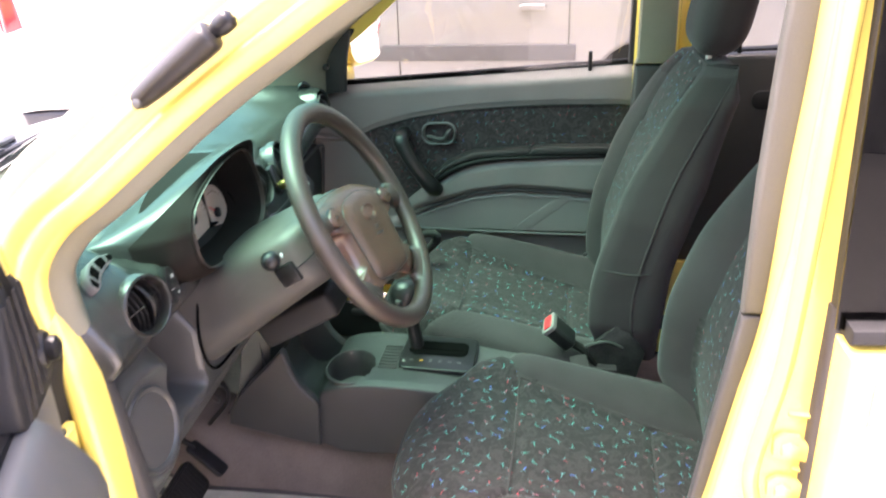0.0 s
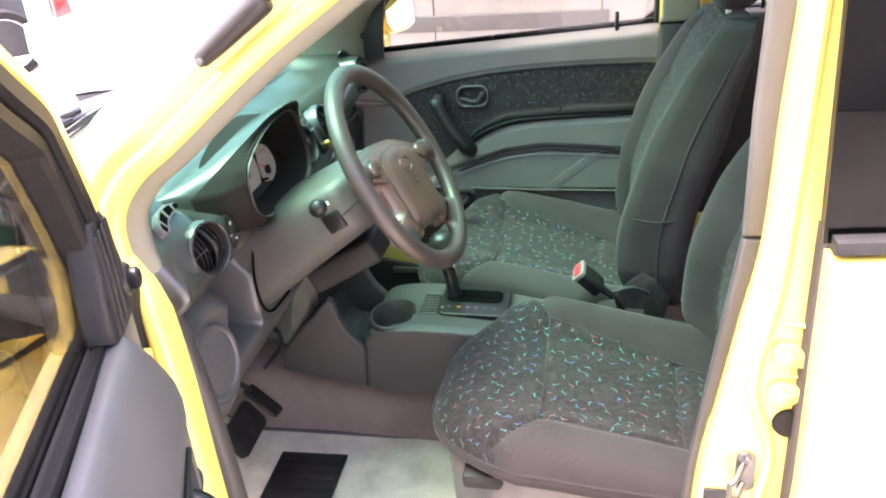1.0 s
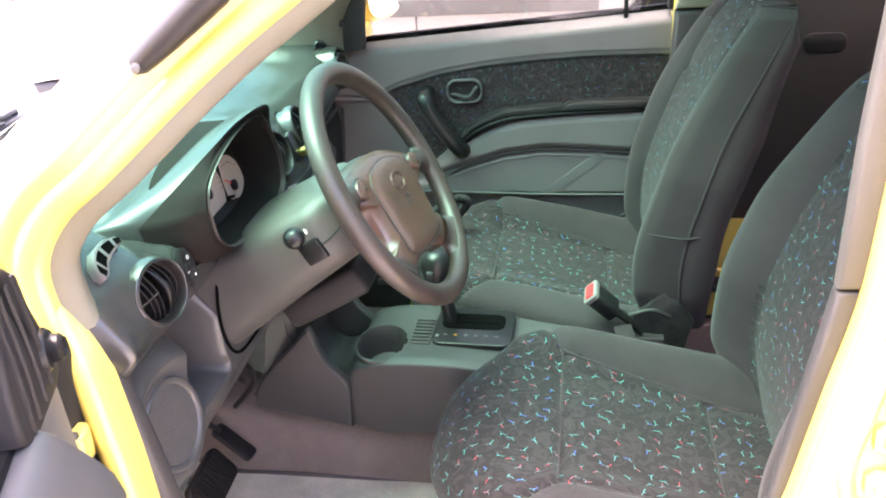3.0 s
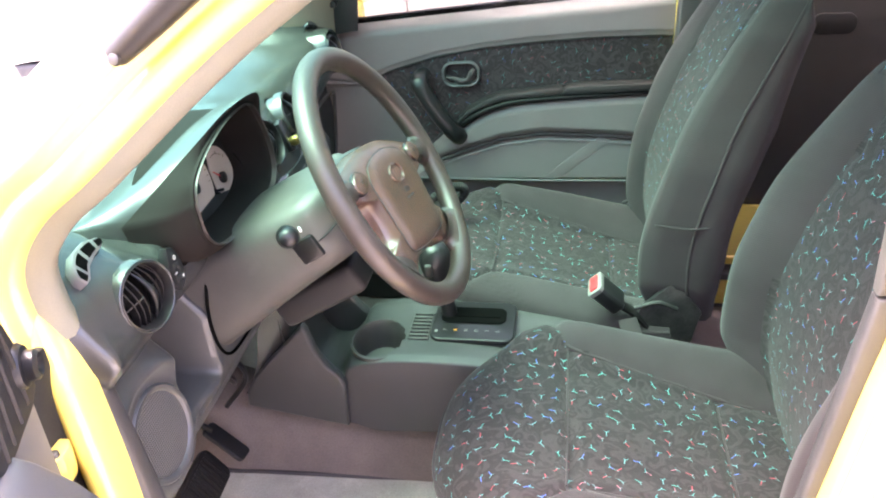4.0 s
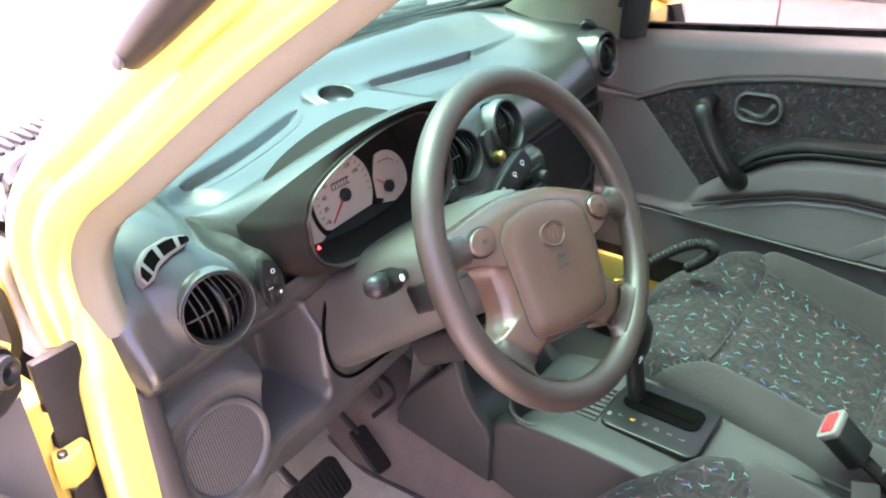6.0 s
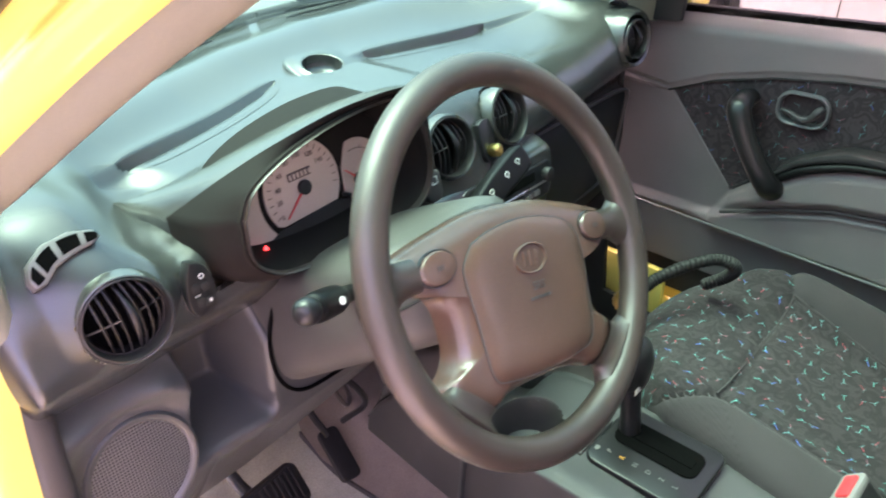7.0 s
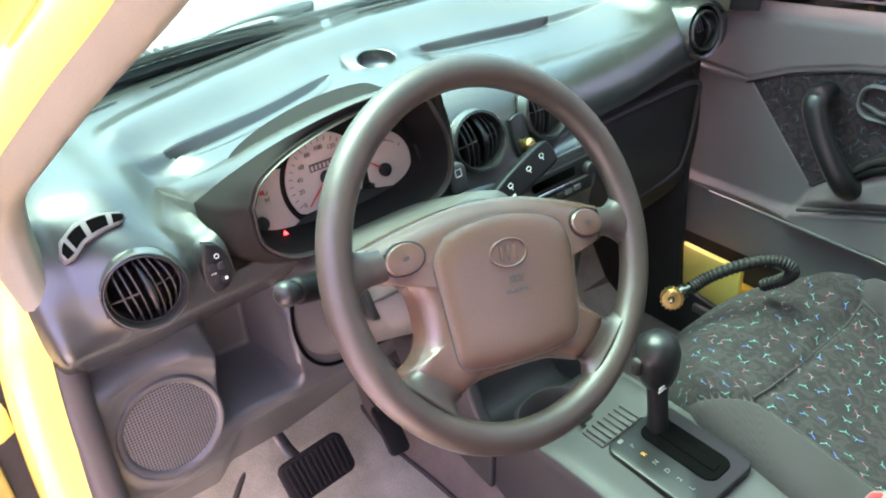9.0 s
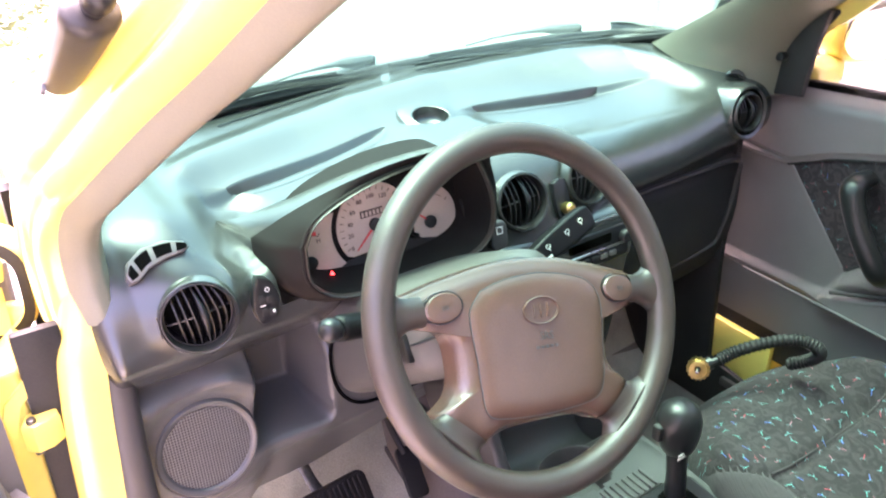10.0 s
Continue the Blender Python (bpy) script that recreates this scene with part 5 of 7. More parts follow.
rows = [[pm @ Vector((a_ * x * g, b_ * y * g, z)) for x, y, g in zip(ca, sa, sq if box else np.ones(64))] for a_, b_, z, box in ((0.052, 0.050, -0.025, 1), (0.049, 0.047, -0.004, 1), (0.047, 0.045, -0.0008, 1), (0.044, 0.042, 0.0, 1), (0.033, 0.032, 0.0, 0), (0.0315, 0.0305, 0.0015, 0), (0.0300, 0.029, 0.001, 0), (0.0290, 0.028, -0.005, 0), (0.027, 0.026, -0.015, 0), (0.022, 0.019, -0.020, 0), (0.001, 0.001, -0.021, 0))]
plate = part("coin_bowl", sheet(rows, cv=True), DASH, dash, "round coin bowl in a raised square plate", sharp=50)

# lighter, hazard button
lm = frame_of((0.004, 0.036, 0.924), (0, 1, 0), (1, 0, 0.38))
lt = part("lighter_plate", prism(spline([(-0.012, 0.026), (0.0, 0.030), (0.012, 0.026), (0.013, 0.0), (0.010, -0.022), (0.0, -0.027), (-0.010, -0.022), (-0.013, 0.0), (-0.012, 0.026)], 40)[:-1], -0.008, 0.002, 0.001, 2, lm), BLACK, dash)
part("lighter_knob", lathe([(0.0, 0.016), (0.005, 0.016), (0.0085, 0.013), (0.009, 0.004), (0.0075, 0.0)], 24, lm @ Matrix.Translation((0.001, -0.012, 0.002))), BRASS, lt, "brass-coloured lighter knob")
hm = frame_of((0.014, -0.088, 0.910), (0, 1, 0), (1, 0.0, 0.25))
hz = part("hazard_button", prism(rounded(0.028, 0.040, 0.010, 5), -0.01, 0.007, 0.004, 3, hm), GREY_DARK, dash)
part("symbol", tube([hm @ Vector((x, y, 0.0074)) for x, y in ((-0.0045, 0.003), (0.0045, 0.003), (0.0045, 0.012), (-0.0045, 0.012), (-0.0045, 0.003))], 0.0006, 5), WHITE_INK, hz)

# instrument binnacle: hood, side cheeks and bezel
binn = thing("instrument_binnacle", (-0.03, -0.25, 0.90), "grey hooded instrument cluster with pale dials", "instrument cluster")
BZ = spline([(-0.374, 0.985), (-0.355, 1.012), (-0.30, 1.034), (-0.22, 1.047), (-0.143, 1.043), (-0.117, 1.012), (-0.103, 0.965), (-0.112, 0.925), (-0.145, 0.906), (-0.22, 0.900), (-0.30, 0.905), (-0.345, 0.915), (-0.372, 0.942), (-0.374, 0.985)], 90)[:-1]


def loop(points, shrink, dx, cz=0.968, cy=-0.24, lift=0.0):
    """The bezel's outline, shrunk about its middle and moved back; leans as the hood does."""
    out = []
    for y, z in points:
        y2, z2 = cy + (y - cy) * shrink, cz + (z - cz) * shrink
        lean = 0.10 * (0.97 - z2)
        out.append((0.026 + lean + dx, y2, z2 + lift))
    return out


# crease round the cluster: a broad dark face on the outer side, a narrow one elsewhere
CREASE = spline([(-0.060, -0.397, 0.967), (-0.016, -0.358, 1.010), (0.014, -0.306, 1.041), (0.024, -0.222, 1.056), (0.034, -0.136, 1.054), (0.024, -0.108, 1.014), (0.018, -0.094, 0.966), (0.015, -0.102, 0.918), (0.012, -0.142, 0.896), (0.010, -0.222, 0.888), (0.005, -0.305, 0.886), (-0.015, -0.362, 0.895), (-0.045, -0.395, 0.925), (-0.060, -0.397, 0.967)], 90)[:-1]
rim_pts = np.array(loop(BZ, 1.0, 0.0))
face = []
for f in np.linspace(0, 1, 8):
    face.append(rim_pts * (1 - f) + CREASE * f + np.array((0.010, -0.004, 0.0)) * math.sin(math.pi * f) * np.linalg.norm(rim_pts - CREASE, axis=1)[:, None] / 0.09)
part("hood_face", sheet(face, cv=True), HOOD_FACE, binn, "dark grey face of the instrument hood", sharp=60)
rows = []
for s in np.linspace(0, 1.35, 20):
    row = []
    for x, y, z in CREASE:
        up = float(ramp01(z, 0.93, 1.03))
        grow = 1.0 + 0.12 * math.sin(min(1.0, s * 0.9) * math.pi / 2)
        arch = 0.022 * math.sin(min(1.0, s / 1.0) * math.pi) * (1 - up) 
        row.append((x - (0.12 + 0.015 * up) * s, -0.24 + (y + 0.24) * grow, z + arch - 0.066 * s**1.35 * up - 0.02 * s * (1 - up)))
    rows.append(row)
part("hood", sheet(rows, cv=True), DASH, binn, "grey plastic instrument hood", sharp=60)
part("bezel", sheet([loop(BZ, 1.0, 0.0), loop(BZ, 1.0, 0.004), loop(BZ, 0.985, 0.005), loop(BZ, 0.955, 0.0), loop(BZ, 0.93, -0.012), loop(BZ, 0.90, -0.055), loop(BZ, 0.885, -0.085)], cv=True), HOOD_FACE, binn, "dark inner bezel")
part("bezel_rim", sheet([loop(BZ, 0.975, 0.004), loop(BZ, 0.968, 0.0075), loop(BZ, 0.955, 0.0065), loop(BZ, 0.950, 0.0)], cv=True), LEATHER, binn)
CL = frame_of((-0.034, -0.237, 0.944), (0, 1, 0), (1, 0, 0.22))  # X to the right, Y up, Z to the driver
clus = part("cluster_backing", prism([(x, y) for x, y in rounded(0.240, 0.115, 0.03, 6, 0.0, 0.004)], -0.012, -0.002, 0.001, 1, CL), HOOD_FACE, binn)


def dial(cx, cy, r, name, face, ticks, needle, reach, numbers=()):
    """A dial: its hub, the radius of its scale, the outline of its face, angles of ticks, needle and numerals."""
    f = part(name, prism(face, -0.001, 0.0012, 0.0004, 1, CL), DIAL, clus, "pale dial face")
    for a in ticks:
        m = CL @ Matrix.Translation((cx, cy, 0.0016)) @ Matrix.Rotation(radians(a), 4, "Z")
        part("tick", rbox((r * 0.10, 0.0009, 0.0005), (r * 0.88, 0, 0), 0, 1, m), INK, f)
    for text, a, far in numbers:
        q = radians(a)
        words(text, 0.0078, CL @ Matrix.Translation((cx + r * far * math.cos(q), cy + r * far * math.sin(q), 0.0018)), INK, f, "numeral")
    m = CL @ Matrix.Translation((cx, cy, 0.003)) @ Matrix.Rotation(radians(needle), 4, "Z")
    part("needle", prism([(-0.004, -0.0015), (reach, -0.0006), (reach, 0.0006), (-0.004, 0.0015)], 0, 0.001, 0, 1, m), RED, f, "red needle")
    part("needle_hub", cyl(0.0085, 0.006, (cx, cy, 0.004), 20, 0.0015, m=CL), BLACK, f)
    return f


def arc(cx, cy, r, a0, a1, n=30):
    return [(cx + r * math.cos(a), cy + r * math.sin(a)) for a in np.linspace(radians(a0), radians(a1), n)]


dial(-0.008, 0.008, 0.052, "speedometer", arc(-0.008, 0.008, 0.0525, -30, 216, 44) + [(-0.043, -0.026), (0.036, -0.022)], range(-10, 213, 11), 222, 0.040,
     (("0", 214, 0.80), ("20", 191, 0.68), ("40", 168, 0.66), ("60", 143, 0.68), ("80", 118, 0.70), ("100", 92, 0.70), ("120", 64, 0.70), ("140", 38, 0.68)))
temp = dial(-0.101, -0.016, 0.040, "temperature_gauge", arc(-0.008, 0.008, 0.0595, 152, 222) + [(-0.060, -0.041), (-0.085, -0.055), (-0.118, -0.050), (-0.118, 0.020), (-0.102, 0.034), (-0.080, 0.039)], (62, 108), 150, 0.020, (("H", 58, 0.70),))
part("scale_line", tube([CL @ Vector((-0.101 + 0.033 * math.cos(a), -0.016 + 0.033 * math.sin(a), 0.0016)) for a in np.linspace(radians(62), radians(115), 9)], 0.0005, 5), INK, temp)
part("hot_mark", rbox((0.0055, 0.0050, 0.0005), (-0.0905, 0.0175, 0.0016), 0, 1, CL), RED, temp, "red hot mark")
fuel = dial(0.072, -0.010, 0.042, "fuel_gauge", arc(0.072, -0.004, 0.042, -62, 104) + [(0.058, 0.030), (0.050, 0.010), (0.048, -0.022), (0.068, -0.036)], (40, 74), 140, 0.026)
part("scale_line", tube([CL @ Vector((0.072 + 0.034 * math.cos(a), -0.008 + 0.034 * math.sin(a), 0.0016)) for a in np.linspace(radians(50), radians(104), 9)], 0.0005, 5), INK, fuel)
odo = part("odometer_window", rbox((0.032, 0.009, 0.002), (-0.010, 0.0235, 0.0018), 0.0005, 1, CL), INK, clus)
for k in range(6):
    part("figure_bar", rbox((0.0028, 0.0055, 0.0008), (-0.0235 + 0.0054 * k, 0.0235, 0.0032), 0, 1, CL), DIAL, odo)
part("reset_pin", cyl(0.0025, 0.012, (0.046, -0.020, 0.006), 10, 0.0005, m=CL), BLACK, clus)
part("warning_lamp", prism([(-0.004, -0.004), (0.004, -0.004), (0.003, 0.001), (0.0, 0.006), (-0.003, 0.001)], 0.0, 0.0015, 0, 1, CL @ Matrix.Translation((-0.0815, -0.0325, 0.014)) @ Matrix.Diagonal((0.7, 0.6, 1, 1))), WARN, clus, "lit red warning lamp")
part("dark_band", prism([(-0.10, -0.056), (0.10, -0.056), (0.10, -0.036), (0.03, -0.020), (-0.05, -0.026), (-0.10, -0.046)], 0.0, 0.0018, 0, 1, CL @ Matrix.Translation((0, -0.002, 0.0008))), BLACK_MATT, clus)

# lower dash: knee panel with an open pocket and the loudspeaker
KY, KN = np.linspace(-0.592, -0.10, 150), 116
K = np.zeros((len(KY), KN, 3))
for i, y in enumerate(KY):
    low_edge = float(np.interp(y, (-0.592, -0.45, -0.335, -0.221, -0.10), (0.585, 0.564, 0.566, 0.640, 0.690)))
    for j, z in enumerate(np.linspace(low_edge, 0.850, KN)):
        x = -0.012 - 0.03 * float(ramp01(z, 0.79 + 0.02 * float(ramp01(y, -0.42, -0.46)), 0.838))
        fold = 0.688 - 0.034 * float(ramp01(y, -0.415, -0.455))  # below it the panel runs forward to its lower edge
        x -= 0.078 * max(0.0, (fold - z) / 0.124) ** 1.15
        wob = 0.02 * math.sin((z - 0.70) * 14)
        mask = float(ramp01(y, -0.452 + wob, -0.425 + wob)) * float(ramp01(y, -0.330, -0.352)) * float(ramp01(z, 0.700, 0.722)) * float(ramp01(z, 0.86, 0.82))
        x -= 0.105 * mask
        x += 0.006 * math.exp(-(((y + 0.345) / 0.03) ** 2 + ((z - 0.706) / 0.022) ** 2))
        away = math.hypot(y + 0.499, z - 0.736)
        x -= 0.014 * float(ramp01(away, 0.0605, 0.0565)) + 0.20 * (z - 0.736) * float(ramp01(away, 0.095, 0.062))
        x -= 0.028 * float(ramp01(y, -0.57, -0.60))
        K[i, j] = (x, y, z)
part("knee_panel", sheet(K), KNEE, dash, "grey lower dash with open pocket", sharp=60)
sp_m = frame_of((-0.0115, -0.499, 0.736), (0, 1, 0), (1, -0.02, 0.20))
spk = part("speaker_ring", lathe([(0.0635, -0.008), (0.0625, 0.0), (0.0600, 0.0028), (0.0565, 0.0026), (0.0535, 0.0004), (0.0515, -0.004)], 56, sp_m), KNEE, dash)
disc = []
for r in np.linspace(0.0, 0.0530, 6):
    disc.append([(r * math.cos(a), r * math.sin(a), 0.0 - 0.6 * r * r) for a in np.linspace(0, 2 * np.pi, 48, endpoint=False)])
disc = np.array(disc)
gr = part("speaker_grille", sheet(disc, disc[..., :2], cv=True), GRILLE, spk, "perforated loudspeaker grille")
gr.data.transform(sp_m)
part("end_cap", prism([(-0.20, 1.02), (-0.09, 1.01), (-0.065, 0.965), (-0.045, 0.93), (-0.040, 0.865), (-0.20, 0.86)], 0.594, 0.602, 0.003, 2, XZ), DASH, dash)

# centre stack, radio, glovebox
stack = []
for y in np.linspace(-0.105, 0.195, 24):
    e = 1 - float(ramp01(abs(y - 0.045), 0.125, 0.150))
    stack.append([(x - 0.05 * (1 - e), y, z) for x, z in spline([(-0.03, 0.885), (0.012, 0.880), (0.022, 0.850), (0.018, 0.79), (0.008, 0.70), (-0.004, 0.62), (-0.02, 0.54), (-0.05, 0.48)], 24)])
part("centre_fascia", sheet(stack), DASH, dash, "grey centre stack", sharp=60)
rm = frame_of((0.022, 0.068, 0.838), (0, 1, 0), (1, 0, 0.12))
radio = thing("car_radio", (0.02, 0.068, 0.81), "black slot-in car radio in the centre stack", "radio")
part("fascia", prism(rounded(0.180, 0.052, 0.006, 4), -0.02, 0.006, 0.003, 2, rm), BLACK, radio)
part("display", prism(rounded(0.085, 0.014, 0.003, 3, 0.01, 0.012), 0.006, 0.0068, 0.0003, 1, rm), DARK_GLASS, radio)
part("silver_strip", rbox((0.172, 0.004, 0.002), (0, -0.003, 0.0068), 0.0008, 1, rm), CHROME, radio)
for k in range(6):
    part("preset_button", rbox((0.014, 0.008, 0.004), (-0.035 + 0.018 * k, -0.014, 0.007), 0.0012, 2, rm), CHROME if k in (4, 5) else BLACK_MATT, radio)
for sx in (-0.076, 0.078):
    part("knob", cyl(0.010, 0.012, (sx, 0.008, 0.011), 20, 0.002, m=rm), BLACK_MATT, radio)
part("surround", prism(rounded(0.205, 0.074, 0.016, 6), -0.02, 0.001, 0.003, 2, rm @ Matrix.Translation((0, 0.004, 0))), DASH, radio)
heat = part("heater_panel", prism(rounded(0.17, 0.085, 0.008, 4), -0.02, 0.003, 0.002, 2, frame_of((0.018, 0.06, 0.745), (0, 1, 0), (1, 0, 0.1))), BLACK, dash, "black heater control panel")
for k in range(3):
    part("heater_slider", rbox((0.13, 0.004, 0.003), (0, 0.02 - 0.02 * k, 0.0045), 0.001, 1, frame_of((0.018, 0.06, 0.745), (0, 1, 0), (1, 0, 0.1))), CHROME, heat)
gbx = []
for y in np.linspace(0.17, 0.585, 20):
    gbx.append([(x + 0.015 * math.sin((y - 0.17) / 0.415 * math.pi), y, z) for x, z in spline([(-0.09, 0.865), (-0.10, 0.84), (-0.085, 0.82), (-0.080, 0.72), (-0.10, 0.62), (-0.16, 0.55), (-0.22, 0.53)], 20)])
part("glovebox", sheet(gbx), BLACK_MATT, dash, "black open glovebox area")
part("glovebox_lid_edge", tube([(-0.062, 0.225, 0.845), (-0.060, 0.40, 0.85), (-0.062, 0.535, 0.845), (-0.066, 0.55, 0.80), (-0.075, 0.545, 0.70), (-0.078, 0.50, 0.66), (-0.075, 0.23, 0.655)], 0.004, 8, 50), GREY_DARK, dash)

# ---------------------------------------------------------------- steering column and wheel
TH, PHI = 29.0, -12.4
WN = Vector((math.cos(radians(TH)), 0, math.sin(radians(TH))))
WHEEL = frame_of((0.239, -0.220, 0.961), (0, 1, 0), WN) @ pose(0, 0, 0, 0, 0, PHI)
COL = frame_of((0.239, -0.220, 0.961), (0, 1, 0), WN)
colm = thing("steering_column", (0.05, -0.22, 0.80), "worn grey steering column shroud", "steering column")
cs = []
for s, wdt, hi, lo in ((-0.050, 0.055, 0.040, -0.045), (-0.060, 0.070, 0.046, -0.052), (-0.072, 0.080, 0.050, -0.056), (-0.082, 0.096, 0.052, -0.058), (-0.10, 0.101, 0.054, -0.060), (-0.16, 0.103, 0.056, -0.068), (-0.24, 0.104, 0.058, -0.080), (-0.32, 0.106, 0.06, -0.092), (-0.38, 0.107, 0.06, -0.100)):
    ring = []
    for a in np.linspace(0, 2 * np.pi, 48, endpoint=False):
        ca, sa = math.cos(a), math.sin(a)
        e = 5.0 if sa > 0 else 3.2
        q = (abs(ca) ** e + abs(sa) ** e) ** (-1 / e)
        ring.append(COL @ Vector((wdt * q * ca, (hi + lo) / 2 + (hi - lo) / 2 * q * sa, s)))
    cs.append(ring)
bm = to_bm(sheet(cs, cv=True))
bm.verts.ensure_lookup_table()
bm.faces.new([bm.verts[i] for i in range(48)])
part("shroud", bm, SHROUD, colm, "scuffed grey column shroud", sharp=50)
gap = spline([(-0.008, -0.322, 0.846), (-0.009, -0.330, 0.815), (-0.010, -0.331, 0.783), (-0.010, -0.325, 0.750), (-0.010, -0.312, 0.725), (-0.010, -0.292, 0.709), (-0.010, -0.262, 0.703), (-0.010, -0.20, 0.702)], 40)
# black rod takes the place of shade between shroud and knee panel
part("column_gap_shade", tube(gap, 0.0024, 8), SHADE_BLACK, colm, "near-black rod standing in for the shaded gap round the column shroud")
part("shroud_joint", tube([COL @ Vector((x, y, z)) for x, y, z in ((-0.0725, 0.0, -0.060), (-0.097, -0.004, -0.082), (-0.1025, -0.010, -0.13))], 0.0015, 6), BLACK, colm)
part("collar", lathe([(0.050, -0.085), (0.056, -0.04), (0.055, -0.022), (0.045, -0.012), (0.02, -0.01)], 40, COL), GREY_DARK, colm)
K0, K1 = Vector((0.112, -0.310, 0.915)), Vector((0.158, -0.413, 0.965))
SK = frame_of(K1, WN.cross(K1 - K0), (K1 - K0))  # Z along the stalk
st = part("lamp_stalk", tube([K0.lerp(K1, f) for f in (0.0, 0.3, 0.40, 0.5, 0.8, 0.87)], [0.008, 0.009, 0.0120, 0.0138, 0.0138, 0.0105], 18, 30), STALK, colm, "black indicator stalk")
part("stalk_knob", lathe([(0.0, 0.006), (0.005, 0.0052), (0.0095, 0.0022), (0.0122, -0.003), (0.0125, -0.008), (0.0110, -0.014), (0.008, -0.017)], 28, SK), BLACK, st, "dark turning knob")
FC = frame_of(K0.lerp(K1, 0.66) + WN * 0.0139, (K0 - K1), WN)
for k, poly in enumerate(([(-0.010, 0), (-0.006, 0.004), (-0.006, 0.0015), (-0.001, 0.0015), (-0.001, -0.0015), (-0.006, -0.0015), (-0.006, -0.004)], [(0.010, 0.004), (0.013, 0.003), (0.014, 0), (0.013, -0.003), (0.010, -0.004), (0.008, -0.002), (0.008, 0.002)])):
    part("stalk_symbol", prism(poly, -0.0006, 0.0003, 0, 1, FC), WHITE_INK, st)
part("stalk_socket", rbox((0.016, 0.034, 0.034), (-0.098, -0.008, -0.112), 0.004, 2, COL), BLACK, colm)
W0, W1 = Vector((0.098, -0.165, 0.885)), Vector((0.135, 0.010, 0.962))
WB = frame_of(W0, (W1 - W0), WN)
lw = (W1 - W0).length
ws = part("wiper_stalk", prism([tuple(p) for p in spline([(0.0, 0.008), (lw * 0.35, 0.011), (lw * 0.62, 0.017), (lw * 0.94, 0.018), (lw * 1.0, 0.010), (lw * 1.0, -0.008), (lw * 0.95, -0.016), (lw * 0.62, -0.016), (lw * 0.35, -0.012), (0.0, -0.009)], 40)], -0.014, 0.006, 0.006, 4, WB), STALK, colm, "black wiper stalk with white symbols", sharp=60)
for k, (sx, sy) in enumerate(((0.42, 0.003), (0.55, 0.004), (0.74, 0.004), (0.88, 0.005))):
    part("stalk_symbol", tube([WB @ Vector((lw * sx + dx, sy + dy, 0.0064)) for dx, dy in ((-0.0025, -0.002), (-0.0035, 0.0015), (0.0, 0.003), (0.0035, 0.0015), (0.0025, -0.002), (-0.0025, -0.002))], 0.0004, 4, 16), WHITE_INK, ws)
    part("stalk_symbol", rbox((0.0006, 0.003, 0.0006), (lw * sx, sy - 0.004, 0.0064), 0, 1, WB), WHITE_INK, ws)
part("printed_bar", rbox((0.011, 0.003, 0.0005), (lw * 0.52, -0.008, 0.0063), 0, 1, WB), WHITE_INK, ws)
key = part("ignition_lock", cyl(0.017, 0.03, (0.088, -0.055, -0.10), 20, 0.003, m=COL @ pose(0, 0, 0, 0, 35, 0)), BLACK, colm)

# black block put where shade fills the space below the shroud
part("column_shade_block", rbox((0.110, 0.050, 0.150), (0.045, -0.108, -0.205), 0.010, 3, COL), BLACK_MATT, colm, "black block filling the shaded space under the column")
part("key", rbox((0.006, 0.022, 0.030), (0.104, -0.060, -0.082), 0.002, 2, COL @ pose(0, 0, 0, 0, 35, 0)), CHROME, colm, "steel key in the lock")

wheel = thing("steering_wheel", (0.239, -0.22, 0.961), "grey-brown four-spoke steering wheel with worn rim", "steering wheel")
RM, RT = 0.1755, 0.0158
a = np.linspace(0, 2 * np.pi, 96, endpoint=False)
b = np.linspace(0, 2 * np.pi, 20, endpoint=False)
rim = np.stack([(RM + RT * np.cos(b)[None]) * np.cos(a)[:, None], (RM + RT * np.cos(b)[None]) * np.sin(a)[:, None], np.ones(96)[:, None] * RT * 0.95 * np.sin(b)[None]], -1)
bm = to_bm(sheet(rim, cu=True, cv=True))
bm.transform(WHEEL)
part("rim", bm, LEATHER, wheel, "worn grained rim", sharp=80)


def pillow(outline, height, base, m, rings=10, n=80, k=10.0):
    """A flat-topped pad with rounded edges over a closed outline."""
    c = np.asarray(outline, float)
    c = spline(np.vstack([c, c[:1]]), n + 1)[:-1]
    mid = c.mean(0)
    rows = [[(x, y, base - 0.022) for x, y in c]]
    for i in range(rings):
        s = 1 - (i / (rings - 1)) ** 2.0
        rows.append([(x, y, base + height * (1 - s**k)) for x, y in mid + (c - mid) * s])
    bm = to_bm(sheet(rows, cv=True))
    bmesh.ops.remove_doubles(bm, verts=bm.verts, dist=1e-6)
    bm.transform(m)
    return bm


half = [(0.03, 0.0515), (0.06, 0.047), (0.10, 0.038), (0.128, 0.030), (0.142, 0.024), (0.1425, 0.008), (0.138, -0.005), (0.122, -0.008), (0.107, -0.011), (0.098, -0.022), (0.0945, -0.042), (0.0955, -0.064), (0.104, -0.078), (0.119, -0.090), (0.114, -0.108), (0.098, -0.122), (0.076, -0.124), (0.055, -0.116), (0.03, -0.1125)]
hub_line = [(0.0, 0.0525)] + half + [(0.0, -0.112)] + [(-x, y) for x, y in half[::-1]]
part("hub", pillow(hub_line, 0.0135, -0.010, WHEEL, rings=16, n=160, k=11.0), HUB, wheel, "smooth worn hub, a warm reflection tinted into its grey", sharp=60)
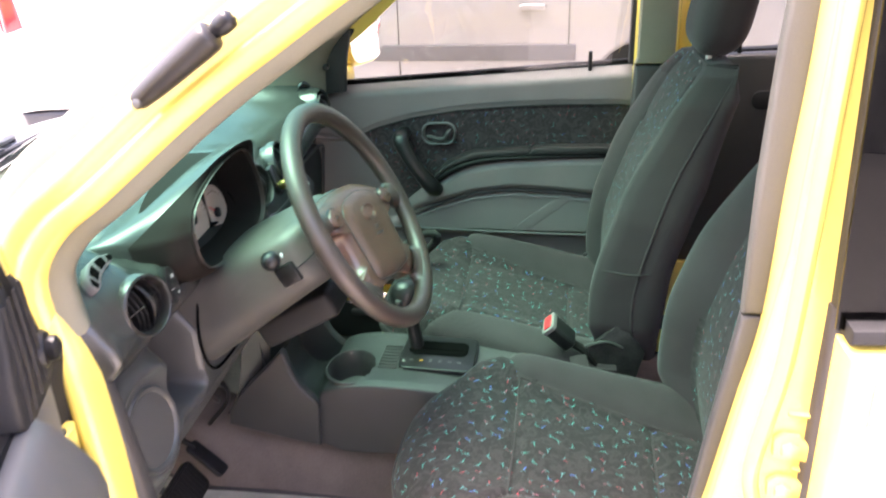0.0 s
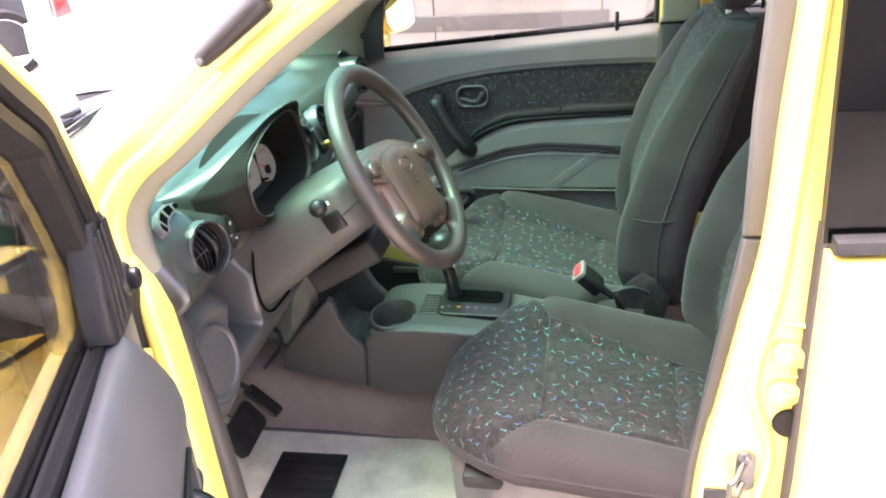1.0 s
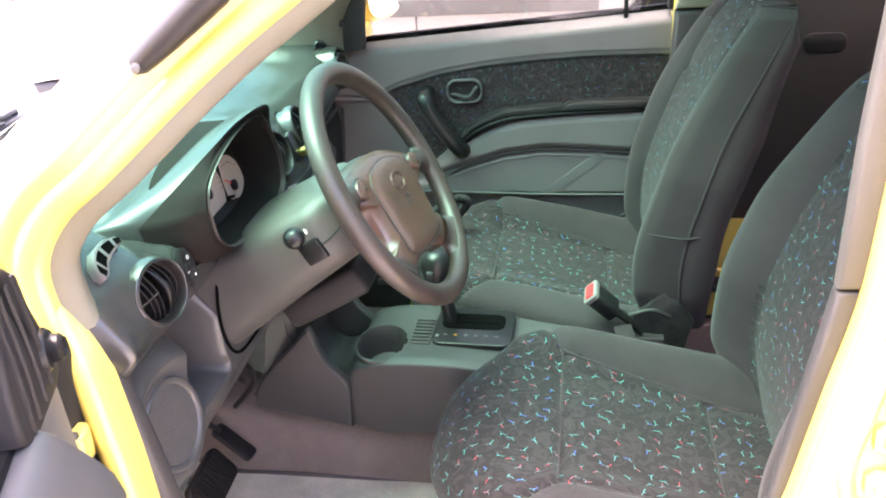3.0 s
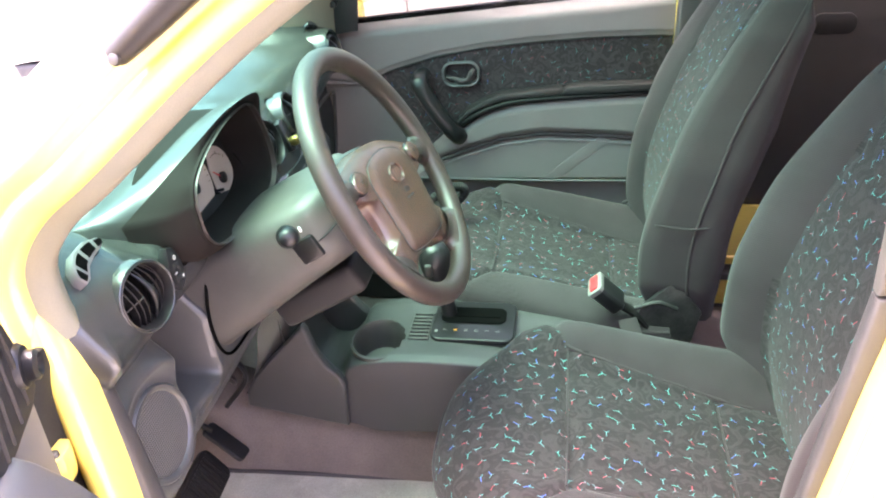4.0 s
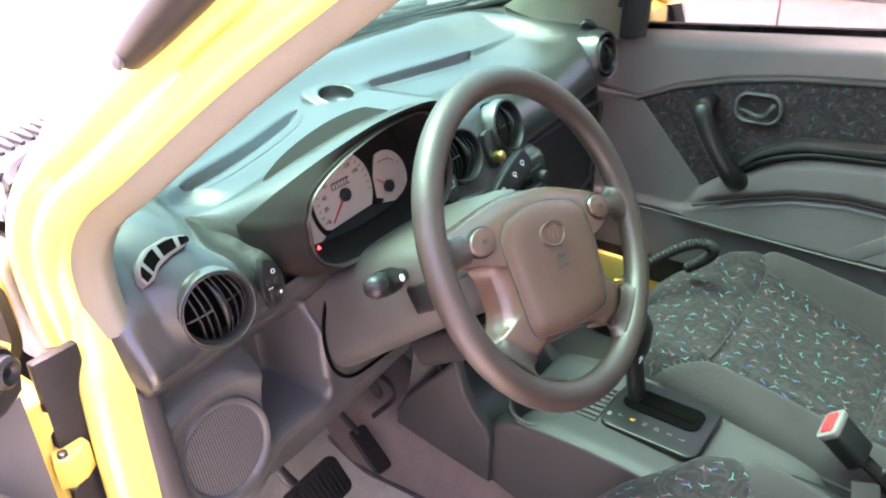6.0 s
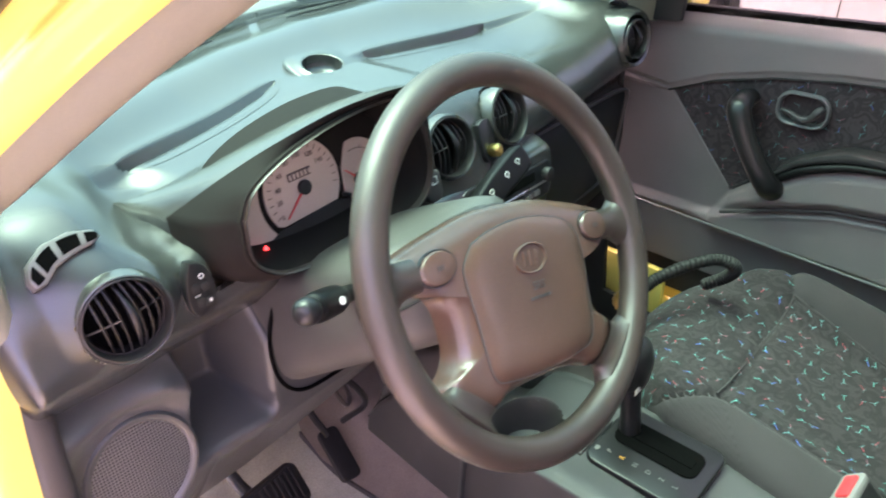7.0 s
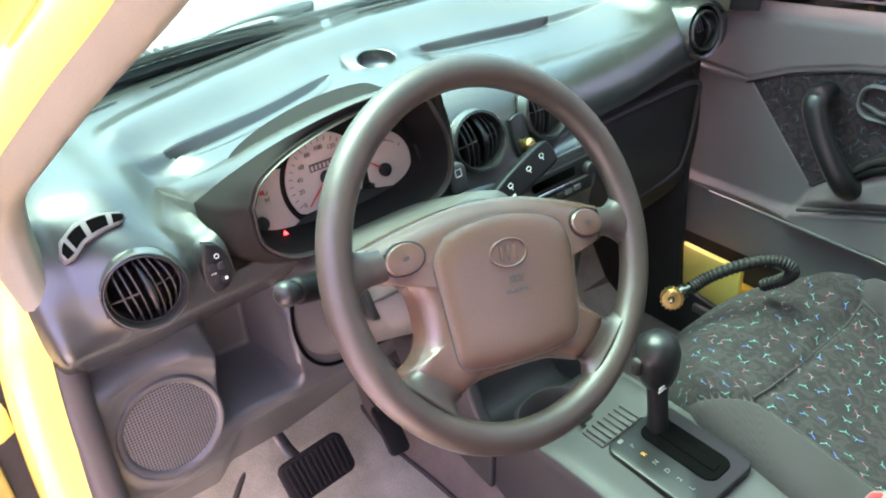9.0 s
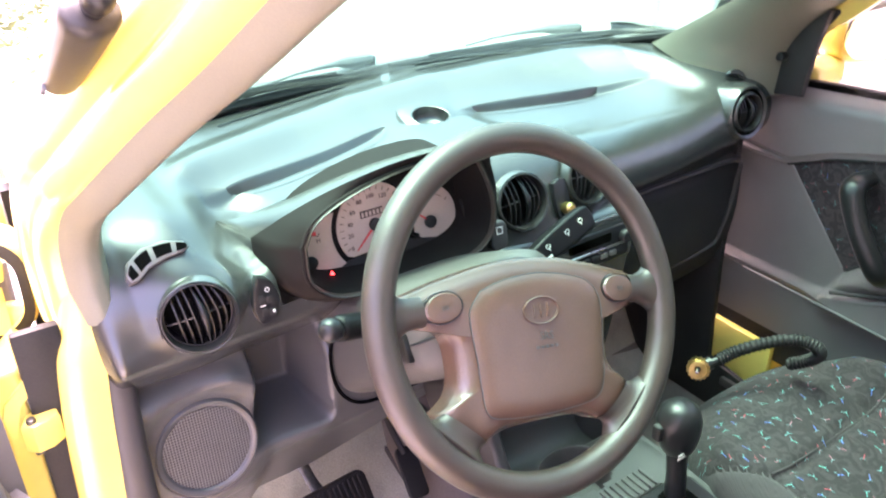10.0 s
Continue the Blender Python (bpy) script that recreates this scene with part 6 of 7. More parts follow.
pad_line = [(-0.066, 0.024), (-0.040, 0.032), (0.0, 0.0365), (0.040, 0.032), (0.066, 0.024), (0.080, 0.008), (0.0825, -0.016), (0.080, -0.045), (0.078, -0.074), (0.070, -0.094), (0.05, -0.101), (0.0, -0.104), (-0.05, -0.101), (-0.070, -0.094), (-0.075, -0.068), (-0.077, -0.041), (-0.080, -0.015), (-0.080, 0.006)]
pad = part("horn_pad", pillow(pad_line, 0.0050, 0.0046, WHEEL, rings=14, n=120, k=9.0), HUB, wheel, "soft grained horn pad", sharp=60)
part("pad_joint", tube([WHEEL @ Vector((x * 1.003, y * 1.003, 0.0042)) for x, y in spline(pad_line + pad_line[:1], 100)], 0.0008, 6), GREY_DARK, wheel)
part("badge_ring", lathe([(0.0235, -0.002), (0.0230, 0.0010), (0.0215, 0.0016), (0.0200, 0.0010), (0.0195, -0.002)], 40, WHEEL @ Matrix.Translation((0.0, -0.001, 0.0098)) @ Matrix.Diagonal((1, 0.62, 1, 1))), HUB, pad, "moulded oval badge")
for k in (-1, 0, 1):
    part("badge_bar", rbox((0.0030, 0.014, 0.0016), (0.0085 * k, -0.001, 0.0100), 0.0006, 2, WHEEL @ pose(0, 0, 0, 0, 0, 0)), HUB, pad)
words("SRS", 0.011, WHEEL @ Matrix.Translation((0.004, -0.027, 0.0098)), GREY_DARK, pad)
for k in range(5):
    part("printed_bar", rbox((0.0040, 0.0028, 0.0005), (-0.008 + 0.0058 * k, -0.0375, 0.0098), 0, 1, WHEEL), GREY_DARK, pad)


def spoke(a0, b0, a1, b1, drop):
    """A spoke's end: from its joint with the hub (a0 to b0) it flares into the rim (a1 to b1)."""
    a0, b0, a1, b1 = (np.array(v, float) for v in (a0, b0, a1, b1))
    m0, m1, h0, h1 = (a0 + b0) / 2, (a1 + b1) / 2, (a0 - b0) / 2, (a1 - b1) / 2
    rows = []
    for t in np.linspace(-0.35, 1.06, 24):
        f = min(1.0, max(0.0, t)) ** 2.4
        mid, h = m0 + (m1 - m0) * t, h0 + (h1 - h0) * f
        z = drop * (1 - f) - 0.0005 * f - 0.02 * max(0.0, t - 0.85)
        th = (0.012 + 0.0015 * f) * (1.0 - 1.6 * max(0.0, t - 0.80))
        ring = []
        for k in range(24):
            g = 2 * math.pi * k / 24
            ring.append((*(mid + h * math.cos(g)), z + th * (abs(math.sin(g)) ** 0.75) * math.copysign(1, math.sin(g))))
        rows.append(ring)
    bm = to_bm(sheet(rows, cv=True))
    bm.transform(WHEEL)
    return bm


for s in (-1, 1):
    part("upper_spoke", spoke((s * 0.1415, 0.0245), (s * 0.1375, -0.0055), (s * 0.168, 0.052), (s * 0.174, -0.036), -0.0070), LEATHER, wheel, sharp=80)
    part("spoke_joint", tube([WHEEL @ Vector(p) for p in ((s * 0.1405, 0.0245, -0.004), (s * 0.1415, 0.010, 0.0030), (s * 0.1385, -0.0055, -0.004))], 0.0009, 6, 12), BLACK, wheel)
    part("lower_spoke", spoke((s * 0.1195, -0.0895), (s * 0.0765, -0.1245), (s * 0.163, -0.070), (s * 0.066, -0.160), -0.0070), LEATHER, wheel, sharp=80)
    part("spoke_joint", tube([WHEEL @ Vector(p) for p in ((s * 0.1190, -0.0905, -0.005), (s * 0.103, -0.112, 0.0030), (s * 0.077, -0.1240, -0.005))], 0.0009, 6, 12), BLACK, wheel)
    bm_m = WHEEL @ Matrix.Translation((s * 0.109, 0.012, 0.0006)) @ pose(0, 0, 0, 0, 0, s * -8)
    part("button_gap", lathe([(0.0225, 0.0), (0.0222, 0.0036), (0.0205, 0.0036), (0.0203, 0.0)], 36, bm_m @ Matrix.Diagonal((1, 0.70, 1, 1))), BLACK, wheel)
    bt = part("horn_button", lathe([(0.0208, -0.002), (0.0206, 0.0042), (0.0190, 0.0060), (0.012, 0.0070), (0.0, 0.0073)], 36, bm_m @ Matrix.Diagonal((1, 0.70, 1, 1))), HUB, wheel, "oval horn button")
    part("button_symbol", rbox((0.007, 0.004, 0.0006), (0, 0, 0.0073), 0, 1, bm_m), LEATHER, bt)

# ---------------------------------------------------------------- floor, pedals, console
floor = single("carpet", thick(sheet([[(x, y, 0.262 + 0.006 * math.sin(9 * x) * math.sin(7 * y) + 0.10 * float(ramp01(x, -0.18, -0.36))) for y in np.linspace(-0.575, 0.58, 40)] for x in np.linspace(-0.33, 1.5, 70)]), 0.02), CARPET_DARK, "worn brown carpet on the car floor", "carpet", "structure")


def floor_z(x, y):
    return 0.262 + 0.006 * math.sin(9 * x) * math.sin(7 * y) + 0.10 * float(ramp01(x, -0.18, -0.36))


fm = thing("carpet_mat", (0.1, -0.3, 0.27), "worn pale beige carpet mat with bound edge on the driver's floor", "floor mat")
rim_line = spline([(-0.318, -0.31), (-0.326, -0.22), (-0.324, -0.135), (-0.300, -0.108), (-0.20, -0.092), (0.0, -0.082), (0.30, -0.074), (0.62, -0.080), (0.64, -0.30), (0.62, -0.555), (0.30, -0.565), (0.0, -0.562), (-0.12, -0.545), (-0.20, -0.46), (-0.28, -0.35), (-0.318, -0.31)], 200)[:-1]
mat_mid = np.array((0.10, -0.30))
part("mat_top", sheet([[(*(mat_mid + (p - mat_mid) * f), floor_z(*(mat_mid + (p - mat_mid) * f)) + 0.007 + 0.0015 * float(noise.noise((p[0] * 14 * f, p[1] * 14 * f, 1.0)))) for p in rim_line] for f in np.linspace(0.02, 1.0, 40)], cv=True), CARPET, fm, "trodden beige pile", sharp=80)
part("binding", tube([(x, y, floor_z(x, y) + 0.006) for x, y in np.vstack([rim_line, rim_line[:1]])], 0.0055, 8), GREY_DARK, fm, "dark bound edge")
tun = []
for x in np.linspace(-0.36, 1.4, 30):
    w = 0.085 + 0.03 * float(ramp01(x, -0.1, -0.35))
    tun.append([(x, y + 0.015, z + 0.05 * float(ramp01(x, -0.05, -0.35))) for y, z in spline([(-w - 0.012, 0.262), (-w - 0.004, 0.30), (-w + 0.008, 0.345), (-w + 0.03, 0.385), (0.0, 0.40), (w - 0.03, 0.385), (w, 0.33), (w + 0.015, 0.262)], 24)])
single("tunnel", sheet(tun), CARPET_DARK, "centre tunnel under worn brown carpet", "floor tunnel", "structure")
mat = thing("floor_mat", (0.0, -0.24, 0.27), "black ribbed rubber heel mat lying on the carpet", "floor mat")
M0 = pose(-0.028, -0.245, 0.279, 0, 0, 2)
part("base", rbox((0.148, 0.155, 0.006), (0, 0, 0), 0.002, 2, M0), RUBBER, mat)
for k in range(5):
    part("rib", rbox((0.138, 0.020, 0.004), (0, -0.060 + 0.030 * k, 0.0045), 0.0015, 2, M0), RUBBER, mat)

ped = thing("brake_pedal", (-0.12, -0.29, 0.42), "black rubber brake pedal on a steel arm", "pedal")
PM = frame_of((-0.112, -0.288, 0.435), (0.05, 1, 0.10), (0.82, -0.02, 0.57))
pp = part("pad", prism(rounded(0.115, 0.068, 0.014, 5), -0.012, 0.004, 0.004, 3, PM), RUBBER, ped, "ribbed rubber pedal pad")
for k in range(11):
    part("rib", rbox((0.0055, 0.056, 0.004), (-0.045 + 0.009 * k, 0, 0.0055), 0.0015, 2, PM), RUBBER, pp)
part("arm", tube([(-0.125, -0.30, 0.435), (-0.155, -0.315, 0.47), (-0.20, -0.325, 0.54), (-0.24, -0.33, 0.66)], 0.011, 10, 20, flat=0.5), DARK_METAL, ped)
acc = thing("accelerator_pedal", (-0.13, -0.15, 0.36), "black hanging accelerator pedal", "pedal")
AM = frame_of((-0.150, -0.125, 0.382), (0.15, 1, 0.0), (0.62, 0.10, 0.78))
part("pad", prism(rounded(0.040, 0.092, 0.010, 5), -0.006, 0.003, 0.0025, 3, AM), BLACK_MATT, acc)
part("arm", tube([(-0.175, -0.125, 0.405), (-0.225, -0.130, 0.46), (-0.27, -0.14, 0.62)], 0.006, 8, 16), BLACK_MATT, acc)
part("dash_wiring", tube([(-0.10, -0.16, 0.60), (-0.08, -0.14, 0.57), (-0.09, -0.12, 0.52), (-0.13, -0.13, 0.47)], 0.005, 8, 24), BLACK, dash)
part("dash_wiring", tube([(-0.11, -0.18, 0.61), (-0.09, -0.16, 0.55), (-0.10, -0.14, 0.545), (-0.14, -0.12, 0.55)], 0.004, 8, 24), LEATHER, dash)

con = thing("centre_console", (0.15, 0.01, 0.38), "grey plastic centre console with cup holder", "console")
# front part: cheeks either side of an open pocket
for s, y in ((-1, -0.098), (1, 0.118)):
    cheek = [(-0.100, 0.455), (-0.096, 0.490), (-0.075, 0.522), (-0.044, 0.557), (-0.004, 0.598), (0.026, 0.632), (0.034, 0.624), (0.044, 0.582), (0.060, 0.552), (0.082, 0.528), (0.092, 0.512), (0.086, 0.418), (0.010, 0.432)]
    part("cheek", prism(cheek, -y - 0.011, -y + 0.011, 0.006, 3, XZ), CONSOLE, con)
pk = []
for y in np.linspace(-0.09, 0.11, 12):
    pk.append([(x, y, z) for x, z in spline([(-0.02, 0.64), (-0.015, 0.56), (-0.005, 0.51), (0.02, 0.482), (0.055, 0.484), (0.082, 0.512)], 20)])
part("front_pocket", sheet(pk), GREY_DARK, con)
cn = []
for x, w, zt in ((0.080, 0.104, 0.490), (0.085, 0.107, 0.522), (0.100, 0.110, 0.545), (0.14, 0.110, 0.556), (0.20, 0.108, 0.560), (0.30, 0.106, 0.556), (0.40, 0.104, 0.544), (0.52, 0.10, 0.52), (0.56, 0.098, 0.47)):
    foot = 0.405 if x > 0.1 else 0.418
    cn.append([(x, 0.010 + y, z) for y, z in spline([(-w - 0.001, foot), (-w, 0.44), (-w + 0.002, zt - 0.02), (-w + 0.016, zt - 0.002), (-0.04, zt), (0.04, zt), (w - 0.016, zt - 0.002), (w - 0.002, zt - 0.02), (w, foot)], 34)])
cn = np.array([spline(np.array(cn)[:, k], 90) for k in range(34)]).transpose(1, 0, 2)
cn = np.array([spline(row, 100) for row in cn])
cmid = (cn[:-1, :-1] + cn[1:, 1:]) / 2
CUPX, CUPY, CUPR = 0.140, -0.026, 0.047
hole = (np.hypot((cmid[..., 0] - CUPX), (cmid[..., 1] - CUPY) / 1.25) < CUPR) & (cmid[..., 2] > 0.45)
part("body", sheet(cn, keep=~hole), CONSOLE, con, sharp=60)
cup = frame_of((CUPX, CUPY, 0.555), (1, 0, 0), (0, 0, 1)) @ Matrix.Diagonal((1, 1.25, 1, 1))
part("cup_holder", lathe([(0.053, -0.003), (0.052, 0.002), (0.048, 0.003), (0.0455, -0.002), (0.044, -0.03), (0.041, -0.055), (0.036, -0.058), (0.0, -0.058)], 48, cup), GREY_DARK, con, "dark round cup holder")
tr = part("coin_tray", rbox((0.038, 0.085, 0.004), (0.212, 0.010, 0.5605), 0.001, 1), GREY_DARK, con)
for k in range(7):
    part("coin_rib", rbox((0.034, 0.0035, 0.006), (0.212, -0.024 + 0.0115 * k, 0.5635), 0.001, 2), CONSOLE, tr)
gate = thing("gear_selector", (0.29, 0.03, 0.545), "black automatic gear selector with round knob", "gear lever")
gm = frame_of((0.308, 0.030, 0.558), (1, 0, 0), (0.02, 0, 1))
gp = part("gate_plate", prism(rounded(0.150, 0.128, 0.018, 6), -0.006, 0.006, 0.003, 3, gm), BLACK, gate, "glossy black gate plate")
part("gate_inset", prism(rounded(0.120, 0.052, 0.016, 6, -0.002, 0.014), 0.006, 0.0085, 0.002, 2, gm), SHADE_BLACK, gp)
# black bar carries the shade of the lever's slot
part("gate_slot", rbox((0.095, 0.016, 0.002), (0, 0.014, 0.009), 0.0, 1, gm), SHADE_BLACK, gp)
for k, (ch_, mt) in enumerate((("P", DIM_INK), ("R", ORANGE_INK), ("N", DIM_INK), ("D", DIM_INK), ("2", DIM_INK), ("L", DIM_INK))):
    words(ch_, 0.010, gm @ Matrix.Translation((-0.050 + 0.019 * k, -0.034, 0.0064)) @ pose(0, 0, 0, 0, 0, 90), mt, gp, "gear_letter")
part("release_cover", prism(rounded(0.006, 0.009, 0.002, 3, -0.066, -0.040), 0.006, 0.0072, 0.0004, 1, gm), DIM_INK, gp)
part("lever", tube([(0.262, 0.046, 0.548), (0.256, 0.049, 0.59), (0.248, 0.053, 0.63), (0.243, 0.056, 0.66)], [0.016, 0.014, 0.015, 0.021], 16, 20), BLACK, gate)
kb = part("knob", lathe([(0.0, 0.046), (0.014, 0.044), (0.026, 0.034), (0.031, 0.018), (0.030, 0.0), (0.026, -0.018), (0.021, -0.030), (0.016, -0.036)], 32, frame_of((0.240, 0.058, 0.664), (1, 0, 0.2), (-0.12, 0.05, 1))), BLACK, gate, "glossy black knob")
part("release_button", rbox((0.016, 0.012, 0.026), (0.230, 0.028, 0.668), 0.005, 3), BLACK_MATT, kb)
for k in range(2):
    part("printed_bar", rbox((0.001, 0.022, 0.003), (0.2635, 0.045, 0.646 - 0.006 * k), 0, 1), WHITE_INK, kb)
# ---------------------------------------------------------------- seats


def seat(yc, dx, label):
    """A front seat. dx: how far it is slid back from the passenger's setting."""
    st = thing("front_seat", (0.42 + dx, yc, 0.27), label, "car seat", "front seats")
    W, X0, X1 = 0.235, 0.125 + dx, 0.665 + dx
    A, B = np.linspace(-1, 1, 81), np.linspace(0, 1, 81)
    C = np.zeros((81, 81, 3))
    for i, aa in enumerate(A):
        for j, bb in enumerate(B):
            xf = X0 + 0.005 + 0.165 * abs(aa) ** 3.3
            x = xf + (X1 - xf) * bb
            wide = W * (1 - 0.06 * (1 - bb) ** 2)
            yl = wide * aa
            d = min(x - xf, wide - abs(yl), 0.085)
            z = float(np.interp(x - dx, (0.12, 0.17, 0.25, 0.325, 0.45, 0.57, 0.66), (0.565, 0.588, 0.600, 0.592, 0.560, 0.530, 0.512)))
            inboard = 1.0 if yl > 0 else 0.30  # the bolster on the driver's side is sat flat
            z += 0.060 * inboard * float(ramp01(abs(yl), 0.095, 0.19)) * float(ramp01(x - dx, 0.17, 0.36))
            rim = 0.528 - 0.016 * float(ramp01(x - dx, 0.3, 0.6))
            z = rim + (z - rim) * math.sqrt(max(0.0, 1 - (1 - d / 0.085) ** 2))
            rel_x = x - dx
            seam = 0.325 - 0.55 * max(0.0, yl - 0.148) if yl > 0 else 0.335 - 1.8 * max(0.0, -yl - 0.160)
            inner = (0.138 if yl > 0 else 0.160) - 0.09 * (rel_x - 0.325)
            z -= 0.010 * math.exp(-(((rel_x - seam) / 0.009) ** 2))
            if rel_x > seam:
                z -= 0.007 * math.exp(-(((abs(yl) - inner) / 0.006) ** 2))
                z -= 0.009 * math.exp(-(((rel_x - 0.565) / 0.009) ** 2)) * (abs(yl) < inner)
            z += 0.0025 * float(noise.noise((x * 9, yl * 9 + yc, 0.3)))
            C[i, j] = (x, yc + yl, z)
    mx = (C[:-1, :-1, 0] + C[1:, 1:, 0]) / 2 - dx
    ms = (C[:-1, :-1, 1] + C[1:, 1:, 1]) / 2 - yc
    my = np.abs(ms)
    reach = np.where(ms > 0, 0.138, 0.160)
    patt = (mx < np.where(ms > 0, 0.325 - 0.55 * np.maximum(0, my - 0.148), 0.335 - 1.8 * np.maximum(0, my - 0.160))) | (my < reach - 0.09 * (mx - 0.325))
    run_x = np.concatenate([np.zeros((81, 1)), np.cumsum(np.linalg.norm(np.diff(C, axis=1), axis=-1), axis=1)], 1)
    run_y = np.concatenate([np.zeros((1, 81)), np.cumsum(np.linalg.norm(np.diff(C, axis=0), axis=-1), axis=0)], 0)
    uvc = np.stack([run_x - run_x[:, -1:], run_y - run_y[40] + 1.3 * yc], -1)
    right = ((C[:-1, :-1, 1] + C[1:, 1:, 1]) / 2 > yc)
    part("cushion", sheet(C, uvc, keep=patt), FLECK, st, "flecked dark velour cushion panel", sharp=80)
    part("bolster", sheet(C, uvc, keep=~patt & right), PLAIN_CLOTH, st, "plain grey ribbed bolster", sharp=80)
    part("bolster", sheet(C, uvc, keep=~patt & ~right), PLAIN_CLOTH, st, "plain grey ribbed bolster", sharp=80)
    # seams between the flecked panel and the bolsters
    for sd, far in ((1, 0.138), (-1, 0.160)):
        pts = []
        for xr in np.linspace(0.24, 0.62, 40):
            yl = far - 0.09 * (xr - 0.325) if xr > 0.33 else (0.148 + (0.325 - xr) / 0.55 if sd > 0 else 0.160 + (0.335 - xr) / 1.8)
            if yl < 0.205:
                k = np.argmin((C[..., 0] - dx - xr) ** 2 + (C[..., 1] - yc - sd * yl) ** 2)
                pts.append((xr + dx, yc + sd * yl, float(C[..., 2].flat[k]) - 0.001))
        pts = np.array(pts)
        pts[:, 2] = np.convolve(np.pad(pts[:, 2], 3, mode="edge"), np.ones(7) / 7, "valid")
        part("seam", tube(pts, 0.0030, 8), DARK_CLOTH, st)
    # seams across the flecked panel
    for xr, a, b in ((0.329, -0.158, 0.146), (0.565, -0.135, 0.114)):
        pts = []
        for yl in np.linspace(a, b, 40):
            k = np.argmin((C[..., 0] - dx - xr) ** 2 + (C[..., 1] - yc - yl) ** 2)
            pts.append((xr + dx, yc + yl, float(C[..., 2].flat[k]) + 0.0005))
        pts = np.array(pts)
        pts[:, 2] = np.convolve(np.pad(pts[:, 2], 3, mode="edge"), np.ones(7) / 7, "valid")
        part("seam", tube(pts, 0.0018, 6), DARK_CLOTH, st)
    # skirt down from the cushion's edge, and the piping
    edge = [C[0, j] for j in range(80, -1, -1)] + [C[i, 0] for i in range(1, 81)] + [C[80, j] for j in range(1, 81)]
    edge = np.array(edge)
    mid = np.array((0.40 + dx, yc, 0))
    sk = []
    for f, grow in ((0.0, 1.0), (0.15, 1.012), (0.5, 1.012), (0.85, 0.985), (1.0, 0.95)):
        q = edge.copy()
        q[:, :2] = mid[:2] + (q[:, :2] - mid[:2]) * grow
        bottom = 0.498 - 0.02 * ramp01(q[:, 0] - dx, 0.3, 0.6)
        q[:, 2] = edge[:, 2] * (1 - f) + bottom * f
        sk.append(q)
    sk = np.array(sk)
    run = np.concatenate([[0], np.cumsum(np.linalg.norm(np.diff(edge[:, :2], axis=0), axis=1))])
    uvk = np.stack([np.broadcast_to(run, sk.shape[:2]), sk[..., 2]], -1)
    part("cushion_side", sheet(sk, uvk), PLAIN_CLOTH, st, sharp=80)
    part("piping", tube([p + (0, 0, -0.001) for p in edge[::3]], 0.0035, 8), DARK_CLOTH, st)
    # plastic base and rails
    base = []
    for f, z, grow in ((0, 0.505, 0.90), (1, 0.47, 0.93), (2, 0.40, 0.91), (3, 0.33, 0.90)):
        q = edge.copy()
        q[:, :2] = mid[:2] + (q[:, :2] - mid[:2]) * grow
        q[:, 2] = z
        base.append(q)
    part("base_valance", sheet(np.array(base)), GREY, st, "grey plastic seat base", sharp=60)
    part("under_pan", rbox((0.44, 0.38, 0.03), (0.42 + dx, yc, 0.475), 0.01), BLACK_MATT, st)
    for s in (-1, 1):
        part("slide_rail", rbox((0.52, 0.035, 0.06), (0.40 + dx, yc + s * 0.17, 0.30), 0.005), DARK_METAL, st)
        part("recliner_bracket", prism([(0.58, 0.47), (0.70, 0.46), (0.72, 0.55), (0.67, 0.62), (0.61, 0.56)], -(yc + s * 0.222) - 0.006, -(yc + s * 0.222) + 0.006, 0.003, 2, Matrix.Translation((dx, 0, 0)) @ XZ), DARK_METAL, st, "dark steel recliner bracket")
        part("recliner_arm", tube([(0.600 + dx, yc + s * 0.229, 0.560), (0.640 + dx, yc + s * 0.231, 0.574), (0.675 + dx, yc + s * 0.229, 0.560)], 0.004, 8, 12), BLACK_MATT, st)
    # backrest: front face as a grid across and up
    BX = spline([(0.655, 0.52), (0.640, 0.62), (0.645, 0.72), (0.668, 0.815), (0.705, 0.925), (0.752, 1.03), (0.784, 1.082), (0.804, 1.105)], 70)
    NA = 61
    R = np.zeros((70, NA, 3))
    for i, (bx, bz) in enumerate(BX):
        f = i / 69
        half = float(np.interp(f, (0, 0.12, 0.45, 0.75, 0.92, 1.0), (0.195, 0.232, 0.235, 0.205, 0.165, 0.115))) * (1.0 if yc > 0 else 1.07)
        for j, aa in enumerate(np.linspace(-1, 1, NA)):
            yl = half * aa
            wing = float(ramp01(abs(aa), 0.58, 0.84)) * (1 - float(ramp01(abs(aa), 0.90, 1.02)) * 0.9)
            x = bx + dx - (0.036 if yc > 0 else 0.062) * wing * float(np.interp(f, (0, 0.1, 0.5, 0.8, 1), (0.6, 1.0, 0.80, 0.25, 0.0)))
            x += 0.055 * float(ramp01(abs(aa), 0.93, 1.0)) ** 2
            inner = 0.68 - 0.10 * f
            x += 0.007 * math.exp(-(((abs(aa) - inner) / 0.03) ** 2)) * (0.03 < f < 0.86)
            x += 0.006 * math.exp(-(((f - 0.60) / 0.012) ** 2)) * (abs(aa) < inner)
            x += 0.003 * float(noise.noise((yl * 8 + yc, bz * 8, 2.0)))
            R[i, j] = (x, yc + yl, bz)
    ff = (np.arange(69) + 0.5)[:, None] / 69
    am = np.abs(np.linspace(-1, 1, NA)[:-1] + 1 / (NA - 1))[None]
    pat = (am < 0.68 - 0.10 * ff) & (ff < 0.97) | ((ff > 0.74) & (am < 0.85) & (ff < 0.94))
    uvb = np.stack([R[..., 2] * 1.06 + 0.1, R[..., 1] + 0.37 * yc], -1)
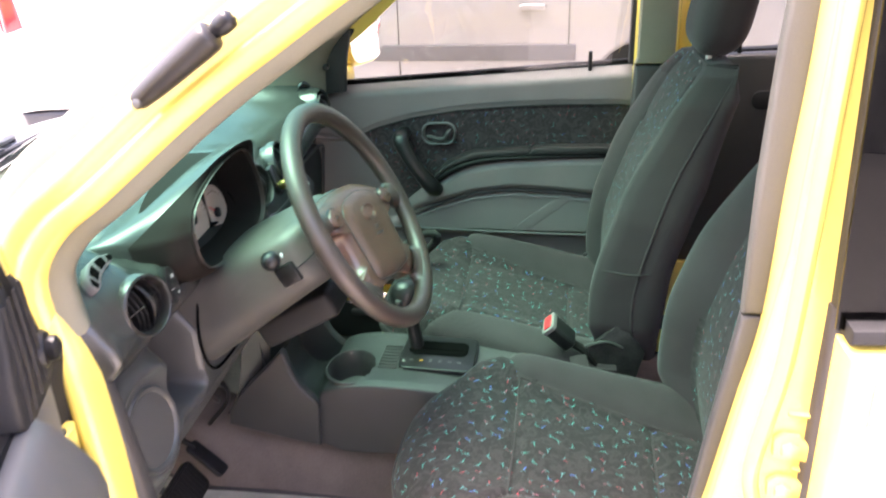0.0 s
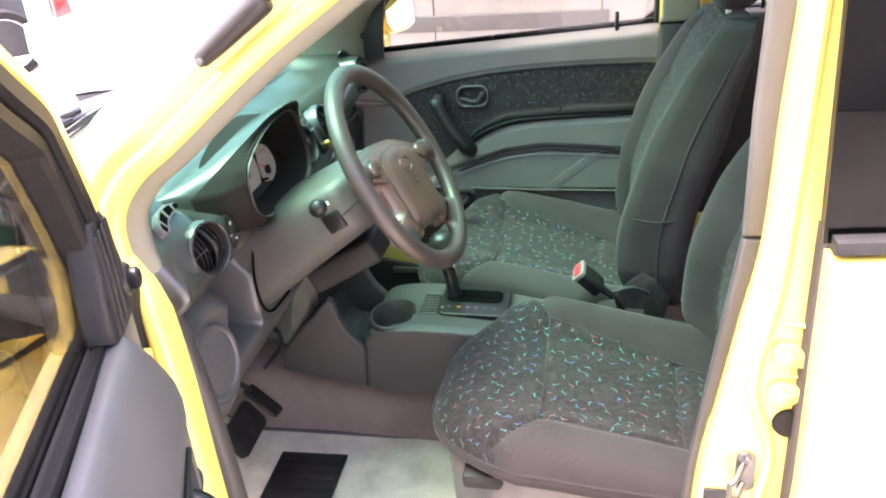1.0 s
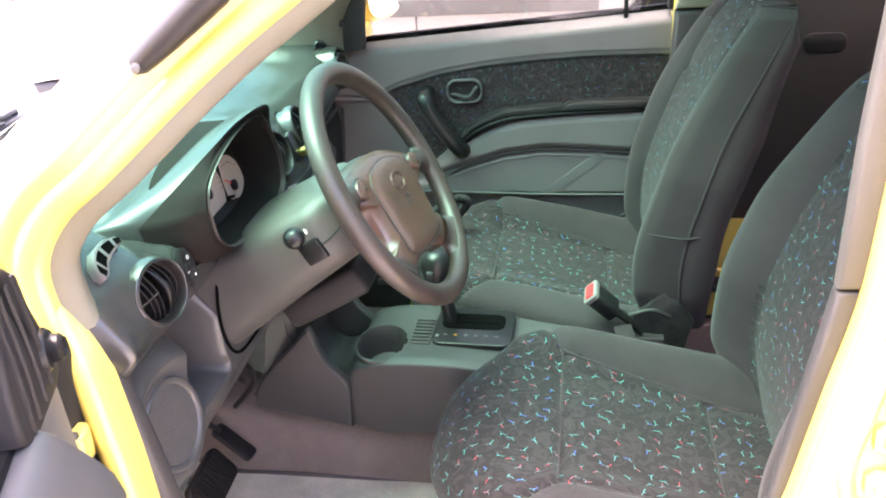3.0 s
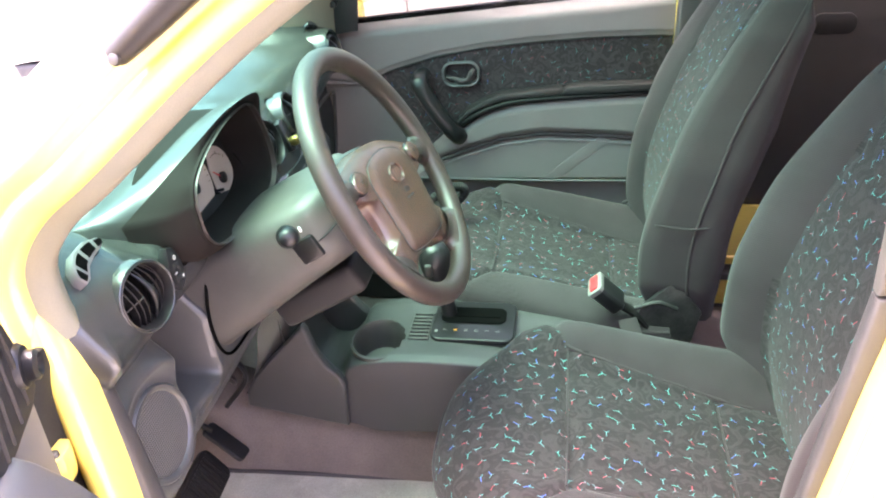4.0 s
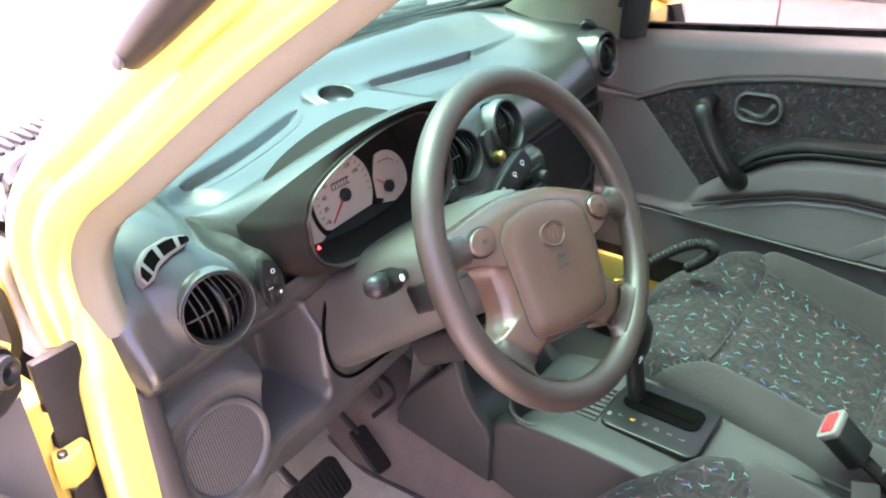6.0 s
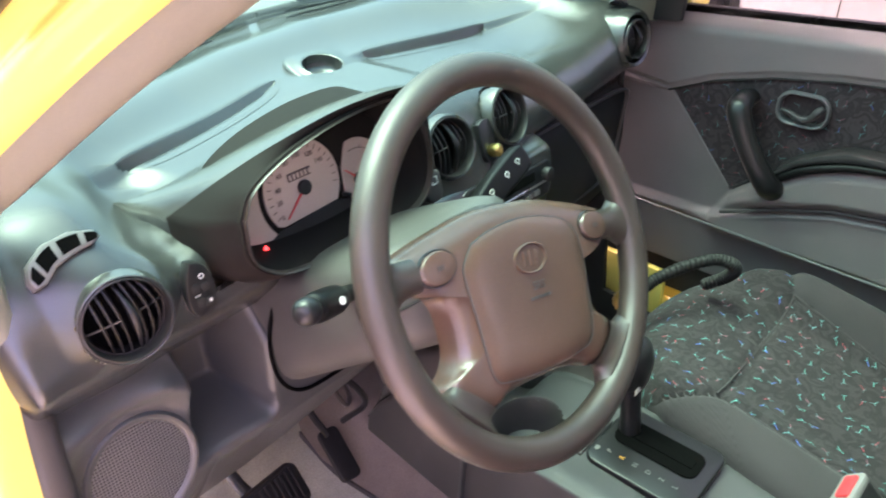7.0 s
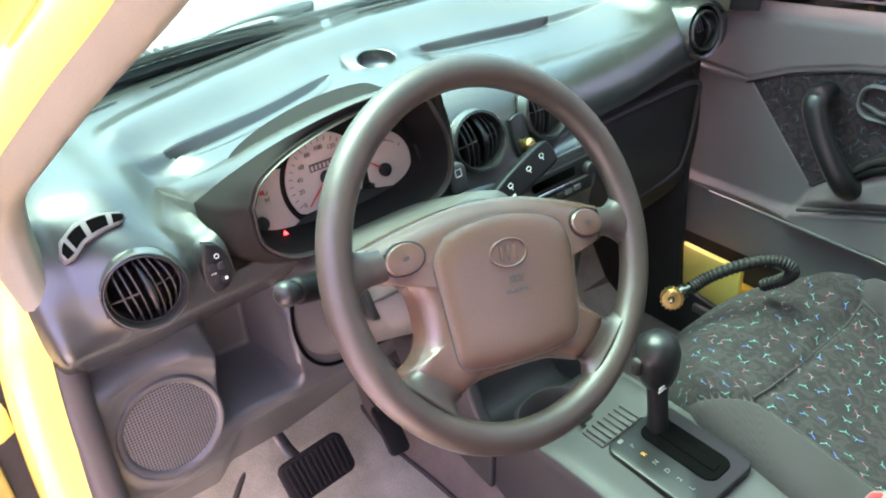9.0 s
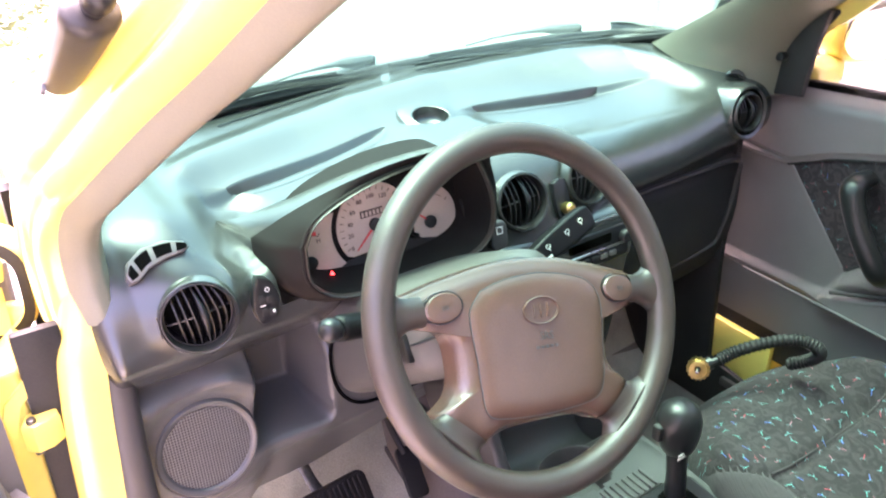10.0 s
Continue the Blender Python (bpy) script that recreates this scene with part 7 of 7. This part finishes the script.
    back = part("backrest", sheet(R, uvb, keep=pat), FLECK, st, "flecked dark velour backrest panel", sharp=80)
    lft = np.broadcast_to((np.linspace(-1, 1, NA)[:-1] < 0)[None], pat.shape)
    part("back_bolster", sheet(R, uvb, keep=~pat & lft), PLAIN_CLOTH, st, "plain grey ribbed backrest wing", sharp=80)
    part("back_bolster", sheet(R, uvb, keep=~pat & ~lft), PLAIN_CLOTH, st, "plain grey ribbed backrest wing", sharp=80)
    # sides and rear of the backrest
    ring = np.concatenate([R[:, 0], R[-1, 1:-1], R[::-1, -1]])
    cx = np.interp(ring[:, 2], BX[:, 1], BX[:, 0]) + dx
    rows = [ring]
    for f, inn in ((0.3, 1.015), (0.7, 1.01), (1.0, 0.96), (1.05, 0.85)):
        q = ring.copy()
        depth = np.interp(ring[:, 2], (0.52, 0.65, 0.9, 1.06, 1.105), (0.09, 0.112, 0.115, 0.085, 0.05))
        q[:, 0] = np.maximum(ring[:, 0], ring[:, 0] * (1 - f) + (cx + depth) * f)
        q[:, 1] = yc + (ring[:, 1] - yc) * inn
        q[:, 2] = 0.84 + (ring[:, 2] - 0.84) * (1 + 0.02 * math.sin(f * 3)) if f < 1.04 else 0.84 + (ring[:, 2] - 0.84) * 0.94
        rows.append(q)
    rows = np.array(rows)
    uvr = np.stack([rows[..., 0] + rows[..., 1], rows[..., 2]], -1)
    part("back_side", sheet(rows, uvr), PLAIN_CLOTH, st, sharp=80)
    bk = []
    for bx, bz in BX[2:-2:4]:
        h = float(np.interp(bz, (0.52, 0.65, 0.9, 1.04, 1.105), (0.17, 0.205, 0.20, 0.15, 0.09)))
        dep = float(np.interp(bz, (0.52, 0.65, 0.9, 1.06, 1.105), (0.09, 0.116, 0.120, 0.088, 0.05)))
        bk.append([(bx + dx + dep + 0.006 * (1 - (t * t)), yc + h * t, 0.84 + (bz - 0.84) * 0.97) for t in np.linspace(-1, 1, 12)])
    bk = np.array(bk)
    part("back_panel", sheet(bk, bk[..., 1:]), DARK_CLOTH, st, "charcoal cloth seat back", sharp=80)
    part("piping", tube([p for p in ring[::4]], 0.003, 8), DARK_CLOTH, st)
    # zip seam low on the side
    part("seam_cord", tube([(0.625 + dx, yc - 0.236, 0.735), (0.69 + dx, yc - 0.238, 0.728), (0.745 + dx, yc - 0.232, 0.735)], 0.002, 6, 12), DARK_CLOTH, st)
    # headrest on two posts
    hr = []
    for f in np.linspace(0, 1, 22):
        z = 1.112 + 0.165 * f
        pw = (1 - abs(2 * f - 1) ** 3.2)
        hw, ht = 0.125 * max(0.05, pw) ** 0.35, 0.052 * max(0.02, pw) ** 0.45
        row = []
        for t in np.linspace(0, 2 * np.pi, 40, endpoint=False):
            q = (abs(math.cos(t)) ** 3.5 + abs(math.sin(t)) ** 3.5) ** (-1 / 3.5)
            row.append((0.822 + dx + 0.03 * f + ht * q * math.cos(t), yc + hw * q * math.sin(t), z))
        hr.append(row)
    hr = np.array(hr)
    uvh = np.stack([hr[..., 0] + hr[..., 1], hr[..., 2]], -1)
    bm = to_bm(sheet(hr, uvh, cv=True))
    bmesh.ops.holes_fill(bm, edges=bm.edges[:], sides=60)
    head = part("headrest", bm, DARK_CLOTH, st, "charcoal cloth headrest", sharp=60)
    for s in (-1, 1):
        part("headrest_post", cyl(0.006, 0.09, (0.815 + dx, yc + s * 0.05, 1.10), 14, 0.001), CHROME, head)
        part("post_collar", rbox((0.03, 0.03, 0.014), (0.814 + dx, yc + s * 0.05, 1.098), 0.004, 2), BLACK, head)
    return st


seat(-0.250, 0.15, "grey cloth driver seat with colour-flecked velour panels")
seat(0.318, 0.0, "grey cloth passenger seat with colour-flecked velour panels")

# belt buckle between the seats
bkl = thing("seat_belt_buckle", (0.55, 0.09, 0.50), "black seat belt buckle with red release button", "seat belt")
BK = frame_of((0.528, 0.082, 0.612), (0.15, 1, 0.05), (-0.72, -0.10, 0.70))
part("buckle_body", prism(rounded(0.048, 0.030, 0.007, 4), -0.060, 0.004, 0.004, 3, BK), BLACK, bkl)
part("release_button", prism(rounded(0.036, 0.018, 0.003, 3), 0.003, 0.008, 0.0015, 2, BK), RED, bkl, "red release button")
part("button_frame", prism(rounded(0.050, 0.032, 0.007, 4), -0.004, 0.005, 0.001, 2, BK), GREY, bkl)
part("stalk", tube([BK @ Vector((0, 0, -0.058)), (0.60, 0.095, 0.545), (0.63, 0.10, 0.50), (0.65, 0.10, 0.42)], [0.016, 0.015, 0.013, 0.012], 12, 20, flat=0.5), RUBBER, bkl)
part("webbing", tube([(0.585, 0.06, 0.555), (0.60, 0.03, 0.53), (0.64, 0.02, 0.50)], 0.018, 10, 14, flat=0.15), DARK_CLOTH, bkl)
hb = thing("handbrake", (0.66, 0.01, 0.42), "black handbrake lever between the front seats", "handbrake")
part("lever", tube([(0.50, 0.005, 0.555), (0.56, 0.007, 0.545), (0.66, 0.01, 0.50), (0.74, 0.01, 0.44)], [0.012, 0.015, 0.015, 0.014], 14, 24), BLACK, hb)
part("button", cyl(0.007, 0.014, (0.496, 0.005, 0.556), 14, 0.002, m=None), BLACK_MATT, hb)
part("boot", prism(rounded(0.16, 0.09, 0.03, 5, 0.72, 0.01), 0.34, 0.42, 0.02, 3), RUBBER, hb)

# belt on the driver's post side is out of view; gas hose lying on the passenger seat
hose = thing("hose", (0.2, 0.3, 0.62), "corrugated black hose with brass fitting lying on the passenger seat", "hose")
line = spline([(0.150, 0.262, 0.640), (0.160, 0.290, 0.651), (0.188, 0.320, 0.671), (0.222, 0.342, 0.688), (0.246, 0.352, 0.689), (0.255, 0.362, 0.674), (0.240, 0.368, 0.650), (0.210, 0.366, 0.624)], 120)
rr = [0.0092 + 0.0016 * (k % 3 == 0) for k in range(120)]
part("corrugated_tube", tube(line, rr, 12), RUBBER, hose)
part("sleeve", tube([(0.144, 0.250, 0.636), (0.153, 0.270, 0.643)], 0.0065, 12), BLACK, hose)
part("collar", tube([(0.139, 0.238, 0.631), (0.145, 0.252, 0.637)], 0.0105, 14), BLACK, hose)
HM = frame_of((0.138, 0.232, 0.630), (0, 0, 1), (0.45, -0.75, 0.30))
nut = part("fitting", lathe([(0.006, 0.012), (0.014, 0.012), (0.0165, 0.008), (0.0165, -0.006), (0.013, -0.012), (0.0, -0.012)], 28, HM), BRASS, hose, "knurled brass fitting")
for k in range(16):
    q = 2 * math.pi * k / 16
    part("knurl", cyl(0.0018, 0.015, (0.0165 * math.cos(q), 0.0165 * math.sin(q), 0.001), 6, 0, m=HM), BRASS, nut)
part("pin", cyl(0.0028, 0.022, (0, 0, 0.014), 10, 0.0008, m=HM), CHROME, nut)

# rear bench
bench = thing("rear_bench", (1.35, 0, 0.27), "dark cloth rear bench seat", "car seat")
bs = [[(x, y, z) for x, z in spline([(1.12, 0.30), (1.10, 0.45), (1.14, 0.52), (1.30, 0.52), (1.55, 0.49)], 20)] for y in np.linspace(-0.57, 0.57, 20)]
part("cushion", sheet(bs, np.array(bs)[..., :2]), DARK_CLOTH, bench)
bb = [[(x, y, z) for x, z in spline([(1.50, 0.47), (1.55, 0.70), (1.66, 0.98), (1.70, 1.02), (1.76, 0.98)], 20)] for y in np.linspace(-0.57, 0.57, 20)]
part("backrest", sheet(bb, np.array(bb)[..., 1:]), DARK_CLOTH, bench)
single("rear_sill_cover", prism([(0.80, 0.535), (0.93, 0.535), (0.90, 0.40), (0.81, 0.40)], -0.598, -0.585, 0.004, 2, XZ), YELLOW, "yellow painted panel low beside the rear door", "trim panel", "structure")

# ---------------------------------------------------------------- other vehicles and the yard


def parked_car(m, paint, label, length, rx=0.92):
    """A parked car in its own frame: X forward, Y to its left, Z up; origin under its right rear corner."""
    c = thing("parked_car", m.translation, label, "car", "parked cars")
    L, H, W = length, 0.93, 1.62
    xz = m @ Matrix(((1, 0, 0, 0), (0, 0, 1, 0), (0, 1, 0, 0), (0, 0, 0, 1)))  # polygon (x, z), extrusion to its left
    wr, fx = 0.36, L - 0.72
    low = [(0.04, 0.30), (0.0, 0.45), (0.0, 0.75), (0.05, 0.93), (0.30, 0.98), (L - 1.0, 0.98), (L - 0.2, 0.82), (L, 0.62), (L - 0.02, 0.34), (L - 0.1, 0.25)]
    for cx in (fx, rx):
        low += [(cx + wr * math.cos(t), 0.30 + wr * math.sin(t)) for t in np.linspace(0, math.pi, 15)]
    low += [(rx - wr, 0.24), (0.2, 0.278)]
    part("body", prism(low, 0.0, W, 0.05, 4, xz), paint, c, sharp=50)
    part("wheel_housing", prism([(0.25, 0.28), (L - 0.25, 0.28), (L - 0.3, 0.66), (0.3, 0.66)], 0.10, W - 0.10, 0, 1, xz), BLACK_MATT, c)
    cab = [(0.10, 0.96), (0.28, 1.42), (0.55, 1.50), (L - 1.75, 1.50), (L - 1.0, 0.96)]
    part("cabin", prism(cab, 0.12, W - 0.12, 0.06, 4, xz), paint, c)
    for side in (0.112, W - 0.118):
        part("side_window", prism([(0.30, 1.02), (0.42, 1.38), (0.98, 1.42), (0.98, 1.02)], side, side + 0.006, 0.001, 1, xz), DARK_GLASS, c)
        part("side_window", prism([(1.06, 1.02), (1.06, 1.42), (L - 1.85, 1.42), (L - 1.30, 1.02)], side, side + 0.006, 0.001, 1, xz), DARK_GLASS, c)
    part("side_moulding", prism([(rx + wr + 0.06, 0.55), (fx - wr - 0.06, 0.55), (fx - wr - 0.06, 0.64), (rx + wr + 0.06, 0.64)], -0.014, 0.004, 0.006, 3, xz), MOULDING if paint is SILVER else paint, c)
    for gx in (rx + wr + 0.10, rx + wr + 1.05):
        if gx < fx - wr + 0.1:
            part("door_gap", rbox((0.006, 0.003, 0.62), (gx, -0.0005, 0.66), 0, 1, m), BLACK, c)
    part("door_handle", prism(rounded(0.14, 0.035, 0.015, 4, rx + wr + 0.30, 0.84), -0.02, 0.0, 0.008, 3, xz), paint, c)
    part("rear_bumper", prism([(-0.03, 0.30), (-0.05, 0.36), (-0.04, 0.56), (0.10, 0.58), (0.26, 0.50), (0.27, 0.30)], -0.012, W + 0.012, 0.04, 4, xz), paint, c)
    part("bumper_valance", prism([(0.0, 0.20), (-0.02, 0.30), (0.2, 0.276), (rx - wr - 0.01, 0.236), (rx - wr - 0.02, 0.17), (0.15, 0.16)], -0.004, W, 0.02, 3, xz), GREY_PAINT, c)
    for y0 in (-0.006, W - 0.164):
        part("tail_lamp", prism([(-0.012, 0.76), (-0.012, 1.00), (0.06, 1.02), (0.09, 0.78)], y0, y0 + 0.17, 0.015, 3, xz), LAMP_RED, c, "red tail lamp")
    for cx in (rx, fx):
        for y0 in (0.02, W - 0.20):
            wm = m @ Matrix.Translation((cx, y0 + 0.09, 0.285)) @ pose(0, 0, 0, 90, 0, 0)
            w = part("wheel", lathe([(0.19, 0.085), (0.255, 0.09), (0.28, 0.07), (0.285, 0.0), (0.28, -0.07), (0.255, -0.09), (0.19, -0.085)], 40, wm), RUBBER, c, "black tyre")
            part("rim", lathe([(0.0, 0.06), (0.05, 0.065), (0.15, 0.05), (0.19, 0.08), (0.195, -0.08), (0.0, -0.05)], 40, wm), CHROME, w)
    return c


head = Vector((0.72, 0.69, 0)).normalized()
parked_car(frame_of((-2.62, 2.915, 0), head, (0, 0, 1)), WHITE_PAINT, "white hatchback parked at an angle in the yard", 3.6)
parked_car(frame_of((2.15, 3.2, 0), (-1, 0, 0), (0, 0, 1)) @ Matrix.Diagonal((1, -1, 1, 1)), SILVER, "silver van parked alongside the taxi", 4.1, 1.15)

moto = thing("covered_motorcycle", (-5.0, 4.9, 0), "motorcycle under a dark tarpaulin", "motorcycle")
cov = []
for f in np.linspace(0, 1, 16):
    row = []
    for t in np.linspace(0, 2 * np.pi, 48, endpoint=False):
        fold = 1 + 0.10 * f * math.sin(9 * t + 2 * math.sin(3 * t)) + 0.05 * math.sin(5 * t)
        r1, r2 = (0.12 + 0.75 * f ** 0.6) * fold, (0.08 + 0.30 * f ** 0.5) * fold
        row.append((-5.1 + r1 * math.cos(t) * 0.75 - r2 * math.sin(t) * 0.6, 5.0 + r1 * math.cos(t) * 0.6 + r2 * math.sin(t) * 0.75, 1.12 - 0.12 * math.cos(2 * t) * (1 - f) - 0.98 * f**1.5))
    cov.append(row)
part("cover", sheet(cov, cv=True), TARP, moto, "dark creased tarpaulin", sharp=80)
wmt = frame_of((-4.52, 4.76, 0.29), (0, 0, 1), (-0.64, 0.77, 0))
wt = part("wheel", lathe([(0.21, 0.04), (0.27, 0.05), (0.29, 0.0), (0.27, -0.05), (0.21, -0.04)], 40, wmt, True), RUBBER, moto, "black tyre")
part("rim", lathe([(0.20, 0.02), (0.21, 0.03), (0.215, -0.03), (0.20, -0.02)], 40, wmt, True), CHROME, wt)
part("stand", tube([(-5.1, 5.0, 0.02), (-5.1, 5.0, 0.4)], 0.02, 8), DARK_METAL, moto)

# low shrub beyond the bonnet
rng = random.Random(4)
bush = thing("shrub", (-4.6, -0.3, 0), "low yellow-green shrub at the edge of the yard", "shrub")
for k in range(5):
    a0 = rng.uniform(0, 6.28)
    part("stem", tube([(-4.6, -0.3, 0), (-4.6 + 0.2 * math.cos(a0), -0.3 + 0.2 * math.sin(a0), 0.3), (-4.6 + 0.4 * math.cos(a0), -0.3 + 0.4 * math.sin(a0), 0.5)], [0.012, 0.009, 0.004], 6, 8), WOOD, bush)
verts, faces = [], []
for k in range(900):
    u, v, w = rng.gauss(0, 0.32), rng.gauss(0, 0.42), abs(rng.gauss(0.32, 0.16))
    c0 = Vector((-4.6 + u, -0.3 + v, w))
    ax = Vector((rng.gauss(0, 1), rng.gauss(0, 1), rng.gauss(0, 0.6))).normalized()
    sd = ax.cross(Vector((rng.gauss(0, 1), rng.gauss(0, 1), rng.gauss(0, 1)))).normalized()
    b0 = len(verts)
    verts += [tuple(c0), tuple(c0 + ax * 0.03 + sd * 0.014), tuple(c0 + ax * 0.065), tuple(c0 + ax * 0.03 - sd * 0.014)]
    faces.append((b0, b0 + 1, b0 + 2, b0 + 3))
me = bpy.data.meshes.new("leaves")
me.from_pydata(verts, [], faces)
lv = part("leaves", me, LEAF, bush)
lv["kind"] = "stuff"
